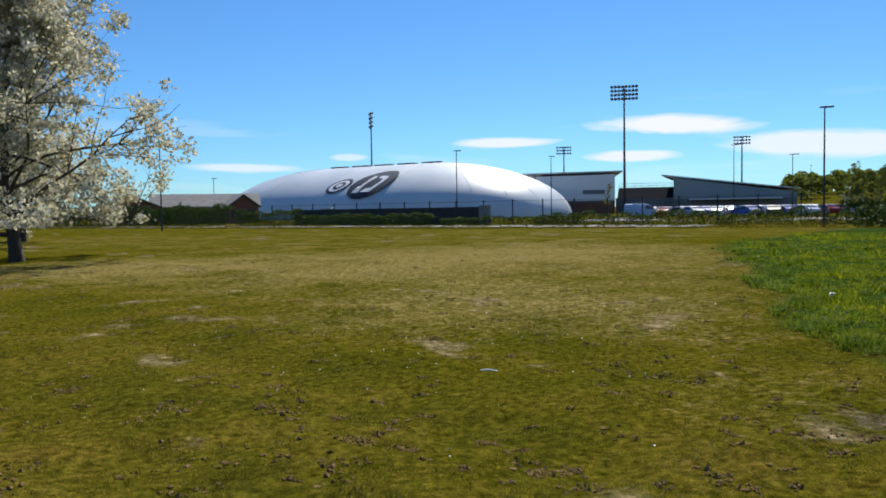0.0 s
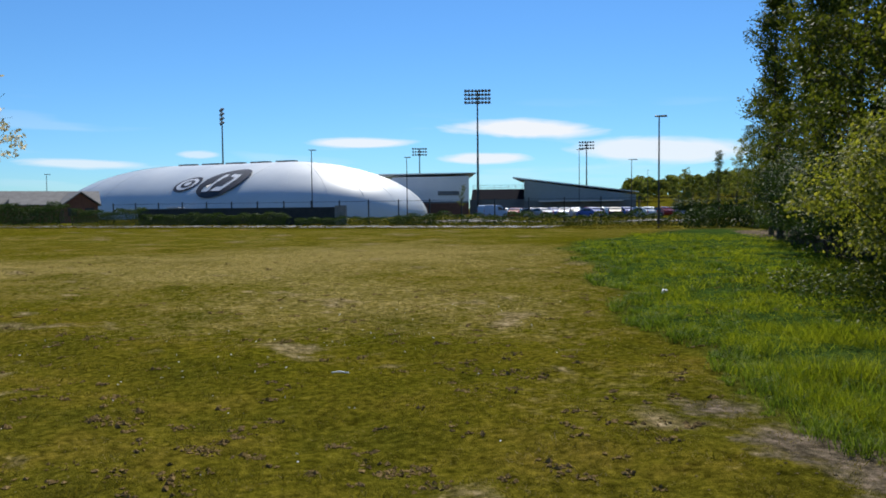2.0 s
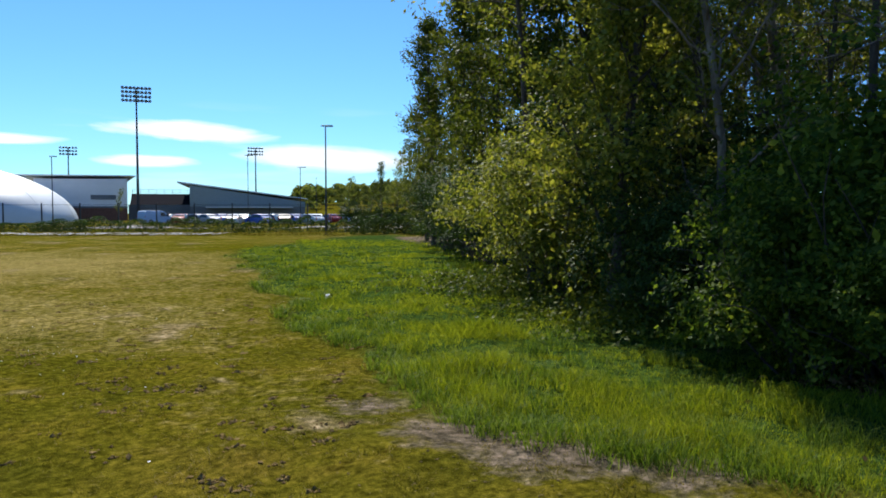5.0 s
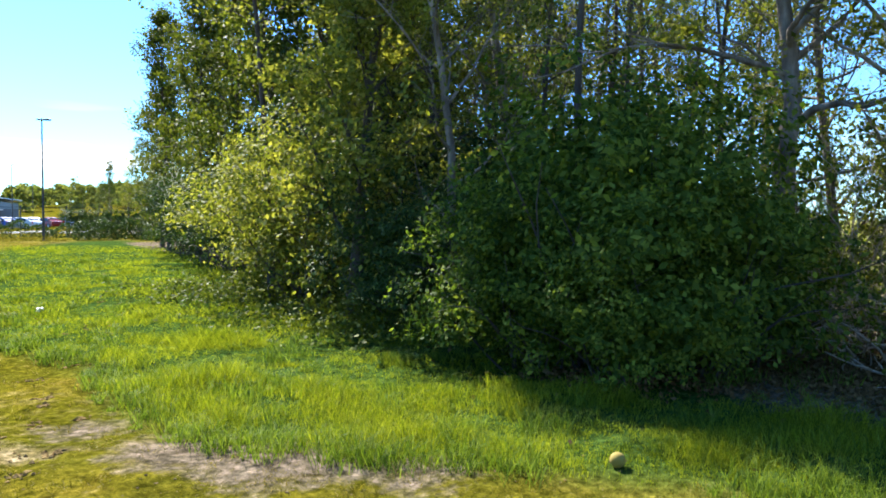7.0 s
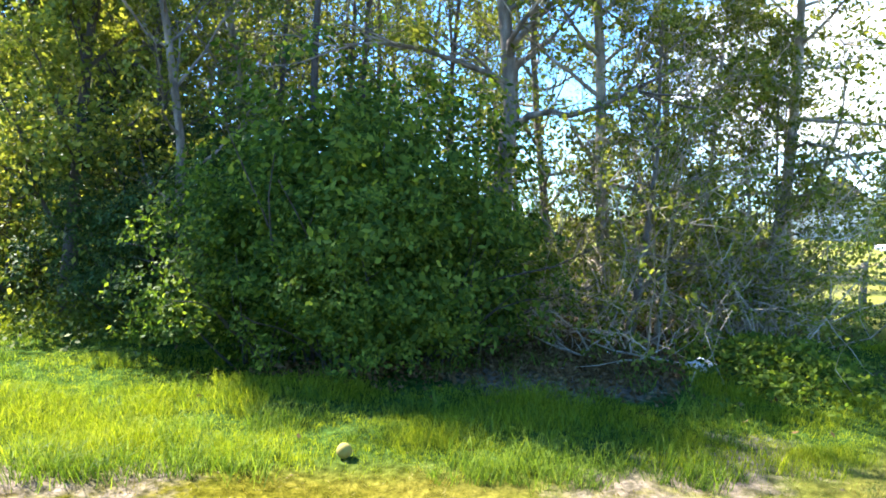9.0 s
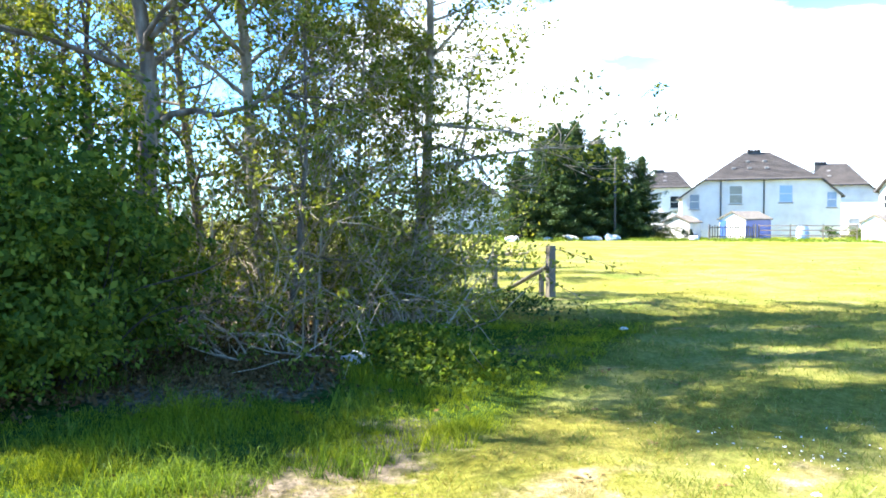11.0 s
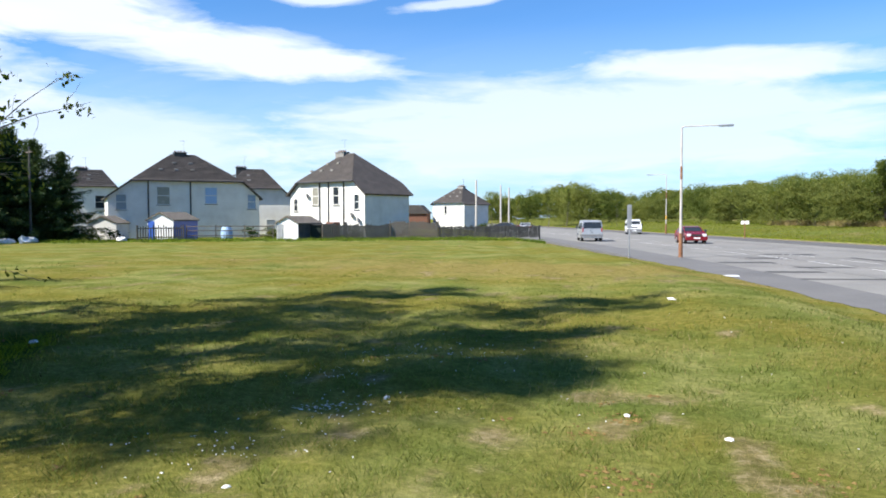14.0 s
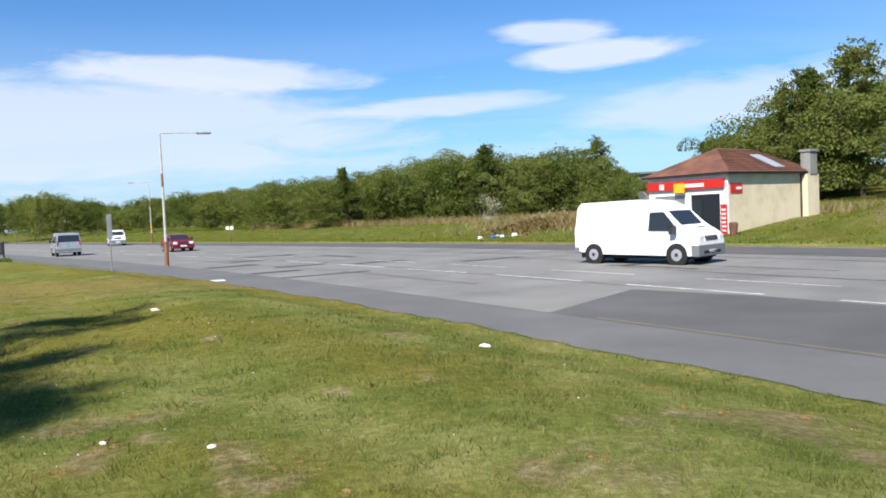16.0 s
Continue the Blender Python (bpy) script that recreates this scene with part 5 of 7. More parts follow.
build_mast(at(-0.55, 222, 0, 80), 28.9, 4, 4, 1.05, True, "tall floodlight mast seen edge-on behind the dome")
build_mast(at(25.7, 257, 0, 25), 22.4, 3, 6, 0.85, False, "far floodlight mast behind the stadium")
build_mast(at(13.52, 258, 0, 13), 21.2, 3, 6, 0.85, False, "far floodlight mast behind the stadium")


def build_lamp(m, height, label, arm=0.55, double=True, group="car park lamps"):
    ob = thing("lamp_post", m, label, "lamp post", group)
    part("pole", tube([(0, 0, -0.3), (0, 0, 1.2), (0, 0, 1.25), (0, 0, height)], [0.095, 0.095, 0.07, 0.045], 10), DARK_STEEL, ob)
    part("lamp_head", boxes((-0.06, -0.14, height - 0.04, arm, 0.14, height + 0.07), bevel=0.03), DARK_STEEL, ob, "flat lamp head")
    if double:
        part("lamp_head", boxes((-arm * 0.55, -0.12, height - 0.03, -0.07, 0.12, height + 0.06), bevel=0.03), DARK_STEEL, ob)
    return ob


L_TALL = "slim dark lamp post with a flat head"
build_lamp(pose(29.25, 49.0, 0, 0, 0, -31), 7.9, L_TALL + " by the hedge")
build_lamp(pose(9.0, 90.4, 0, 0, 0, -6), 8.4, L_TALL + " before the dome")
build_lamp(pose(22.4, 100.2, 0, 0, 0, -12), 8.3, L_TALL + " before the dome")
build_lamp(at(-15.33, 78, 0, -15), 9.4, L_TALL + " near the bungalows")
build_lamp(at(28.9, 112, 0, 29), 8.1, L_TALL + " in the car park", 0.8)
build_lamp(at(25.2, 125, 0, 25), 10.6, L_TALL + " in the car park", 0.8)
build_lamp(at(30.0, 190, 0, 30), 10.0, L_TALL + " in the car park", 0.3, False)
build_lamp(at(-11.8, 140, 0, -12), 7.6, L_TALL + " behind the bungalows", 0.6)


# ---- hedges, fences and road to the north ----
EDGE_O, EDGE_E, EDGE_N = Vector((-28, 90)), Vector((0.80, -0.60)), Vector((0.60, 0.80))


def north(along, away, z=None, turn=0.0):
    """A pose on the north side: metres along the field's edge from its left end, metres beyond it; +x runs along the edge."""
    p = EDGE_O + EDGE_E * along + EDGE_N * away
    return pose(p.x, p.y, z_at(p.x, p.y) if z is None else z, 0, 0, math.degrees(math.atan2(EDGE_E.y, EDGE_E.x)) + turn)


def build_hedge(name, m, length, width, height, mat, label, seed, leaf=0.10, dense=260, category="hedge", uneven=0.18):
    rng = np.random.default_rng(seed)
    n = int(length * height * dense)
    x = rng.uniform(0, length, n)
    top = height * (1 + uneven * np.sin(x * 1.3 + seed) * np.sin(x * 0.53 + 2) + uneven * 0.6 * np.sin(x * 4.1))
    a = rng.uniform(0, 1, n)
    y = np.where(a < 0.45, -width / 2, rng.uniform(-width / 2, width / 2, n)) + rng.normal(size=n) * width * 0.06
    z = np.where(a < 0.45, rng.uniform(0, 1, n) * top, np.where(a < 0.8, top, rng.uniform(0, 1, n) * top)) + rng.normal(size=n) * height * 0.05
    v, f = leaf_quads(rng, np.stack([x, y, np.maximum(z, 0.01)], -1), leaf)
    ob = new(name, mesh_from(name, v, f, mat))
    ob.matrix_world = m
    return tagged(ob, label, category)


def flat_strip(name, a0, a1, n0, n1, z, mat, label, category):
    bm = boxes((a0, n0, z - 0.12, a1, n1, z))
    ob = part(name, bm, mat)
    ob.matrix_world = north(0, 0, 0)
    return tagged(ob, label, category, kind="structure")


flat_strip("access_road", -60, 62, 2.5, 8.5, 0.05, ASPHALT, "pale tarmac access road along the field", "road")
flat_strip("car_park", 40, 150, 26, 95, 0.04, ASPHALT, "grey tarmac car park before the stadium", "car park")
build_hedge("hedge", north(-14, 10.0), 19, 1.6, 2.1, LEAF_DARK, "clipped dark hedge by the bungalows", 51, 0.06, 700)
build_hedge("hedge", north(-46, 9.6), 31, 2.0, 2.2, LEAF_DARK, "tall dark hedge behind the cherry trees", 58, 0.10, 280)
build_hedge("hedge", north(6, 10.4), 10, 1.2, 1.5, LEAF_DARK, "low clipped dark green hedge", 52, 0.055, 900)
build_hedge("hedge", north(16, 10.4), 18, 1.2, 1.1, LEAF_DARK, "low clipped hedge before the dome", 53, 0.055, 1000)
build_hedge("hedge", north(35, 10.4), 15, 1.2, 0.7, LEAF_DARK, "low clipped hedge before the dome", 54, 0.055, 1000)
build_hedge("hedge", north(46, 9.5), 34, 1.8, 0.9, LEAF_DARK, "overgrown low hedge beside the car park", 55, 0.055, 1000, uneven=0.3)
build_hedge("hedge", north(72, 4.5), 16, 2.0, 1.1, LEAF_DARK, "overgrown dark hedge at the field's corner", 56, 0.08, 540, uneven=0.25)
build_hedge("rough_grass", north(-40, 0.6, 0), 112, 1.2, 0.22, BLADE, "strip of uncut grass along the field's edge", 57, 0.05, 900, "grass", 0.4)
wall = thing("garden_wall", north(13, 12.5), "long low dark boundary wall before the dome", "wall")
part("wall_body", boxes((0, 0, -0.2, 25, 0.25, 1.75)), DARK_TIMBER, wall)
part("end_block", boxes((25.01, -0.05, -0.2, 26.2, 0.3, 1.9)), KERB, wall, "pale end pier")
fence = thing("security_fence", north(8, 14.0, 0), "tall dark metal fence before the dome", "fence")
for i in range(23):
    part("post", boxes((i * 3.3 - 0.05, -0.05, -0.2, i * 3.3 + 0.05, 0.05, 2.5)), DARK_STEEL, fence)
part("rail", boxes((-0.05, -0.012, 2.33, 72.7, 0.012, 2.36)), DARK_STEEL, fence)
part("rail", boxes((-0.05, -0.012, 0.3, 72.7, 0.012, 0.33)), DARK_STEEL, fence)


def build_bungalow(m, width, depth, eave, ridge, label, side=False):
    ob = thing("bungalow", m, label, "house", "bungalows")
    w = width / 2
    part("wall", boxes((-w, 0, -0.3, w, depth, eave)), BRICK, ob)
    o = 0.4
    if side:
        bm = prism([(-w - o, eave - 0.1), (0, ridge), (w + o, eave - 0.1), (w + o, eave + 0.05), (0, ridge + 0.15), (-w - o, eave + 0.05)], -o, depth + o)
        part("gable", prism([(-w, eave), (w, eave), (0, ridge - 0.1)], 0.0, depth), BRICK, ob)
    else:
        bm = prism([(-o, eave - 0.1), (depth / 2, ridge), (depth + o, eave - 0.1), (depth + o, eave + 0.05), (depth / 2, ridge + 0.15), (-o, eave + 0.05)], -w - o, w + o, axis="x")
        part("gable", prism([(0, eave), (depth, eave), (depth / 2, ridge - 0.1)], -w, w, axis="x"), BRICK, ob)
    part("roof", bm, GREY_TILE, ob)
    for i in range(2):
        x = -w * 0.5 + i * w
        part("window", boxes((x - 0.6, -0.04, 1.0, x + 0.6, 0.01, 2.1)), GLASS, ob)
    return ob


build_bungalow(at(-17.4, 122, 0, -17), 8.5, 8, 2.6, 4.5, "low brick bungalow with brown tiled roof behind the hedge", True)
build_bungalow(at(-14.2, 128, 0, -14), 8, 8, 2.6, 4.6, "low brick bungalow with grey tiled roof behind the hedge")
build_bungalow(at(-11.3, 124, 0, -11), 11, 8, 2.6, 4.5, "low brick bungalow with grey tiled roof beside the dome")
build_bungalow(at(-9.8, 121, 0, -24), 4.5, 8, 2.5, 4.3, "low brick gable end beside the dome", True)


# ---- vehicles ----
def build_vehicle(name, m, profile, width, wheels, radius, body, label, glass_sides, screen, rear=None, extras=True, group="", bumper=True, taper=0.13, lean_from=0.95):
    """profile: outline in the x-z plane, nose towards +x. glass_sides: polygons on both flanks. screen, rear: two (x, z) ends of the sloped panes."""
    ob = thing(name, m, label, "car" if name == "car" else "van", group)

    def half(z):
        return width / 2 * (1 - max(0, z - lean_from) * taper)
    round_off = 0.05 if name == "car" else 0.085
    bm = prism(profile, -width / 2, width / 2)
    for v in bm.verts:
        v.co.y = math.copysign(half(v.co.z), v.co.y)
    bmesh.ops.bevel(bm, geom=[e for e in bm.edges if abs(e.verts[0].co.y - e.verts[1].co.y) < 0.2 and len(e.link_faces) == 2], offset=round_off, segments=4, affect="EDGES", profile=0.6)
    part("body", bm, body, ob, smooth=False)
    for poly in glass_sides:
        for side in (-1, 1):
            b = bmesh.new()
            a = [b.verts.new((x, side * (half(z) + 0.006), z)) for x, z in poly]
            c = [b.verts.new((x, side * (half(z) - 0.02), z)) for x, z in poly]
            b.faces.new(a), b.faces.new(c[::-1])
            for i in range(len(poly)):
                j = (i + 1) % len(poly)
                b.faces.new((a[i], a[j], c[j], c[i]))
            part("side_window", b, GLASS, ob, "dark side window")
    for nm, sc in (("windscreen", screen), ("rear_window", rear)):
        if not sc:
            continue
        (x0, z0), (x1, z1) = sc
        d = Vector((z1 - z0, 0, -(x1 - x0))).normalized()
        if (d.x > 0) != (nm == "windscreen"):
            d = -d
        b = bmesh.new()
        front = [Vector((x, s * (half(z) - 0.08), z)) for x, z, s in ((x0, z0, -1), (x0, z0, 1), (x1, z1, 1), (x1, z1, -1))]
        a = [b.verts.new(p + d * 0.008) for p in front]
        c = [b.verts.new(p - d * 0.02) for p in front]
        b.faces.new(a), b.faces.new(c[::-1])
        for i in range(4):
            j = (i + 1) % 4
            b.faces.new((a[i], a[j], c[j], c[i]))
        part(nm, b, GLASS, ob, "dark sloping glass")
    for x in wheels:
        for side in (-1, 1):
            y = side * (width / 2 - 0.1)
            part("wheel_arch", tube([(x, y - 0.1 * side, radius), (x, side * (width / 2 + 0.004), radius)], radius * 1.17, 22), RUBBER, ob)
            w = part("wheel", tube([(x, y - side * 0.12, radius), (x, y - side * 0.08, radius), (x, y + side * 0.09, radius), (x, y + side * 0.115, radius)], [radius * 0.94, radius, radius, radius * 0.94], 24), RUBBER, ob, "black tyre")
            part("rim", tube([(x, y, radius), (x, y + side * 0.118, radius), (x, y + side * 0.125, radius)], [radius * 0.60, radius * 0.60, radius * 0.50], 16), ALLOY, w, "silver wheel trim")
            part("hub", tube([(x, y, radius), (x, y + side * 0.135, radius)], radius * 0.2, 10), DARK_STEEL, w)
    nose, tail = max(p[0] for p in profile), min(p[0] for p in profile)
    zs = 0.62 if name == "car" else 0.86
    for side in (-1, 1):
        y = side * (width / 2 - 0.24)
        part("headlight", boxes((nose - 0.32, y - 0.17, zs - 0.02, nose - 0.012, y + 0.17, zs + 0.2), bevel=0.04), LAMP_LENS, ob, "clear headlight")
        part("tail_light", boxes((tail - 0.006, side * (width / 2 - 0.11) - 0.05, zs + 0.05, tail + 0.1, side * (width / 2 - 0.11) + 0.05, zs + 0.4)), RED_LENS, ob, "red tail light")
        fx = (screen[1][0] if screen else nose - 1) - 0.15
        part("mirror", boxes((fx - 0.09, side * (width / 2 + 0.02), zs + 0.3, fx + 0.09, side * (width / 2 + 0.2), zs + 0.55), bevel=0.03), DARK_STEEL, ob)
    part("number_plate", boxes((nose - 0.02, -0.26, 0.42, nose + 0.012, 0.26, 0.53)), WHITE, ob, "plain pale plate bar")
    if bumper:
        part("bumper", boxes((nose - 0.3, -width / 2 - 0.006, 0.3, nose + 0.006, width / 2 + 0.006, zs - (0.06 if name == "car" else 0.14)), bevel=0.04), BUMPER, ob, "grey plastic bumper")
        part("bumper", boxes((tail - 0.006, -width / 2 - 0.006, 0.4, tail + 0.25, width / 2 + 0.006, 0.66), bevel=0.04), BUMPER, ob, "grey plastic bumper")
    part("grille", boxes((nose - 0.06, -0.42, zs + 0.0, nose + 0.0, 0.42, zs + 0.17)), DARK_STEEL, ob, "dark grille")
    return ob


VAN_PROFILE = [(-2.62, 0.46), (-2.61, 1.2), (-2.56, 2.2), (-2.38, 2.40), (0.3, 2.44), (0.95, 2.36), (1.33, 2.18), (1.52, 2.02), (2.05, 1.42), (2.5, 1.28), (2.72, 1.1), (2.82, 0.85), (2.83, 0.5), (2.72, 0.30), (1.5, 0.34), (-1.4, 0.38)]
VAN_WINDOWS = [[(0.78, 1.26), (0.82, 1.94), (1.40, 1.95), (1.90, 1.39), (1.84, 1.24)]]


def on_road(s, d, heading, z=-0.52):
    x, y = to_world(np.array(float(s)), np.array(float(d)))
    return pose(float(x), float(y), z, 0, 0, 90 - heading)


van = build_vehicle("van", pose(-6.1, -29.6, -0.52, 0, 0, 135.0) @ Matrix.Scale(0.95, 4), VAN_PROFILE, 1.95, (-1.68, 1.95), 0.365, VAN_WHITE, "long white panel van with grey bumpers standing on the road", VAN_WINDOWS, ((1.56, 1.975), (2.02, 1.455)))
# black box added under the van to darken the shaded gap below it
part("underside_shade_box", boxes((-2.4, -0.80, 0.22, 2.55, 0.80, 0.45)), RUBBER, van, "black underside box for the shade beneath the van")
part("door_handle", boxes((0.62, 0.965, 1.12, 0.72, 0.99, 1.2), bevel=0.01), DARK_STEEL, van)
for x in (0.70, 1.96, -0.75):
    part("door_seam", boxes((x - 0.005, 0.955, 0.5, x + 0.005, 0.9775, 1.0)), BUMPER, van, "thin door gap")
part("slide_rail", boxes((-2.3, 0.93, 1.30, -0.9, 0.952, 1.33)), BUMPER, van, "thin sliding door rail")
part("bumper_slot", boxes((2.70, -0.62, 0.40, 2.842, 0.62, 0.50)), RUBBER, van, "dark slot in the bumper")
for i in range(3):
    part("grille_bar", boxes((2.79, -0.42, 0.885 + i * 0.05, 2.836, 0.42, 0.902 + i * 0.05)), BUMPER, van)
part("wiper", tube([(2.04, 0.1, 1.46), (1.90, 0.62, 1.62)], 0.012, 5), RUBBER, van)
part("side_strip", boxes((-1.42, 0.974, 0.42, 1.5, 0.985, 0.47)), BUMPER, van, "grey sill strip")
part("bonnet_vent", boxes((2.2, 0.1, 1.33, 2.32, 0.5, 1.375)), DARK_STEEL, van)
SMALL_VAN = [(-2.3, 0.36), (-2.28, 1.2), (-2.2, 1.82), (-2.0, 1.93), (0.6, 1.95), (0.95, 1.86), (1.62, 1.22), (2.2, 1.05), (2.36, 0.85), (2.36, 0.3), (1.2, 0.28), (-1.2, 0.28)]
SMALL_WIN = [[(0.3, 1.15), (0.34, 1.66), (0.9, 1.68), (1.42, 1.16)]]
build_vehicle("van", pose(45.1, -97.9, -0.52, 0, 0, 119), SMALL_VAN, 1.9, (-1.4, 1.6), 0.32, VAN_WHITE, "white panel van on the road in the distance", SMALL_WIN, ((1.0, 1.8), (1.55, 1.29)))
gv = build_vehicle("van", pose(34.9, -66.1, -0.52, 0, 0, -56), SMALL_VAN, 1.9, (-1.4, 1.6), 0.32, SILVER, "silver panel van seen from behind on the road", SMALL_WIN + [[(-1.9, 1.15), (-1.9, 1.68), (0.1, 1.68), (0.1, 1.15)]], ((1.0, 1.8), (1.55, 1.29)), ((-2.28, 1.2), (-2.21, 1.76)))
CAR_PROFILE = [(-2.15, 0.3), (-2.2, 0.62), (-2.12, 0.92), (-1.7, 1.0), (-1.05, 1.38), (-0.4, 1.45), (0.35, 1.4), (1.15, 0.98), (1.95, 0.84), (2.18, 0.66), (2.2, 0.3), (1.2, 0.22), (-1.2, 0.22)]
CAR_WIN = [[(-1.25, 0.96), (-0.95, 1.3), (-0.4, 1.37), (0.28, 1.33), (0.9, 0.98)]]


def build_car(m, paint, label, group=""):
    return build_vehicle("car", m, CAR_PROFILE, 1.76, (-1.32, 1.36), 0.31, paint, label, CAR_WIN, ((0.4, 1.37), (1.1, 1.0)), ((-1.62, 1.03), (-1.1, 1.35)), group=group, bumper=False, taper=0.32, lean_from=0.8)


build_car(pose(25.0, -65.5, -0.52, 0, 0, 124), CAR_RED, "dark red saloon car on the road, facing the camera")
build_car(at(152.4, 150, -0.5, 0) @ pose(0, 0, 0, 0, 0, 100), SILVER, "pale car far down the road")
build_car(at(147.6, 115, -0.5, 0) @ pose(0, 0, 0, 0, 0, -60), SILVER, "silver car parked by the houses")
build_car(at(146.0, 112, -0.4, 0) @ pose(0, 0, 0, 0, 0, 20), INK, "dark car parked by the houses")
PARKED = [(CAR_RED, "red"), (SILVER, "silver"), (VAN_WHITE, "white"), (BLUE, "blue"), (INK, "black"), (SILVER, "silver")]
protos = [build_car(at(20.6 + 1.8 * i, 112 - i * 1.2, 0.04, 0) @ pose(0, 0, 0, 0, 0, 60 + 40 * (i % 2)), p, c + " car parked before the stadium", "parked cars") for i, (p, c) in enumerate(PARKED)]
for i in range(15):
    az = 19.8 + i * 0.86
    copy_thing(protos[(i * 5 + 1) % 6], at(az, 122 + (i * 7) % 13 - i * 0.5, 0.04, 0) @ pose(0, 0, 0, 0, 0, 55 + 35 * (i % 3)))
build_vehicle("van", at(18.9, 118, 0.04, 0) @ pose(0, 0, 0, 0, 0, 20), SMALL_VAN, 1.9, (-1.4, 1.6), 0.32, LIGHT_BLUE, "pale blue van parked before the stadium", SMALL_WIN, ((1.0, 1.8), (1.55, 1.29)))


# ---- houses ----
def build_window(parent, x, z, w, h, y=0.0, pane_mat=None):
    fr = part("window", boxes((x - w / 2 - 0.06, y - 0.05, z - 0.06, x + w / 2 + 0.06, y + 0.02, z), (x - w / 2 - 0.06, y - 0.05, z + h, x + w / 2 + 0.06, y + 0.02, z + h + 0.06), (x - w / 2 - 0.06, y - 0.05, z, x - w / 2, y + 0.02, z + h), (x + w / 2, y - 0.05, z, x + w / 2 + 0.06, y + 0.02, z + h), (x - w / 2, y - 0.045, z + h * 0.5 - 0.03, x + w / 2, y + 0.02, z + h * 0.5 + 0.03)), HARL, parent, "window with pale frame")
    part("pane", boxes((x - w / 2, y - 0.02, z, x + w / 2, y + 0.015, z + h * 0.5 - 0.03)), pane_mat or GLASS, fr)
    part("pane", boxes((x - w / 2, y - 0.02, z + h * 0.5 + 0.03, x + w / 2, y + 0.015, z + h)), pane_mat or GLASS, fr)
    part("sill", boxes((x - w / 2 - 0.12, y - 0.1, z - 0.14, x + w / 2 + 0.12, y + 0.01, z - 0.06)), KERB, fr)


def build_house(m, w, cl, cr, depth, eave, low, ridge, ridge_w, label, windows, pipes=(), chimney_x=0.0, ground=0.0, walls=None):
    """A two-storey house, front towards its own -y, hipped roof that sweeps down lower over its two ends."""
    ob = thing("house", m, label, "house", "houses by the field")
    a, b = -w / 2, w / 2
    outline = [(a - cl, -0.5), (b + cr, -0.5), (b + cr, low), (b, eave), (a, eave), (a - cl, low)]
    part("wall", prism(outline, 0, depth), walls or HARL, ob, "rendered white wall")
    o = 0.35
    k_l, k_r = (eave - low) / max(cl, 0.1), (eave - low) / max(cr, 0.1)
    zc = eave + 0.12
    bm = bmesh.new()
    P = {}
    for nm, co in dict(r0=(-ridge_w / 2, depth / 2, ridge), r1=(ridge_w / 2, depth / 2, ridge), f0=(a, -o, zc), f1=(b, -o, zc), b0=(a, depth + o, zc), b1=(b, depth + o, zc),
                       lf=(a - cl - o, -o, low - 0.1), lb=(a - cl - o, depth + o, low - 0.1), rf=(b + cr + o, -o, low - 0.1), rb=(b + cr + o, depth + o, low - 0.1)).items():
        P[nm] = bm.verts.new(co)
    for names in (("f0", "f1", "r1", "r0"), ("b1", "b0", "r0", "r1"), ("b0", "f0", "r0"), ("f1", "b1", "r1"), ("lf", "f0", "b0", "lb"), ("f1", "rf", "rb", "b1")):
        bm.faces.new([P[n] for n in names])
    bmesh.ops.recalc_face_normals(bm, faces=bm.faces[:])
    bmesh.ops.solidify(bm, geom=bm.faces[:], thickness=0.16)
    roof = part("roof", bm, TILE, ob, "brown tiled hipped roof")
    # courses of tiles on the front slope
    n = 22
    for i in range(1, n):
        f = i / n
        x0, x1 = a + (-ridge_w / 2 - a) * f, b + (ridge_w / 2 - b) * f
        y, z = -o + (depth / 2 + o) * f, zc + (ridge - zc) * f
        part("tile_course", boxes((x0 + 0.02, y - 0.03, z - 0.01, x1 - 0.02, y + 0.05, z + 0.05)), TILE, roof)
    part("gutter", tube([(a, -o - 0.05, eave + 0.02), (b, -o - 0.05, eave + 0.02)], 0.07, 8), DARK_STEEL, ob)
    ch = part("chimney", boxes((chimney_x - 0.62, depth / 2 - 0.4, ridge - 1.0, chimney_x + 0.62, depth / 2 + 0.4, ridge + 0.12), (chimney_x - 0.7, depth / 2 - 0.47, ridge + 0.12, chimney_x + 0.7, depth / 2 + 0.47, ridge + 0.2)), DARK_TIMBER if ridge_w > 2 else KERB, ob, "rendered chimney stack")
    for i in range(4):
        part("chimney_pot", tube([(chimney_x - 0.45 + i * 0.3, depth / 2, ridge + 0.2), (chimney_x - 0.45 + i * 0.3, depth / 2, ridge + 0.38)], 0.09, 8), BRICK, ch)
    part("aerial", tube([(chimney_x + 0.4, depth / 2, ridge + 0.2), (chimney_x + 0.4, depth / 2, ridge + 1.5)], 0.009, 5), DARK_STEEL, ch)
    part("aerial_arm", boxes((chimney_x + 0.0, depth / 2 - 0.008, ridge + 1.42, chimney_x + 0.7, depth / 2 + 0.008, ridge + 1.436)), DARK_STEEL, ch)
    # two rows of small pale vents on the front slope
    for f, xs in ((0.62, (-0.75, 0.85)), (0.36, (-2.2, -0.7, 0.9))):
        for x in xs:
            y, z = -o + (depth / 2 + o) * f, zc + (ridge - zc) * f
            part("roof_vent", boxes((chimney_x + x - 0.2, y - 0.08, z - 0.02, chimney_x + x + 0.2, y + 0.12, z + 0.17), bevel=0.03), KERB, roof, "small pale roof vent")
    for x in pipes:
        part("drainpipe", tube([(x, -0.06, -0.3), (x, -0.06, eave)], 0.07, 8), DARK_STEEL, ob)
    for x, z, ww, hh, c in windows:
        build_window(ob, x, z, ww, hh, 0.0, c)
    return ob


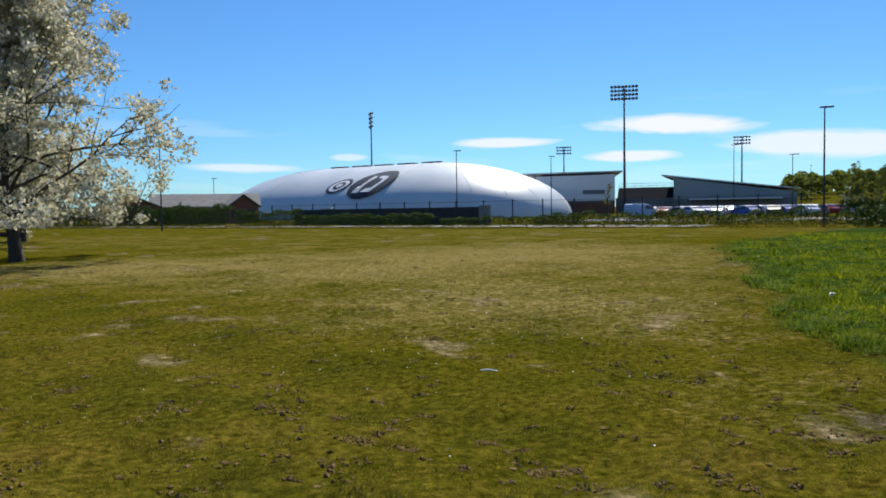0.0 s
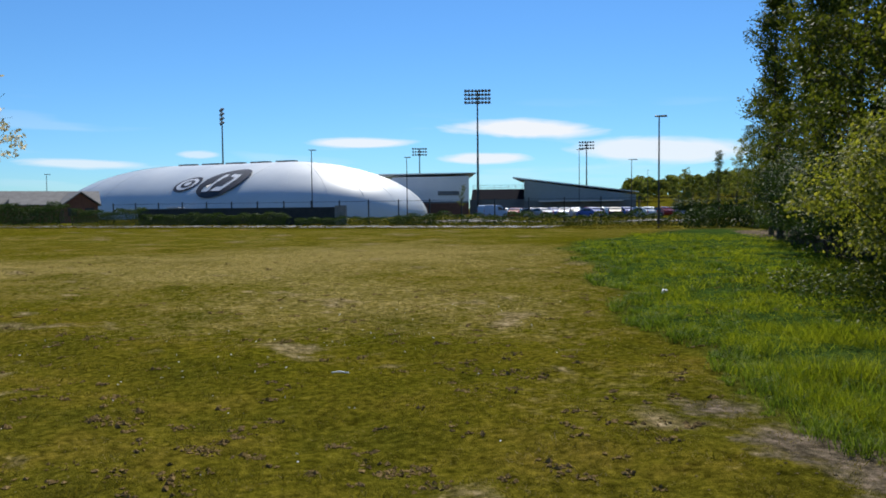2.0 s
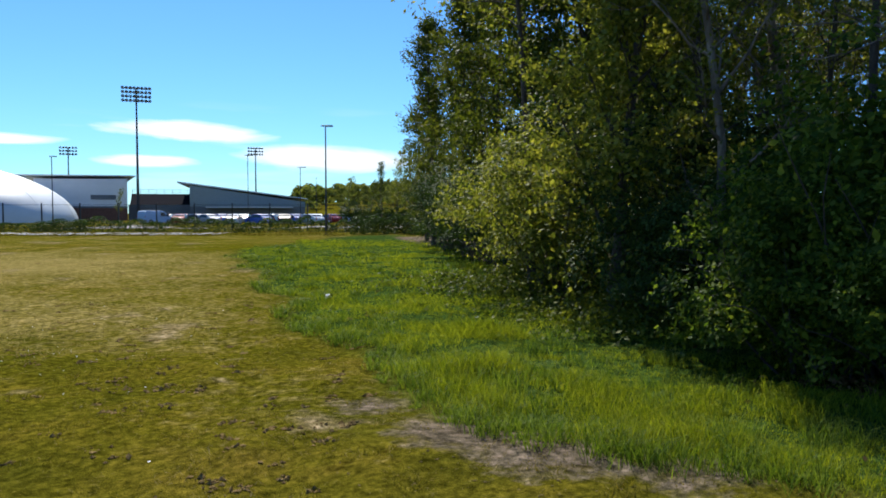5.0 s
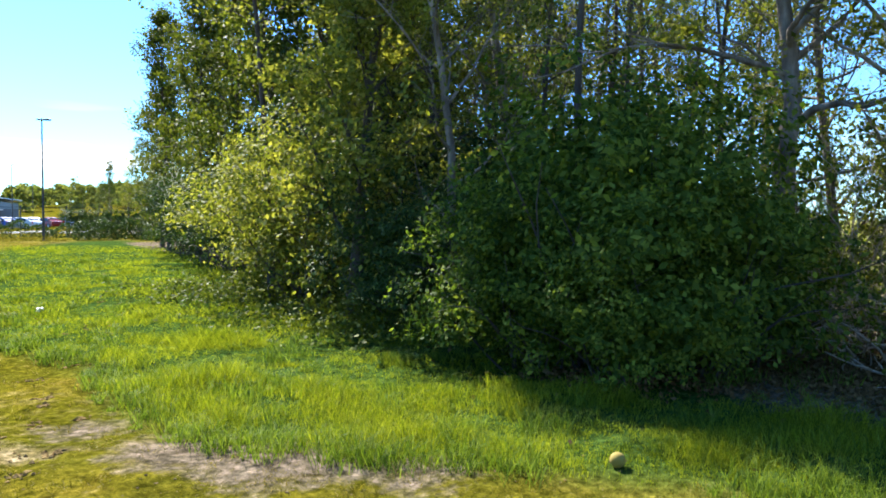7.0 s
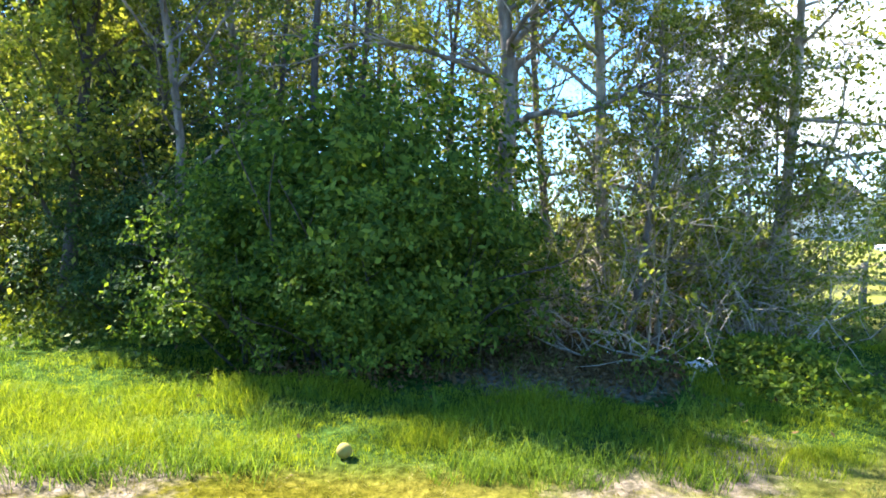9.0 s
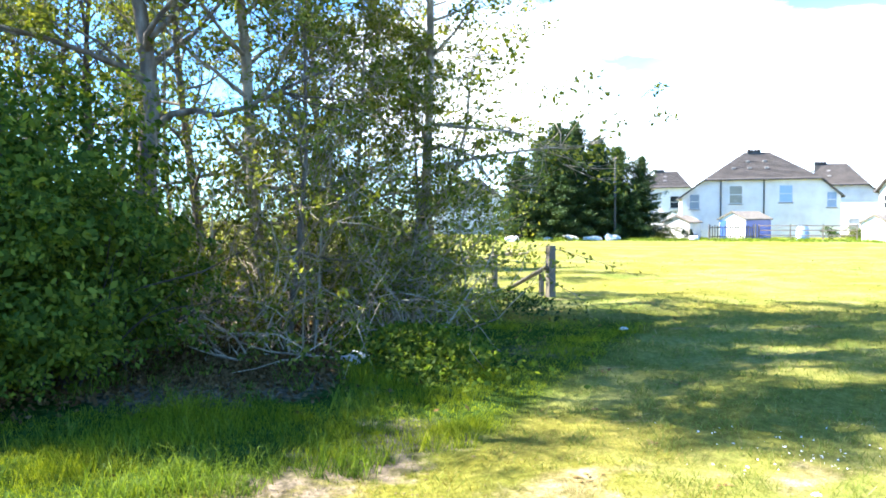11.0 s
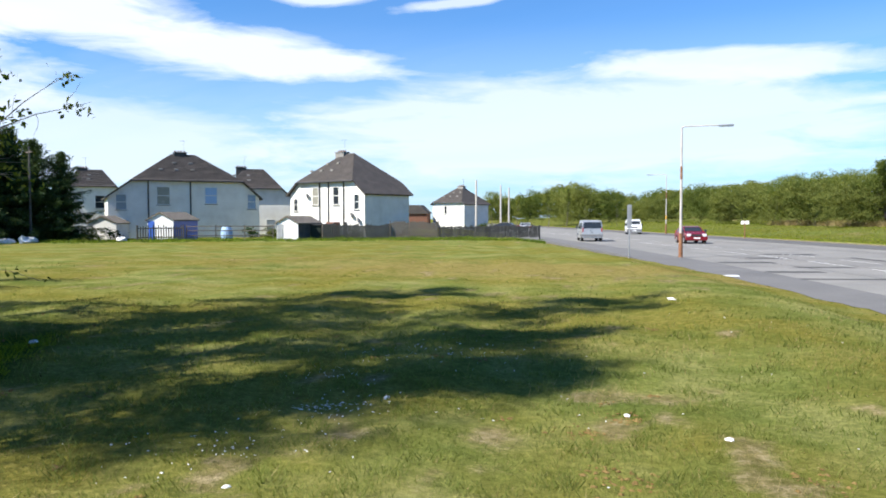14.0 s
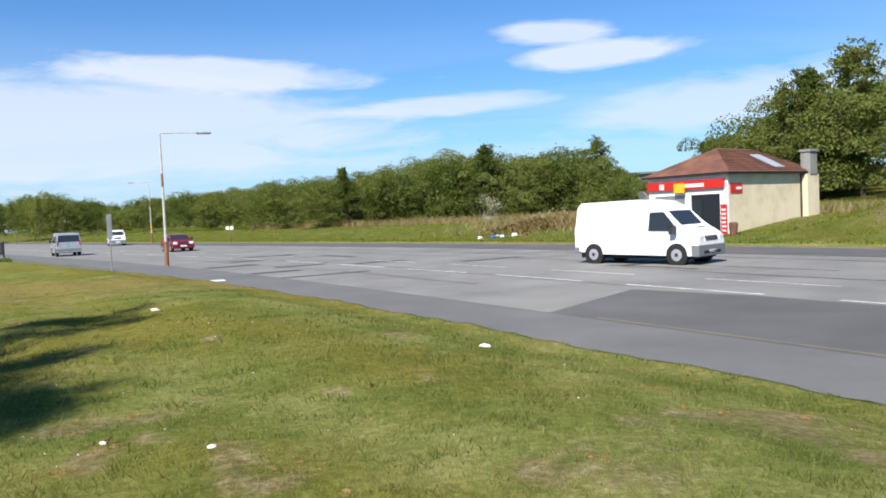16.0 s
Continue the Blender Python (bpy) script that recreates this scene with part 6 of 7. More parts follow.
H1 = at(123.55, 83, -0.45, 116.0)
h1 = build_house(H1, 10.8, 2.1, 1.7, 8.0, 5.8, 4.2, 8.8, 2.4, "white rendered semi-detached house with brown hipped roof",
                 [(-6.3, 3.0, 0.9, 1.4, SKY_PANE_GREY), (-2.4, 3.5, 1.15, 1.7, BLIND_BEIGE), (2.2, 3.6, 1.15, 1.6, LIGHT_BLUE), (6.3, 3.1, 0.8, 1.4, SKY_PANE_BLUE), (-6.2, 0.8, 1.0, 1.1, SKY_PANE_GREY)], (-3.8, 0.2), -0.3)
build_house(at(128.0, 96, -0.45, 127), 6.5, 1.6, 1.5, 8, 5.6, 4.1, 8.2, 2.4, "white rendered house behind, with brown hipped roof", [(1.9, 0.7, 1.0, 1.2, SKY_PANE_GREY)], (), -1.5)
h2_turn = 180.0
n_corner = at(135.85, 77, -0.45, h2_turn)
H2 = shift(n_corner, -5.5 - 0.0)
h2 = build_house(H2, 8.4, 1.3, 1.3, 6.6, 5.75, 4.6, 8.9, 1.6, "white harled house with brown hipped roof, sunlit front wall",
                 [(-1.55, 3.5, 0.85, 1.7, BLIND_BEIGE), (1.5, 3.5, 0.75, 1.7, None), (-4.6, 2.9, 0.5, 1.2, None), (4.4, 3.0, 0.6, 1.4, None), (2.8, 0.5, 0.55, 1.2, None), (-0.4, 0.9, 0.4, 0.5, None)], (0.4, 2.6, -0.9), -1.0)
part("porch", boxes((0.9, -0.9, -0.4, 2.0, -0.004, 1.7), bevel=0.03), BRICK, h2, "small brown porch")
for x, z in ((3.9, 2.4), (4.8, 1.9), (-2.6, 4.4)):
    part("satellite_dish", tube([(x, -0.3, z), (x + 0.05, -0.22, z + 0.02), (x + 0.1, -0.05, z + 0.02)], [0.28, 0.22, 0.04], 14), BUMPER, h2, "grey satellite dish")
build_house(shift(at(143.1, 138, -0.5, 182), -3.6), 7.0, 0.2, 0.2, 7, 4.9, 4.75, 7.8, 1.2, "white house with brown hipped roof farther along the road", [(-0.6, 3.0, 0.5, 1.3, None)], (), 0.3)
build_house(at(117.2, 104, -0.4, 121), 6.2, 1.5, 1.5, 8, 5.9, 4.6, 8.2, 2.6, "white rendered house with brown hipped roof behind the conifers", [(1.2, 3.3, 1.0, 1.5, None), (2.9, 2.9, 0.6, 1.3, None), (1.0, 0.6, 1.0, 1.2, None)], (), -1.0)
build_house(at(103.4, 97, -0.3, 105), 6.4, 1.5, 1.5, 8, 5.0, 3.9, 7.0, 2.4, "white rendered house with brown hipped roof beyond the wood", [(-1.2, 3.2, 1.0, 1.4, None), (1.6, 3.2, 1.0, 1.4, None)], (), 0.5)
ext = thing("outbuilding", at(139.5, 140, -0.5, 150), "small red brick outbuilding with brown roof", "outbuilding")
part("wall", boxes((-2.2, 0, -0.3, 2.2, 4, 3.0)), BRICK, ext)
part("roof", prism([(-2.5, 2.95), (2.5, 2.95), (1.0, 4.5), (-1.0, 4.5)], -0.3, 4.3), TILE, ext)


def build_shed(m, w, d, eave, ridge, front, side, label, door=None, door_w=0.6):
    ob = thing("garden_shed", m, label, "shed", "garden sheds")
    part("front", prism([(-w / 2, -0.3), (w / 2, -0.3), (w / 2, eave), (0, ridge), (-w / 2, eave)], 0, 0.08), front, ob)
    part("body", prism([(-w / 2, -0.3), (w / 2, -0.3), (w / 2, eave), (0, ridge), (-w / 2, eave)], 0.084, d), side, ob)
    part("roof", prism([(-w / 2 - 0.15, eave - 0.08), (0, ridge), (w / 2 + 0.15, eave - 0.08), (w / 2 + 0.15, eave + 0.02), (0, ridge + 0.1), (-w / 2 - 0.15, eave + 0.02)], -0.15, d + 0.1), TIMBER, ob, "weathered felt roof")
    if door:
        part("door", boxes((-w / 2 + 0.05, -0.03, -0.2, -w / 2 + 0.05 + door_w, -0.004, eave - 0.1)), door, ob)
    return ob


build_shed(at(121.7, 72, -0.45, 150), 2.4, 4.6, 1.95, 2.55, WHITE, BLUE, "white shed with blue sides behind the field", BLUE)
build_shed(at(130.3, 70, -0.5, 160), 2.1, 4.2, 1.7, 2.25, WHITE, DARK_TIMBER, "white-fronted shed with dark sides behind the field", GALV)
build_shed(at(118.0, 78, -0.4, 140), 2.6, 3.0, 1.6, 2.2, HARL, HARL, "small pale shed beside the conifers")


box = thing("garden_shed", at(132.1, 71.5, -0.5, 138), "dark green flat-roofed box shed behind the field", "shed", "garden sheds")
part("body", boxes((-1.7, 0.0, -0.2, 1.7, 2.0, 1.5), bevel=0.03), DARK_GREEN, box)
part("roof", boxes((-1.8, -0.12, 1.5, 1.8, 2.1, 1.62)), DARK_TIMBER, box, "dark flat roof with an overhang")
for i in range(7):
    part("board", boxes((-1.66 + i * 0.48, -0.02, -0.2, -1.22 + i * 0.48, -0.002, 1.48)), DARK_GREEN, box)
barrel = thing("water_butt", grounded(at(126.1, 74)), "pale blue plastic water butt by the house", "water butt")
part("barrel", tube([(0, 0, 0), (0, 0, 0.3), (0, 0, 0.9), (0, 0, 1.2)], [0.5, 0.56, 0.5, 0.36], 14), LIGHT_BLUE, barrel)
part("lid", tube([(0, 0, 1.2), (0, 0, 1.27)], 0.4, 14), DARK_STEEL, barrel)


def build_fence(name, az0, az1, dist0, dist1, height, label, mat, gaps=0.02, board=0.16, rails_only=False):
    a, b = at(az0, dist0).translation, at(az1, dist1).translation
    length = (b - a).length
    ang = math.degrees(math.atan2(b.y - a.y, b.x - a.x))
    ob = thing(name, pose(a.x, a.y, z_at(a.x, a.y), 0, 0, ang), label, "fence")
    n = int(length / 2.0)
    rngf = random.Random(int(az0 * 10))
    for i in range(n + 1):
        part("post", boxes((i * length / n - 0.05, -0.05, -0.3, i * length / n + 0.05, 0.05, height + 0.08)), mat, ob)
    for z in ((0.3, height - 0.25) if not rails_only else (0.35, height * 0.62, height - 0.1)):
        part("rail", boxes((0, -0.06, z, length, -0.03, z + 0.09)), mat, ob)
    if not rails_only:
        me = None
        k = int(length / (board + gaps))
        for i in range(k):
            if me is None:
                o = part("board", boxes((0, 0.0, 0.04, board, 0.02, height)), mat, ob)
                me = o.data
            else:
                o = new("board", me)
                o.parent = ob
            o.location = (i * (board + gaps), -0.09 + rngf.uniform(0, 0.01), rngf.uniform(-0.05, 0.05))
            o.scale = (1, 1, rngf.uniform(0.92, 1.05))
    return ob


build_fence("garden_fence", 123.4, 129.3, 72, 71.5, 1.25, "low dark timber rail fence before the houses", TIMBER, rails_only=True)
build_fence("garden_fence", 120.2, 123.2, 70, 71, 1.3, "pale picket fence before the shed", TIMBER, gaps=0.12, board=0.09)
build_fence("garden_fence", 132.8, 137.6, 71, 73, 1.3, "weathered timber garden fence", TIMBER)
build_fence("garden_fence", 137.7, 141.2, 73.2, 74, 1.55, "grey timber panel fence", TIMBER)
build_fence("garden_fence", 141.3, 148.6, 74, 76, 1.15, "dark timber fence along the end garden", DARK_TIMBER)
for i, (az, d) in enumerate([(144.0, 104), (146.4, 128), (145.8, 118)]):
    ob = thing("utility_pole", grounded(at(az, d)), "pale slim pole beside the road", "pole", "poles by the houses")
    part("pole", tube([(0, 0, -0.3), (0, 0, 7.0)], [0.16, 0.11], 8), CREAM_POST, ob)
ob = thing("telegraph_pole", grounded(at(113.8, 70)), "dark wooden telegraph pole before the conifers", "pole")
part("pole", tube([(0, 0, -0.4), (0, 0, 7.6)], [0.10, 0.07], 8), DARK_TIMBER, ob)
part("crossbar", boxes((-0.5, -0.05, 7.1, 0.5, 0.05, 7.2)), TIMBER, ob)


# ---- shop beyond the road ----
SHOP = shift(at(-162.35, 46, -0.24, -127.6), -2.7)
shop = thing("shop", SHOP, "small cream rendered corner shop with red sign and hipped roof", "shop")
part("side_wall", boxes((-2.7, 0.12, -0.5, 2.7, 8.8, 3.35)), CREAM, shop, "stained cream rendered wall")
part("front_wall", boxes((-2.7, 0.0, -0.5, -2.25, 0.116, 3.35), (2.2, 0.0, -0.5, 2.703, 0.116, 3.35), (-2.25, 0.0, 2.3, 2.2, 0.116, 3.35), (-0.1, 0.0, -0.5, 0.3, 0.116, 2.3)), WHITE, shop, "white painted shopfront")
part("shutter", boxes((-2.25, 0.03, -0.4, -0.1, 0.1, 2.3)), GALV, shop, "grey metal shutter")
for i in range(10):
    part("slat", boxes((-2.25, 0.015, -0.3 + i * 0.25, -0.1, 0.03, -0.12 + i * 0.25)), GALV, shop)
# black sheet in place of the unlit room behind the open doorway
part("door", boxes((0.3, 0.06, -0.4, 2.2, 0.1, 2.3)), INK, shop, "black panel for the dark inside of the open doorway")
part("door_panel", boxes((0.4, 0.0, -0.4, 1.0, 0.055, 2.0), bevel=0.02), GLASS, shop, "glazed door leaf")
sign = part("shop_sign", boxes((-2.68, -0.16, 2.62, 2.55, -0.004, 3.14), bevel=0.02), RED, shop, "red fascia sign")
part("sign_bar", boxes((0.0, -0.175, 2.75, 1.3, -0.162, 2.95)), WHITE, sign, "white bar in place of lettering")
part("sign_bar", boxes((-1.75, -0.175, 2.68, -1.45, -0.162, 3.0)), WHITE, sign)
part("sign_box", boxes((-0.65, -0.3, 2.45, 0.05, -0.18, 3.0), bevel=0.02), YELLOW, shop, "yellow projecting sign")
part("notice", boxes((2.25, -0.03, -0.0, 2.65, -0.004, 1.7)), RED, shop, "tall red notice panel")
for i in range(6):
    part("notice_bar", boxes((2.33, -0.036, 0.2 + i * 0.23, 2.57, -0.031, 0.3 + i * 0.23)), WHITE, shop)
part("wall_sign", boxes((2.704, 0.25, 2.3, 2.74, 1.35, 2.85)), RED, shop, "red sign on the side wall")
part("sign_bar", boxes((2.741, 0.75, 2.5, 2.748, 1.25, 2.65)), WHITE, shop)
part("soffit", boxes((-2.95, -0.3, 3.35, 3.0, 9.05, 3.47)), DARK_STEEL, shop, "dark eaves board")
bm = bmesh.new()
P = [bm.verts.new(c) for c in ((-3.0, -0.35, 3.475), (3.05, -0.35, 3.475), (3.05, 9.1, 3.475), (-3.0, 9.1, 3.475), (0, 2.9, 5.05), (0, 6.4, 5.05))]
for f in ((0, 1, 4), (1, 2, 5, 4), (2, 3, 5), (3, 0, 4, 5), (3, 2, 1, 0)):
    bm.faces.new([P[i] for i in f])
shop_roof = part("roof", bm, RED_TILE, shop, "weathered red-brown slate roof")
part("flashing", prism([(1.0, 4.56), (2.6, 3.735), (2.6, 3.80), (1.0, 4.63)], 4.9, 5.9), LEAD, shop_roof, "grey patch on the roof")
for i in range(1, 14):
    f = i / 14
    part("slate_course", boxes((3.05 - 3.05 * f - 0.03, -0.35 + 3.25 * f + 0.05, 3.475 + 1.575 * f - 0.01, 3.05 - 3.05 * f + 0.06, 9.1 - 2.7 * f - 0.05, 3.475 + 1.575 * f + 0.03)), RED_TILE, shop_roof)
chim = part("chimney", boxes((2.706, 7.5, -0.5, 3.1, 8.8, 3.3)), CREAM, shop, "rendered chimney breast")
part("stack", boxes((2.55, 7.75, 3.304, 3.15, 8.55, 4.65), (2.48, 7.68, 4.65, 3.22, 8.62, 4.8)), KERB, chim, "grey rendered chimney stack")
part("drainpipe", tube([(2.8, 7.3, -0.3), (2.8, 7.3, 3.3)], 0.06, 8), DARK_STEEL, shop)
part("satellite_dish", tube([(-2.9, -0.35, 2.3), (-2.85, -0.2, 2.35), (-2.75, 0.0, 2.35)], [0.42, 0.3, 0.05], 14), GALV, shop, "grey satellite dish")
bn = thing("litter_bin", shift(SHOP, 3.2, -0.3), "small dull red bin by the shop corner", "bin")
part("bin_body", tube([(0, 0, 0.0), (0, 0, 0.1), (0, 0, 0.55), (0, 0, 0.66), (0, 0, 0.72)], [0.16, 0.19, 0.24, 0.24, 0.12], 14), BRICK, bn)
ob = thing("long_shed", at(-168.6, 128, 2.0, -168), "low grey industrial roof behind the shop", "building")
part("wall", boxes((-9, 0, 0, 9, 8, 4.6)), CLAD_DARK, ob)
part("roof", boxes((-9.5, -0.5, 4.604, 9.5, 8.5, 4.9)), CLAD_DARK, ob)


# ---- street furniture ----
def build_street_lamp(x, y, z, height, arm, heading, label, band=None):
    ob = thing("street_lamp", pose(x, y, z, 0, 0, -heading), label, "street lamp", "street lamps")
    part("base", tube([(0, 0, -0.3), (0, 0, 1.3)], 0.11, 12), RUST, ob, "rusted orange base")
    part("pole", tube([(0, 0, 1.3), (0, 0, 3.0), (0, 0, height)], [0.075, 0.068, 0.045], 12), CREAM_POST, ob, "peeling cream painted pole")
    part("rust_patch", tube([(0, 0, height * 0.60), (0, 0, height * 0.70)], 0.0625, 12), RUST, ob, "rusty patch on the pole")
    part("arm", tube([(0, 0, height - 0.05), (0.1, 0, height + 0.03), (arm * 0.7, 0, height + 0.04)], [0.045, 0.032, 0.028], 8), CREAM_POST, ob)
    head = part("lamp_head", boxes((arm * 0.7, -0.11, height - 0.02, arm, 0.11, height + 0.07), bevel=0.025), GALV, ob, "long grey lantern")
    part("diffuser", boxes((arm * 0.73, -0.08, height - 0.045, arm * 0.97, 0.08, height - 0.021)), LAMP_LENS, head)
    if band:
        part("band", tube([(0, 0, 2.0), (0, 0, 2.4)], 0.1, 12), band, ob, "yellow marker band")
    return ob


build_street_lamp(16.26, -40.93, -0.5, 6.95, 2.6, 158, "street lamp with rusted base and long arm beside the road")
build_street_lamp(42.2, -102.0, -0.5, 8.0, 2.6, -22, "street lamp with yellow band on the far side of the road", YELLOW)
sg = thing("road_sign", pose(18.6, -39.6, -0.42, 0, 0, -150), "grey road sign on a slim post seen from behind", "sign")
part("post", tube([(0, 0, -0.3), (0, 0, 2.7)], 0.035, 8), GALV, sg)
part("plate", boxes((-0.12, -0.05, 1.5, 0.12, -0.036, 2.75), bevel=0.005), GALV, sg)
sg = thing("road_sign", grounded(at(162.68, 86)), "small white sign on a brown post on the far verge", "sign")
part("post", tube([(0, 0, -0.3), (0, 0, 1.7)], 0.05, 8), RUST, sg)
part("plate", boxes((-0.4, -0.05, 1.35, 0.4, -0.02, 1.7)), WHITE, sg)


def road_mark(s0, s1, d, width, z=-0.512, mat=None, name="road_marking", label="worn white line painted on the road"):
    s = np.linspace(s0, s1, 6)
    v = []
    for dd in (d - width / 2, d + width / 2):
        x, y = to_world(s, np.full(6, dd))
        v.append(np.stack([x, y, np.full(6, z)], -1))
    v = np.concatenate(v)
    ob = new(name, mesh_from(name, v, [(i, i + 6, i + 7, i + 1) for i in range(5)], mat or PAINT))
    return tagged(ob, label, "road marking", "road markings", "structure")


for i in range(30):
    road_mark(-18 + i * 6.0, -18 + i * 6.0 + 4.2, 7.8, 0.15)
    if i < 22:
        road_mark(-28 + i * 6.6, -28 + i * 6.6 + 3.9, 10.1, 0.11)
road_mark(-40, 12.0, 2.90, 0.08, mat=EDGING, label="worn pale edge line painted on the road")
for s0, s1, d, w in ((28.4, 28.9, 4.4, 4.0), (31.9, 32.7, 4.0, 2.2), (29.3, 29.9, 13.0, 3.2), (35.0, 35.7, 6.4, 2.4), (38.4, 39.4, 4.4, 2.6), (33.4, 34.0, 9.6, 2.6), (42.6, 43.6, 7.0, 2.2), (47.0, 48.2, 10.0, 3.0), (40, 44, 11.6, 0.5), (18, 22, 12.6, 0.35), (21.0, 21.5, 13.8, 2.6)):
    road_mark(s0, s1, d, w, -0.514, PATCH, "tar_patch", "dark tarmac repair patch in the road")


def crack(seed, s0, s1, d, width=0.05):
    """A meandering dark crack sealed with tar, along the road."""
    rng = np.random.default_rng(seed)
    n = 60
    s = np.linspace(s0, s1, n)
    off = d + np.cumsum(rng.normal(size=n)) * 0.05
    w = width * (0.5 + rng.uniform(0, 1, n))
    v = []
    for side in (-1, 1):
        x, y = to_world(s, off + side * w / 2)
        v.append(np.stack([x, y, np.full(n, -0.5135)], -1))
    ob = new("road_crack", mesh_from("road_crack", np.concatenate(v), [(i, i + n, i + n + 1, i + 1) for i in range(n - 1)], PATCH))
    return tagged(ob, "dark sealed crack along the road", "road crack", "road cracks", "structure")


for i, (s0, s1, d, w) in enumerate([(4, 30, 17.6, 0.10), (14, 44, 13.8, 0.07), (20, 60, 5.6, 0.06), (-10, 22, 11.9, 0.08), (26, 70, 8.0, 0.06), (30, 80, 16.0, 0.08), (16, 30, 7.6, 0.05)]):
    crack(700 + i, s0, s1, d, w)
# the darker resurfaced stretch by the near lane
bm = bmesh.new()
quad = []
for ss, dd in ((-90, 2.78), (13.3, 2.78), (15.2, 7.0), (12.0, 7.55), (-90, 7.55)):
    x, y = to_world(np.array(float(ss)), np.array(float(dd)))
    quad.append(bm.verts.new((float(x), float(y), -0.5155)))
bm.faces.new(quad)
ob = part("resurfaced_lane", bm, DARK_ASPHALT)
tagged(ob, "darker resurfaced tarmac on the near lane", "road", kind="structure")
cv = thing("access_cover", pose(9.9, -28.8, -0.487, 0, 0, 30), "pale square access cover in the footway", "cover")
part("lid", boxes((-0.5, -0.3, -0.05, 0.5, 0.3, 0.012), bevel=0.004), WHITE, cv)


# ---- grass, one mass of blades each ----
def blade_mesh(name, rng, x, y, height, width, lean, mat, label, bend=True):
    n = len(x)
    z = ground_height(x, y) - 0.01
    a = rng.uniform(0, 2 * np.pi, n)
    sx, sy = np.cos(a) * width, np.sin(a) * width
    b = rng.uniform(0, 2 * np.pi, n)
    lx, ly = np.cos(b) * height * lean, np.sin(b) * height * lean
    base = np.stack([x, y, z], -1)
    side = np.stack([sx, sy, np.zeros(n)], -1)
    mid = base + np.stack([lx * 0.35, ly * 0.35, height * 0.6], -1)
    top = base + np.stack([lx, ly, height * (1 - 0.3 * lean)], -1)
    if bend:
        v = np.stack([base - side, base + side, mid + side * 0.7, top, mid - side * 0.7], 1).reshape(-1, 3)
        f = (np.array([[0, 1, 2], [0, 2, 4], [4, 2, 3]])[None] + 5 * np.arange(n)[:, None, None]).reshape(-1, 3)
    else:
        v = np.stack([base - side, base + side, top], 1).reshape(-1, 3)
        f = np.arange(3 * n).reshape(-1, 3)
    ob = new(name, mesh_from(name, v, f, mat))
    return tagged(ob, label, "grass", kind="stuff")


def patchy(x, y, k=1.0, seed=0.0):
    return 0.5 + 0.25 * np.sin(x * 1.7 * k + 1.3 * np.sin(y * 1.1 * k + seed) + seed) + 0.25 * np.sin(y * 2.3 * k + 1.7 * np.sin(x * 0.9 * k) + 2 * seed)


def scatter(rng, n, r0, r1, a0, a1):
    r = np.exp(rng.uniform(math.log(r0), math.log(r1), n))
    a = np.radians(rng.uniform(a0, a1, n))
    return r * np.sin(a), r * np.cos(a), r


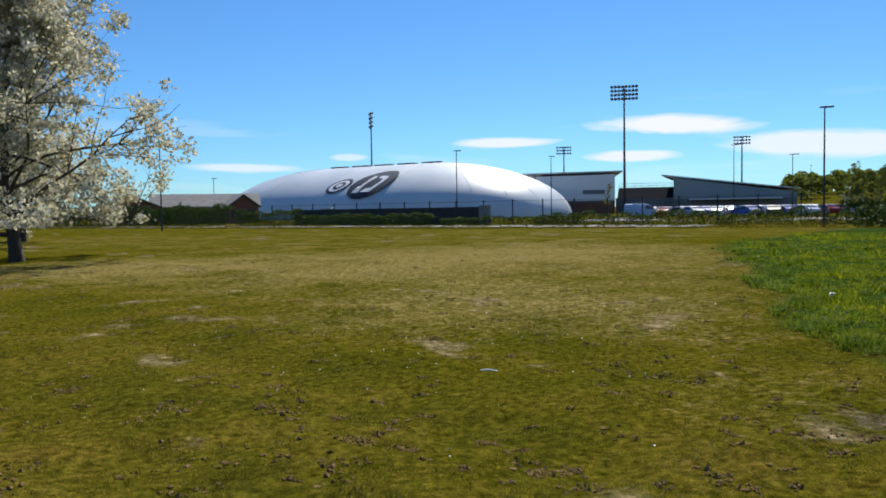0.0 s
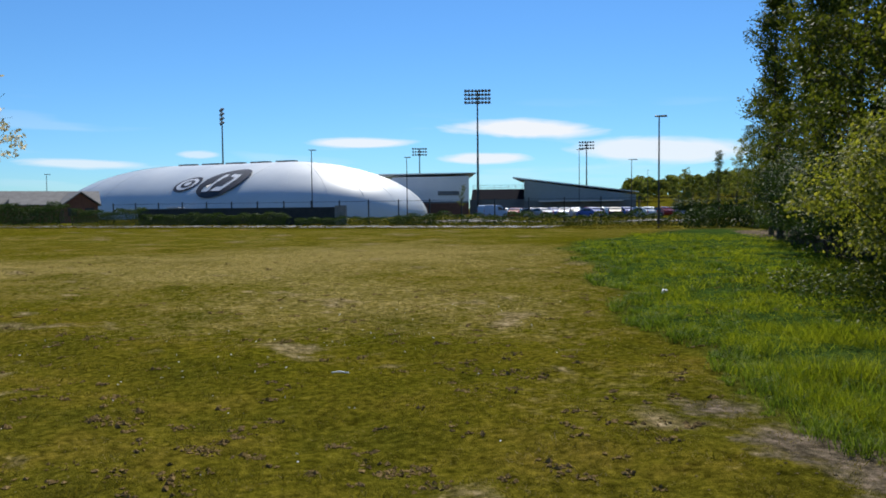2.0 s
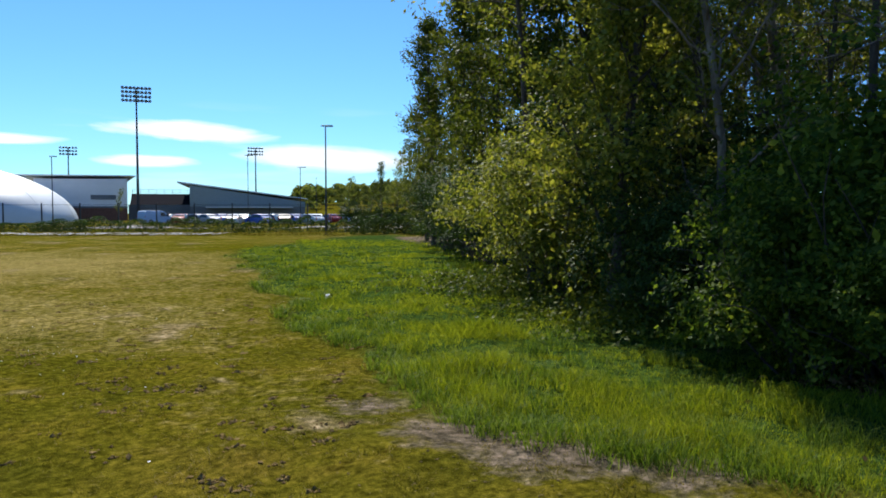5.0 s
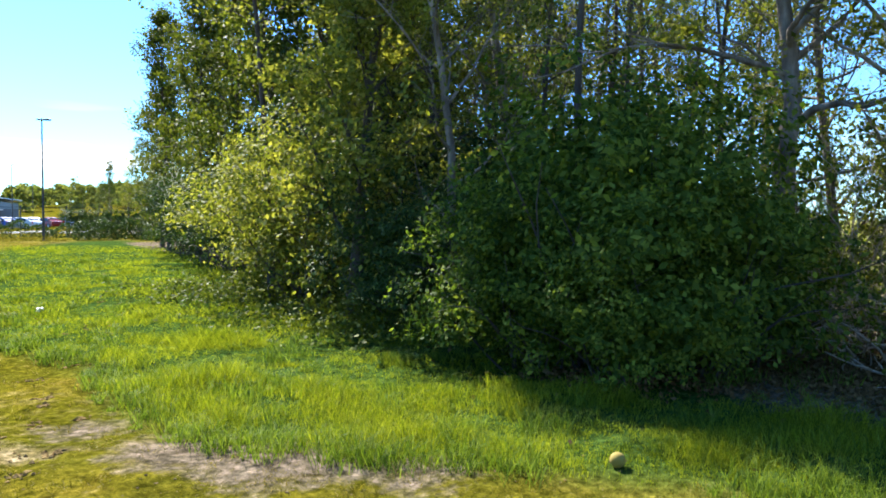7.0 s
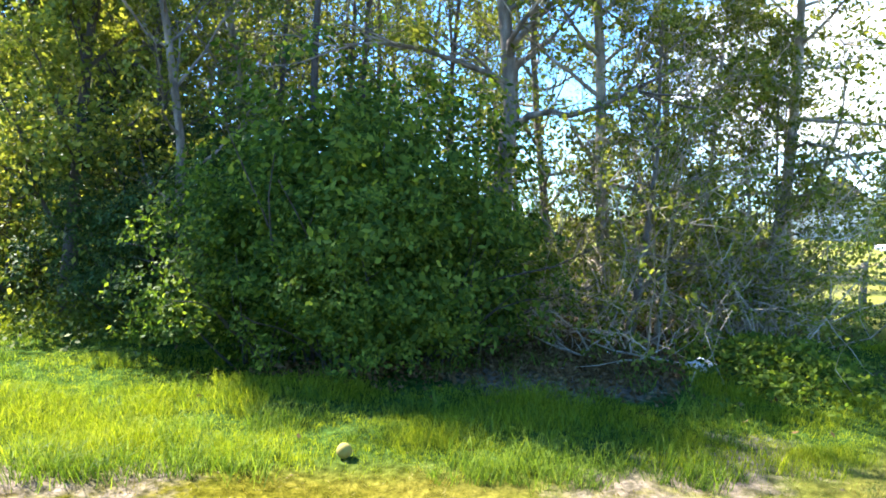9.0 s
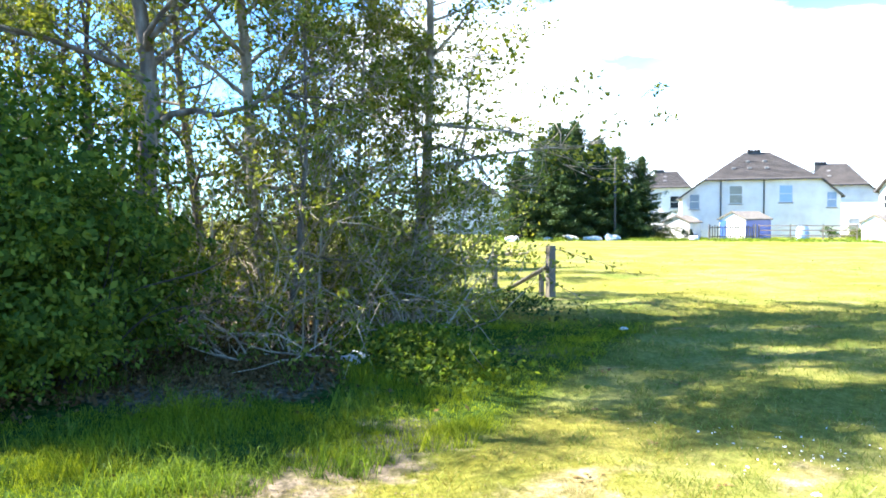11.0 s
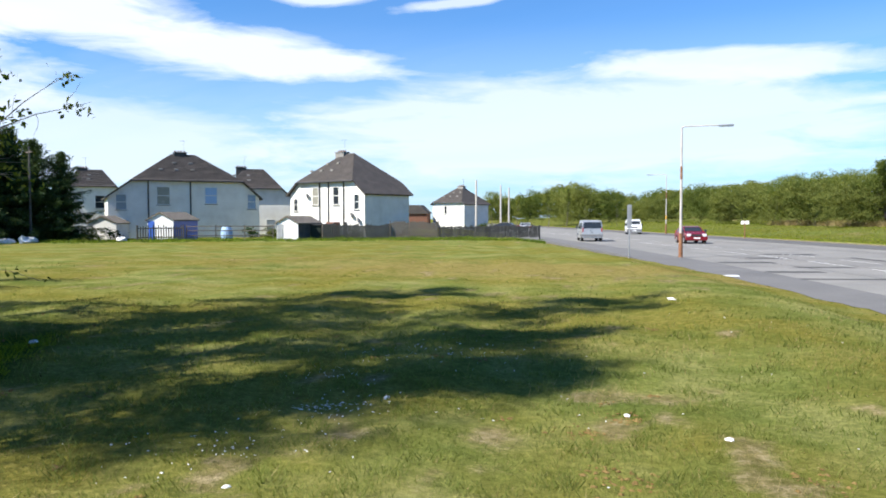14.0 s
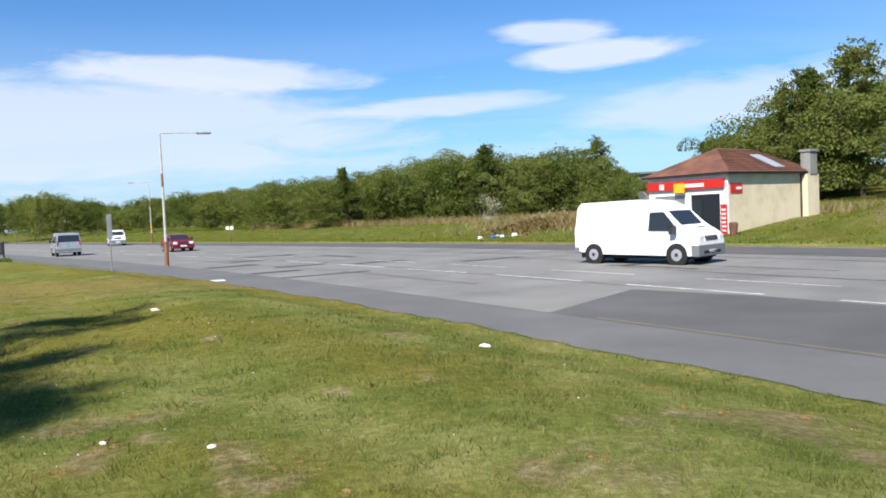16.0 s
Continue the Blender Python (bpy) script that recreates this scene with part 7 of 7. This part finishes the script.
def build_grass():
    rng = np.random.default_rng(71)
    x, y, r = scatter(rng, 620000, 3.6, 34, -40, 216)
    s, d = to_road(x, y)
    lush, bare, dry = lush_edge(x, y), bare_mask(x, y), dry_mask(x, y)
    keep = (d < -0.05) & (lush < rng.uniform(0.3, 0.8, len(x))) & (bare < rng.uniform(0.2, 1.15, len(x))) & (rng.uniform(0, 1, len(x)) < 0.2 + 0.8 * patchy(x, y, 4.0, 1.0))
    x, y, r, dry, d = x[keep], y[keep], r[keep], dry[keep], d[keep]
    south = ease((1 - y) / 5)
    h = (0.016 + 0.034 * patchy(x, y, 5.0, 2.0) ** 2 * (1 + 0.5 * south) + 0.012 * patchy(x, y, 1.6, 2.0)) * rng.uniform(0.6, 1.6, len(x))
    w = 0.0032 * np.maximum(1, r / 5.5)
    thin = worn_mask(x, y)
    keep = rng.uniform(0, 1, len(x)) > 0.75 * thin
    x, y, r, dry, d, south, h, w, thin = [a[keep] for a in (x, y, r, dry, d, south, h, w, thin)]
    h *= (1 - 0.5 * thin) * (1 - 0.6 * ease((r - 9) / 12))
    straw = rng.uniform(0, 1, len(x)) < 0.10 + 0.7 * thin + 0.4 * np.clip(dry, 0, 1) + 0.25 * (patchy(x, y, 1.1, 4.0) > 0.82)
    sel = ~straw & (rng.uniform(0, 1, len(x)) < south)
    blade_mesh("mown_grass", rng, x[sel], y[sel], h[sel] * 1.45, w[sel], 0.6, BLADE_VERGE, "short bright green grass of the verge", False)
    sel = ~straw & ~sel
    blade_mesh("mown_grass", rng, x[sel], y[sel], h[sel], w[sel], 0.7, BLADE, "short mown olive-green grass of the field", False)
    blade_mesh("dry_grass", rng, x[straw], y[straw], h[straw] * 0.8, w[straw], 1.0, BLADE_DRY, "dry straw-coloured cut grass lying in the field", False)
    # single pale stalks standing over the verge
    sx, sy, sr = scatter(rng, 5000, 3.8, 16, 108, 214)
    keep = (to_road(sx, sy)[1] < -0.15) & (mottle(sx, sy, 0.8, 8.0) > rng.uniform(0.3, 0.9, len(sx)))
    sx, sy, sr = sx[keep], sy[keep], sr[keep]
    blade_mesh("grass_stalks", rng, sx, sy, rng.uniform(0.05, 0.13, len(sx)), 0.0022 * np.maximum(1, sr / 5), 0.35, BLADE_DRY, "thin pale grass stalks standing over the verge", False)
    # uncut grass along the wood, in tufts
    cx, cy, cr = scatter(rng, 34000, 4.2, 46, 12, 128)
    keep = lush_edge(cx, cy) > rng.uniform(0.5, 0.98, len(cx))
    foot = 10.2 + np.clip(cy - 4, 0, 99) * 0.50
    keep &= (cx < foot + 1.5) & (np.hypot(cx - 4.98, cy - 1.53) > 0.16) & ~((cx > 7.3 + 0.3 * np.sin(cy * 3)) & (cy > -0.9) & (cy < 3.2))
    cx, cy, cr = cx[keep], cy[keep], cr[keep]
    k = 22
    tall = (0.27 + 2.4 * mottle(cx, cy, 1.8, 5.0) ** 3 * (0.5 + mottle(cx, cy, 0.6, 6.0))) * rng.uniform(0.5, 1.5, len(cx))
    x = np.repeat(cx, k) + rng.normal(size=len(cx) * k) * 0.07 * np.repeat(np.maximum(1, cr / 9), k)
    y = np.repeat(cy, k) + rng.normal(size=len(cx) * k) * 0.07 * np.repeat(np.maximum(1, cr / 9), k)
    hh = np.repeat(0.095 * tall, k) * rng.uniform(0.5, 1.3, len(x))
    ww = 0.0024 * np.repeat(np.maximum(1, cr / 6), k)
    close = np.repeat(cr < 9, k)
    blade_mesh("uncut_grass", rng, x[close], y[close], hh[close], ww[close], 0.65, BLADE_LUSH, "tall uncut bright green grass along the wood")
    blade_mesh("uncut_grass", rng, x[~close], y[~close], hh[~close], ww[~close], 0.65, BLADE_LUSH, "tall uncut bright green grass towards the far hedge", False)
    # single tussocks, thickest along the edge of the mown field
    tx, ty, tr = scatter(rng, 5200, 4.3, 40, 14, 100)
    e = lush_edge(tx, ty)
    keep = (e > 0.25) & (np.hypot(tx - 4.9, ty - 1.5) > 0.55) & (rng.uniform(0, 1, len(tx)) < np.where(e < 0.9, 0.8, 0.22)) & (tx < wood_foot(ty) + 0.5)
    tx, ty, tr = tx[keep], ty[keep], tr[keep]
    k = 46
    big = rng.uniform(0.5, 1.4, len(tx)) ** 1.5
    a, q = rng.uniform(0, 2 * np.pi, len(tx) * k), np.sqrt(rng.uniform(0, 1, len(tx) * k)) * 0.13 * np.repeat(big, k)
    x, y = np.repeat(tx, k) + q * np.cos(a), np.repeat(ty, k) + q * np.sin(a)
    hh = np.repeat(0.16 * big, k) * rng.uniform(0.4, 1.25, len(x))
    blade_mesh("grass_tussocks", rng, x, y, hh, 0.0030 * np.repeat(np.maximum(1, tr / 6), k), 0.8, BLADE_TUFT, "dark green tussocks standing in the uncut grass")
    # rough grass beyond the road and along the gardens
    n = 60000
    ss, dd = rng.uniform(-30, 190, n), ROAD_W + 0.3 + rng.uniform(0, 1, n) ** 1.5 * 30
    x, y = to_world(ss, dd)
    blade_mesh("rough_grass", rng, x, y, rng.uniform(0.06, 0.2, n), np.full(n, 0.03), 0.7, BLADE_LUSH, "rough green grass on the far verge", False)
    n = 20000
    ss, dd = rng.uniform(17, 115, n), ROAD_W + 17.2 + rng.normal(size=n) * 0.9
    mound = rng.uniform(0, 1, n) < 0.45
    ss = np.where(mound, 49 + rng.normal(size=n) * 4.5, ss)
    dd = np.where(mound, ROAD_W + 14.5 + rng.normal(size=n) * 3.0, dd)
    x, y = to_world(ss, dd)
    blade_mesh("dry_grass", rng, x, y, rng.uniform(0.5, 1.1, n), np.full(n, 0.035), 0.5, BLADE_DRY, "tall dry straw-coloured grass below the far wood", False)
    n = 26000
    ss, dd = rng.uniform(-8, 24, n), ROAD_W + 12 + rng.normal(size=n) * 3
    x, y = to_world(ss, dd)
    blade_mesh("rough_grass", rng, x, y, rng.uniform(0.12, 0.4, n), np.full(n, 0.012), 0.7, BLADE_LUSH, "tall rough green grass beside the shop", False)
    n = 22000
    a, r = np.radians(rng.uniform(103, 149, n)), 70 + rng.normal(size=n) * 1.6
    x, y = r * np.sin(a), r * np.cos(a)
    blade_mesh("rough_grass", rng, x, y, rng.uniform(0.1, 0.45, n) * (0.3 + patchy(x, y, 0.5, 2.0)), np.full(n, 0.03), 0.6, BLADE_TUFT, "weeds and uncut grass before the garden fences", False)


build_grass()


# ---- undergrowth ----
def weed_patch(name, x, y, rx, ry, height, count, leaf, mat, label, seed, category="weeds"):
    rng = np.random.default_rng(seed)
    px, py = x + rng.normal(size=count) * rx, y + rng.normal(size=count) * ry
    fall = np.exp(-0.5 * (((px - x) / rx) ** 2 + ((py - y) / ry) ** 2))
    z = ground_height(px, py) + 0.02 + height * rng.uniform(0, 1, count) ** 0.7 * (0.3 + 0.7 * fall) * (0.6 + 0.6 * patchy(px, py, 3, seed))
    v, f = leaf_quads(rng, np.stack([px, py, z], -1), leaf, flat=0.2)
    return tagged(new(name, mesh_from(name, v, f, mat)), label, category, kind="stuff")


weed_patch("weeds", 9.0, -1.75, 0.6, 0.45, 0.45, 4200, 0.035, LEAF_SHRUB, "green nettles at the edge of the wood", 81)
weed_patch("weeds", 9.2, 6.6, 0.8, 1.2, 0.5, 4600, 0.035, LEAF, "low bramble leaves below the shrubs", 82)
weed_patch("weeds", 10.8, 10.6, 0.8, 1.4, 0.6, 4600, 0.04, LEAF, "low bramble leaves below the shrubs", 83)
weed_patch("weeds", 14.2, -4.4, 1.0, 0.35, 0.25, 900, 0.035, LEAF_DARK, "rough growth round the fence posts", 84)
weed_patch("leaf_litter", 9.8, 0.3, 0.9, 0.8, 0.05, 3600, 0.03, DEAD, "brown dead leaves and twigs under the trees", 85, "leaf litter")
weed_patch("leaf_litter", 8.6, 0.3, 0.5, 0.6, 0.05, 3200, 0.03, DEAD, "brown dead leaves and twigs before the thicket", 88, "leaf litter")
weed_patch("leaf_litter", 12.5, 1.0, 2.2, 2.2, 0.05, 3800, 0.03, DEAD, "brown dead leaves and twigs inside the wood", 86, "leaf litter")
weed_patch("leaf_litter", 7.5, 2.3, 0.28, 0.6, 0.05, 800, 0.03, DEAD, "brown dead leaves under the shrub", 87, "leaf litter")


def thicket(x, y, width, height, seed, stems=30, leaves=3600, mat=None, bark=None):
    """Tangled bare twigs with a few leaves."""
    rng = np.random.default_rng(seed)
    wood, tips = [], []
    for i in range(stems):
        p = (rng.normal() * width * 0.28, rng.normal() * width * 0.28, -0.05)
        az, inc = rng.uniform(0, 2 * np.pi), radians(rng.uniform(10, 75))
        h = (math.sin(az) * math.sin(inc), math.cos(az) * math.sin(inc), math.cos(inc))
        st = wander(rng, p, h, height * rng.uniform(0.6, 1.2), 7, 0.22, 0.02)
        wood.append(tube_arrays(st, 0.013 * (1 - np.linspace(0, 1, 8) * 0.75), 4))
        for j in range(4):
            q = st[rng.integers(2, 8)]
            tw = wander(rng, q, rng.normal(size=3) + np.array([0, 0, 0.1]), height * rng.uniform(0.2, 0.5), 4, 0.25, 0.02)
            wood.append(tube_arrays(tw, 0.006 * (1 - np.linspace(0, 1, 5) * 0.6), 3))
            tips.append(tw)
    v, f = joined(wood)
    ob = thing("thicket", spot(x, y), "tangled thicket of thin pale twigs with small leaves", "shrub", "thickets at the end of the wood")
    c = tagged(new("tangle", mesh_from("tangle", v, f, bark or PALE_BARK)), "tangle of thin bare twigs", kind="stuff")
    c.parent = ob
    t = np.concatenate(tips)
    pos = t[rng.integers(0, len(t), leaves)] + rng.normal(size=(leaves, 3)) * 0.05
    v, f = leaf_quads(rng, pos, 0.033)
    c = new("foliage", mesh_from("foliage", v, f, mat or LEAF_YOUNG))
    c.parent = ob


# all thickets take pale bark, so that their twigs look sunlit
for i, (x, y, w, h) in enumerate([(10.2, -0.2, 2.2, 2.6), (10.9, -1.2, 2.4, 2.8), (12.0, -1.6, 2.0, 2.6), (11.4, 0.6, 2.6, 3.2), (12.8, -0.6, 2.6, 3.0), (13.6, -2.4, 1.4, 1.6), (13.8, 1.6, 2.8, 3.2), (15.0, -0.8, 2.8, 3.0), (16.2, 0.6, 2.8, 3.2), (16.4, 2.4, 2.8, 3.2)]):
    thicket(x, y, w, h, 500 + i, bark=PALE_BARK)


# ---- wooden fence at the end of the wood ----
wf = thing("post_and_rail_fence", pose(15.15, -5.42, z_at(15.15, -5.42), 0, 0, 14), "old timber fence posts with a fallen rail", "fence")
part("post", boxes((-0.075, -0.075, -0.3, 0.075, 0.075, 1.04), bevel=0.012), TIMBER, wf, "square weathered post")
part("post", boxes((2.25, -0.05, -0.3, 2.35, 0.05, 0.86), bevel=0.01), TIMBER, wf, "thin weathered post")
part("rail", tube([(-0.02, 0.09, 0.62), (1.3, 0.12, 0.12)], 0.045, 6), TIMBER, wf, "fallen sloping rail")
part("rail", tube([(2.3, 0.08, 0.5), (5.2, 0.3, 0.4)], 0.04, 6), TIMBER, wf)
part("stub", boxes((0.3, -0.04, -0.3, 0.38, 0.04, 0.45)), TIMBER, wf)


def fallen_branch(x, y, turn, length, seed):
    rng = np.random.default_rng(seed)
    ob = thing("fallen_branch", spot(x, y, turn), "pale broken branch lying under the trees", "branch", "fallen branches")
    main = wander(rng, (-length / 2, 0, 0.03), (1, 0, 0.06), length, 6, 0.08, 0.0)
    v, f = tube_arrays(main, 0.02 * (1 - np.linspace(0, 1, 7) * 0.7), 6)
    c = new("stem", mesh_from("stem", v, f, PALE_BARK, smooth=True))
    c.parent = ob
    for k in (2, 3, 4):
        v, f = tube_arrays(wander(rng, main[k], (0.6, rng.normal(), 0.8), length * 0.3, 4, 0.15, 0.0), 0.012 * (1 - np.linspace(0, 1, 5) * 0.6), 4)
        c = new("twig", mesh_from("twig", v, f, PALE_BARK))
        c.parent = ob


for i, (x, y, turn, length) in enumerate([(9.3, -0.3, 70, 1.3), (8.9, 0.35, 100, 0.9), (9.9, -0.7, 20, 1.1), (9.6, 0.5, 130, 1.0)]):
    fallen_branch(x, y, turn, length, 610 + i)


# ---- small things lying about ----
def lump(name, x, y, sx, sy, sz, mat, label, category, seed, group="", lift=0.3):
    bm = bmesh.new()
    bmesh.ops.create_icosphere(bm, subdivisions=2, radius=1.0)
    for v in bm.verts:
        k = 1 + 0.55 * noise.noise(v.co * 2.2 + Vector((seed * 3.1, seed, 0))) + 0.45 * noise.noise(v.co * 5 + Vector((0, seed * 2.3, 0)))
        v.co = Vector((v.co.x * sx * k, v.co.y * sy * k, v.co.z * sz * k))
    ob = part(name, bm, mat)
    ob.matrix_world = pose(x, y, z_at(x, y) + sz * lift, 0, 0, seed * 47)
    return tagged(ob, label, category, group)


PAPER = plain("crumpled_white_paper", (0.75, 0.75, 0.76), 0.6)
for i, (x, y, s) in enumerate([(7.7, 12.57, 0.11), (9.05, -1.06, 0.17), (0.24, -11.0, 0.085), (5.93, -14.1, 0.075), (11.09, -5.16, 0.07), (9.7, 0.0, 0.10), (3.2, -6.39, 0.035), (2.25, -6.02, 0.035), (4.35, -3.31, 0.03), (5.11, -5.56, 0.04), (8.6, 3.6, 0.06)]):
    lump("litter", x, y, s, s * 0.6, s * 0.45, PAPER, "crumpled white litter lying in the grass", "litter", i + 1.0, "litter in the grass")
st = thing("stick", pose(1.05, 7.33, z_at(1.05, 7.33) + 0.03, 0, 0, -25), "pale broken stick lying on the grass", "stick")
part("stick_body", tube([(-0.085, 0, 0), (0.0, 0.006, 0.008), (0.09, 0, 0)], [0.006, 0.008, 0.005], 7), PAPER, st)
bl = thing("ball", pose(5.08, 1.55, z_at(5.08, 1.55) + 0.052), "faded yellow ball in the grass", "ball")
bm = bmesh.new()
bmesh.ops.create_uvsphere(bm, u_segments=20, v_segments=12, radius=0.051)
part("ball_body", bm, BRASS_BALL, bl, smooth=True)
SOIL = material("dry_soil", [(0.3, (0.085, 0.062, 0.03)), (0.7, (0.19, 0.145, 0.075))], scale=12, rough=1.0, fine=60, bump=0.5)
SOIL.node_tree.nodes["Principled BSDF"].inputs["Specular IOR Level"].default_value = 0.05
DAMP_SOIL = material("damp_soil", [(0.3, (0.115, 0.072, 0.024)), (0.7, (0.27, 0.185, 0.075))], scale=14, rough=1.0, fine=60, bump=0.6)
DAMP_SOIL.node_tree.nodes["Principled BSDF"].inputs["Specular IOR Level"].default_value = 0.05


def crumbs(name, label, seed, count, centres, size, mat, category, flat=0.35):
    """Many small lumps strewn round some centres (x, y, spread)."""
    rng = np.random.default_rng(seed)
    c = np.array(centres)
    k = rng.integers(0, len(c), count)
    x, y = c[k, 0] + rng.normal(size=count) * c[k, 2], c[k, 1] + rng.normal(size=count) * c[k, 2]
    ok = to_road(x, y)[1] < -0.1
    x, y = x[ok], y[ok]
    n = len(x)
    oct_v = np.array([[1, 0, 0], [0, 1, 0], [-1, 0, 0], [0, -1, 0], [0, 0, 1], [0, 0, -1]], float)
    oct_f = np.array([[0, 1, 4], [1, 2, 4], [2, 3, 4], [3, 0, 4], [1, 0, 5], [2, 1, 5], [3, 2, 5], [0, 3, 5]])
    s = size * rng.uniform(0.4, 1.6, (n, 1, 1))
    jit = 1 + 0.35 * rng.normal(size=(n, 6, 1))
    v = oct_v[None] * s * jit * np.array([1, 1, flat])
    a = rng.uniform(0, 6.28, n)[:, None]
    v = np.stack([v[..., 0] * np.cos(a) - v[..., 1] * np.sin(a), v[..., 0] * np.sin(a) + v[..., 1] * np.cos(a), v[..., 2]], -1)
    v = v + np.stack([x, y, ground_height(x, y) + size * flat * 0.5], -1)[:, None]
    f = (oct_f[None] + 6 * np.arange(n)[:, None, None]).reshape(-1, 3)
    return tagged(new(name, mesh_from(name, v.reshape(-1, 3), f, mat)), label, category, kind="stuff")


CLODS = [(-0.19, 5.37, 0.07), (-0.1, 5.3, 0.05), (-0.34, 6.0, 0.06), (-0.95, 6.26, 0.06), (-2.9, 7.26, 0.09), (-1.68, 7.55, 0.07), (-0.96, 7.19, 0.06), (1.0, 4.62, 0.06), (1.19, 4.64, 0.05), (-3.96, 12.1, 0.12), (0.65, 9.3, 0.06), (-1.14, 10.2, 0.07), (1.7, 11, 0.15), (3.75, 12.7, 0.25)]
crumbs("soil_crumbs", "clods of dark brown soil broken up in the grass", 99, 460, [(x, y, 0.9 * w) for x, y, w in CLODS], 0.0145, DAMP_SOIL, "soil", 0.5)
crumbs("soil_crumbs", "clods of dry brown soil broken up in the verge", 100, 220, [(2.69, -5.0, 0.12), (2.44, -4.9, 0.1), (1.53, -5.54, 0.12), (3.33, -5.8, 0.1), (3.19, -6.33, 0.08), (5.8, -9.2, 0.25)], 0.015, DAMP_SOIL, "soil", 0.45)
spots = np.random.default_rng(90)
WORMS = [(*xy, spots.uniform(0.02, 0.07)) for xy in np.stack(scatter(spots, 420, 4.5, 30, -38, 36)[:2], -1)]
crumbs("soil_crumbs", "small dark heaps of soil over the field", 91, 4600, WORMS, 0.0165, DAMP_SOIL, "soil", 0.55)
WORMS = [(*xy, spots.uniform(0.02, 0.06)) for xy in np.stack(scatter(spots, 80, 4.2, 18, 112, 206)[:2], -1)]
crumbs("soil_crumbs", "small dark heaps of soil over the verge", 92, 900, WORMS, 0.015, DAMP_SOIL, "soil", 0.45)
crumbs("pebbles", "pale grit on the bare patch of ground", 93, 500, [(3.75, 3.7, 0.6), (4.5, 2.6, 0.6), (5.1, -0.6, 0.6)], 0.009, SOIL, "grit")
crumbs("fallen_petals", "white petals and daisies scattered in the grass", 94, 380, [(6.3, -6.0, 0.25), (5.2, -5.1, 0.22), (5.3, -5.1, 0.2), (6.3, -7.6, 0.4), (5.9, -8.1, 0.4), (5.0, -3.7, 0.4), (5.4, -7.0, 1.4)], 0.008, PAPER, "petals", 0.5)
crumbs("fallen_petals", "white petals and daisies scattered over the field", 95, 170, [(1.2, 8.5, 1.2), (-2, 7, 2), (3, 9.5, 1.5), (0.5, 11, 2.5)], 0.008, PAPER, "petals", 0.5)
crumbs("fallen_petals", "white petals and daisies scattered on the verge", 96, 60, [(2, -8, 2.5), (5, -11, 3)], 0.008, PAPER, "petals", 0.5)

# ---- dumped rubbish on the far verge ----
def far_spot(az, d):
    m = grounded(at(az, d))
    return m.translation.x, m.translation.y


x, y = far_spot(-175.2, 62)
weed_patch("brushwood", x, y, 2.0, 1.4, 0.8, 1900, 0.09, DEAD, "heap of dead brushwood dumped on the verge", 97, "brushwood")
x, y = far_spot(-173.6, 66)
weed_patch("brushwood", x, y, 2.6, 1.6, 1.0, 2000, 0.10, BLADE_DRY, "heap of dry cuttings dumped on the verge", 98, "brushwood")
for i, (az, d, s, mt, c) in enumerate([(-179.5, 58, 0.3, PAPER, "white"), (-178.6, 58.5, 0.3, BLUE, "blue"), (-177.9, 58, 0.26, PAPER, "white"), (-177.0, 58, 0.34, PAPER, "white"), (-176.2, 57.5, 0.3, BRICK, "brown"), (-178.2, 59, 0.25, LEAD, "grey"), (-173.0, 68, 0.4, PAPER, "white")]):
    x, y = far_spot(az, d)
    lump("rubbish_bag", x, y, s * 0.7, s * 0.6, s * 0.5, mt, c + " rubbish dumped on the far verge", "rubbish", i + 20.0, "dumped rubbish")
for i, (az, d, s) in enumerate([(112.2, 69, 0.5), (113.6, 69, 0.6), (109.0, 69, 0.4), (110.5, 69.3, 0.5), (106.5, 67, 0.4), (119.2, 70, 0.4)]):
    x, y = far_spot(az, d)
    lump("rubbish_bag", x, y, s * 1.6, s, s * 0.7, PAPER if i != 2 else LIGHT_BLUE, "pale sacks and rubble before the gardens", "rubbish", i + 40.0, "garden rubbish")
